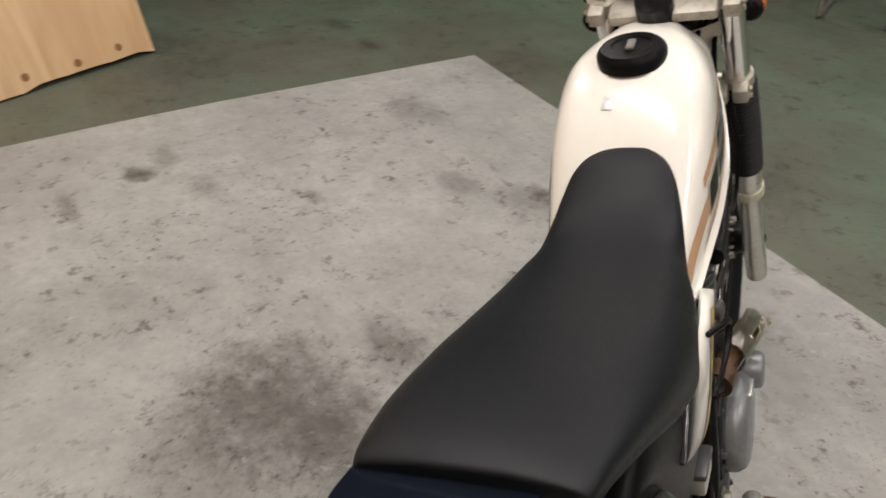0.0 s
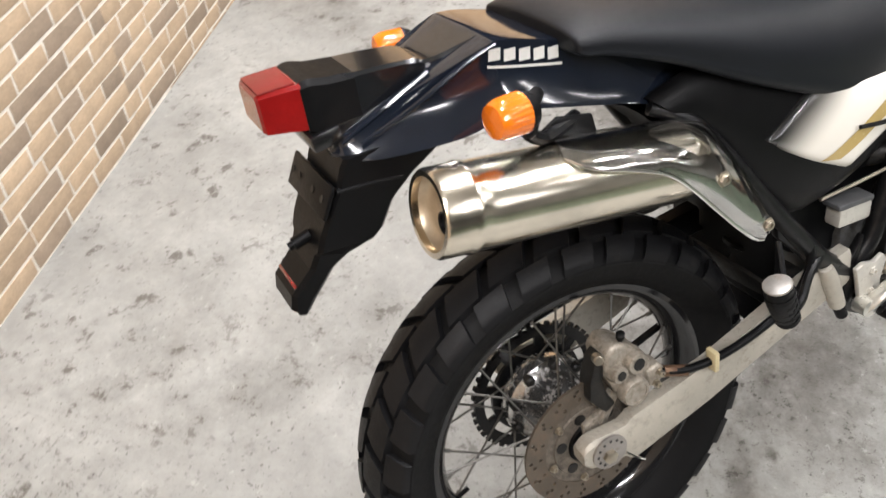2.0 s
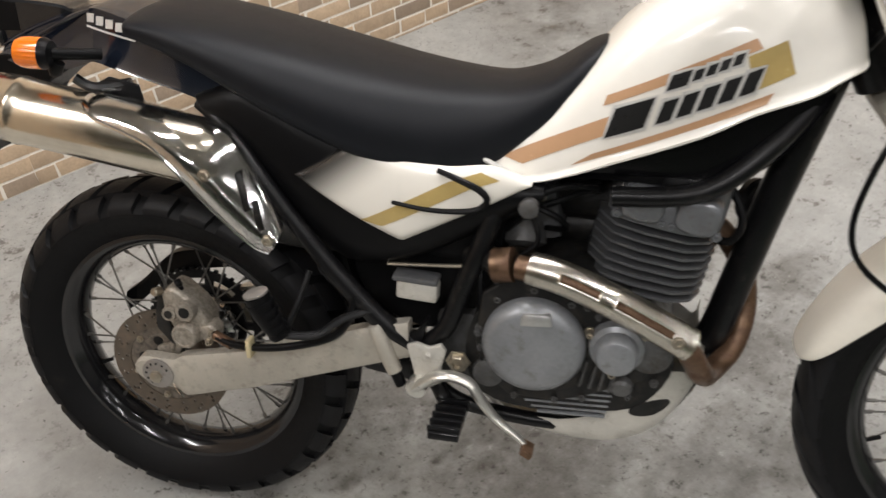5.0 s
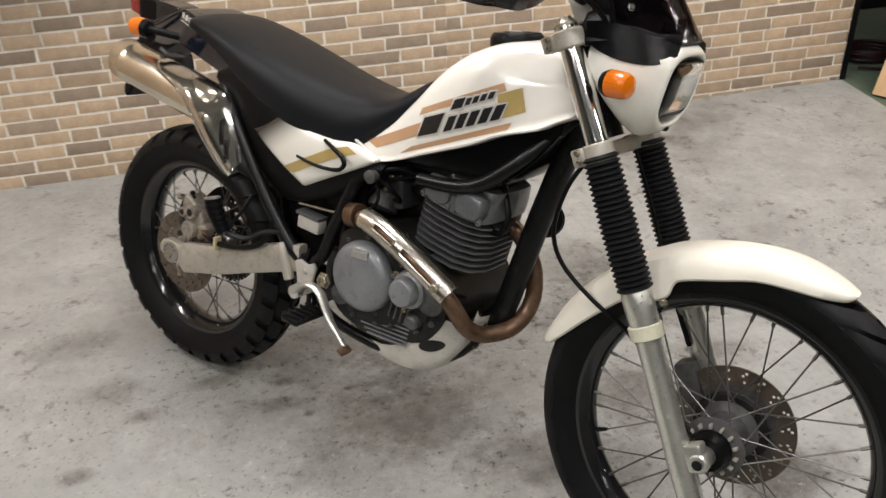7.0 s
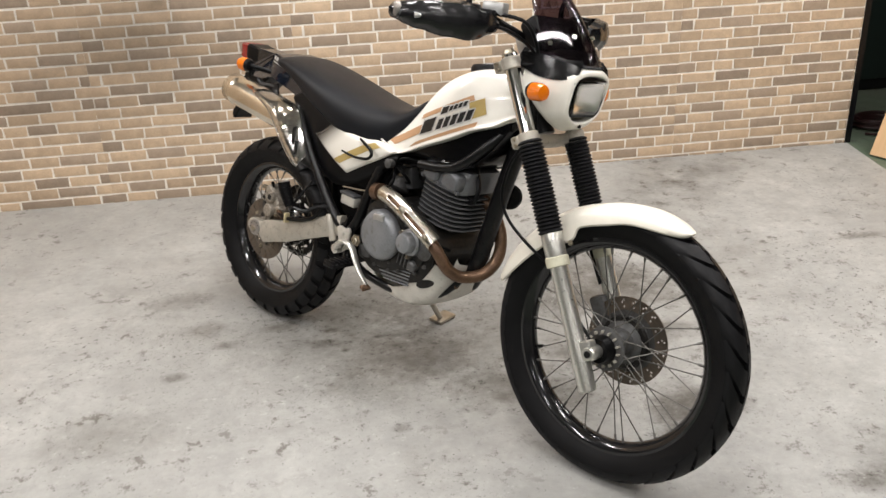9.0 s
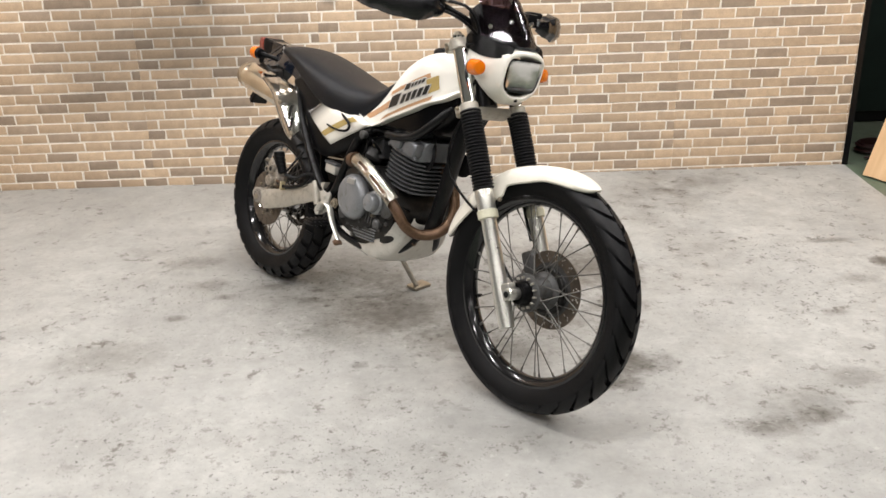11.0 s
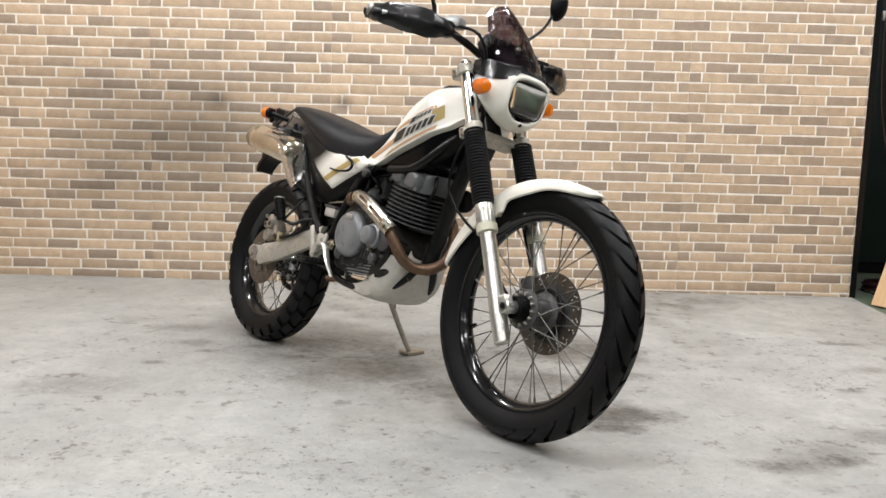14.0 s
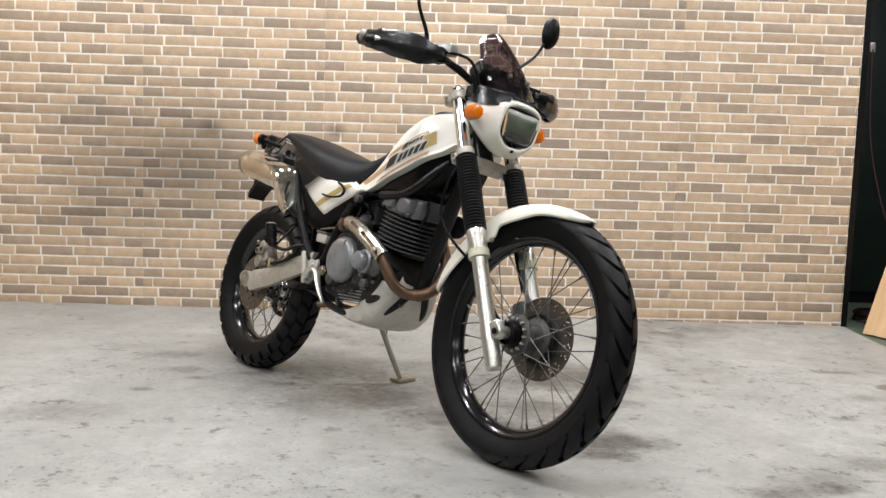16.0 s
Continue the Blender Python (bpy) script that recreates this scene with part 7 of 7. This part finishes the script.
COURSES = [((0.101, 0.267, 0.393, 0.489, 0.723, 0.851), "utttutu"), ((0.021, 0.187, 0.362, 0.538, 0.666, 0.836), "ttuttut"),
           ((0.088, 0.176, 0.277, 0.438, 0.575, 0.727, 0.863), "uttttutu"), ((0.057, 0.194, 0.369, 0.527, 0.664, 0.814), "tttuttt"),
           ((0.093, 0.235, 0.397, 0.573, 0.705, 0.869), "tttttut"), ((0.105, 0.261, 0.391, 0.555, 0.723), "tttutt"),
           ((0.062, 0.195, 0.351, 0.521, 0.644, 0.810), "ututttu"), ((0.078, 0.248, 0.380, 0.492, 0.597, 0.726), "tutttut"),
           ((0.050, 0.192, 0.364, 0.521, 0.660, 0.813), "tttuttt")]
# left edge of each sheet from the wall's left end, and the course at which its pattern begins
SHEETS = [(-1.848 - 0.9075, 5), (-1.848, 0), (-0.9405, 3), (-0.033, 6), (0.8745, 2), (1.782, 6), (2.6895, 1)]


def brick_points(length, height, rng, proud=0.0022):
    """Rings of a brick slip from its back to its face, with slightly worn, uneven corners."""
    c = 0.005
    wear = [(rng.uniform(-0.0024, 0.0024), rng.uniform(-0.0016, 0.0016)) for _ in range(4)]
    out = []
    for y, e in ((0.004, 0), (-proud * 0.55, 0), (-proud, c * 0.6)):
        out += [[(x + wx, y, z + wz) for (x, z), (wx, wz) in zip(((e, e), (length - e, e), (length - e, height - e), (e, height - e)), wear)]]
    return out


def brick_faces(bm, rings, m):
    vs = [[bm.verts.new(m @ Vector(q)) for q in r] for r in rings]
    for i in range(2):
        for j in range(4):
            bm.faces.new((vs[i][j], vs[i][(j + 1) % 4], vs[i + 1][(j + 1) % 4], vs[i + 1][j]))
    bm.faces.new(vs[2])


def brick_wall(name, origin, along_turn, length, label, seed, shift, flat, near=None):
    rng = random.Random(seed)
    base = bmesh.new()
    bmesh.ops.create_cube(base, size=1, matrix=Matrix.LocRotScale((length / 2, 0.06, WALL_TOP / 2), None, (length, 0.12, WALL_TOP)))
    wall = tagged(part(name, base, WALL_MORTAR, at=pose(*origin, 0, 0, along_turn)), label, "wall", kind="structure")
    joined = {t: bmesh.new() for t in TONES}
    shared, count = {}, 0
    h = PITCH - JOINT
    for left, start in SHEETS:
        left += shift
        for r in range(-1, int((WALL_TOP - FIRST) / PITCH) + 1):
            joints, tones = COURSES[(r - start) % 9]
            edges = [0.0, *joints, SHEET]
            for i, letter in enumerate(tones):
                tone = "umber" if letter == "u" else "tan"
                e0, e1 = left + edges[i] + (JOINT / 2 if i else 0.0002), left + edges[i + 1] - (JOINT / 2 if i + 1 < len(tones) else 0.0002)
                x0, x1 = max(e0, 0.0015), min(e1, length - 0.0015)
                if x1 - x0 < 0.008:
                    continue
                z = FIRST + r * PITCH + JOINT / 2 + SLOPE * ((x0 + x1) / 2 + origin[0] * flat - 2.0 * flat) + rng.uniform(-0.0007, 0.0007)
                z0, z1 = max(z, 0.001), min(z + h, WALL_TOP - 0.001)
                if z1 - z0 < 0.004:
                    continue
                turn_ = (rng.uniform(-0.3, 0.3), rng.uniform(-0.3, 0.3), 0)
                whole = x0 == e0 and x1 == e1 and z0 == z and z1 == z + h
                if near and whole and near[0] < x0 < near[1] and near[2] < z0 < near[3] and count < 300:
                    key = ((r - start) % 9, i)
                    if key not in shared:
                        bm = bmesh.new()
                        brick_faces(bm, brick_points(x1 - x0, h, rng), Matrix())
                        me = bpy.data.meshes.new("brick")
                        bmesh.ops.recalc_face_normals(bm, faces=bm.faces)
                        bm.to_mesh(me)
                        bm.free()
                        me.materials.append(PIECE_MATS[tone])
                        shared[key] = me
                    ob = new("brick", shared[key])
                    ob.parent = wall
                    ob.matrix_basis = pose(x0, 0, z0, *turn_)
                    count += 1
                else:
                    brick_faces(joined[tone], brick_points(x1 - x0, z1 - z0, rng), pose(x0, 0, z0, *(turn_ if whole else (0, 0, 0))))
    for tone, bm in joined.items():
        tagged(part("bricks", bm, JOINED_MATS[tone], wall, tone + " bricks of the wall"), kind="stuff")
    return wall


brick_wall("wall_north", (WALL_LEFT, 0, 0), 0, WALL_END - WALL_LEFT, "wall of tan and brown brick slips with pale joints", 4, -WALL_LEFT, 1, near=(2.9, 4.5, 0.3, 1.4))
brick_wall("wall_left", (WALL_LEFT, -1.6, 0), 90, 1.6 - 0.004, "short return wall of tan and brown brick slips", 9, 0.4, 0)
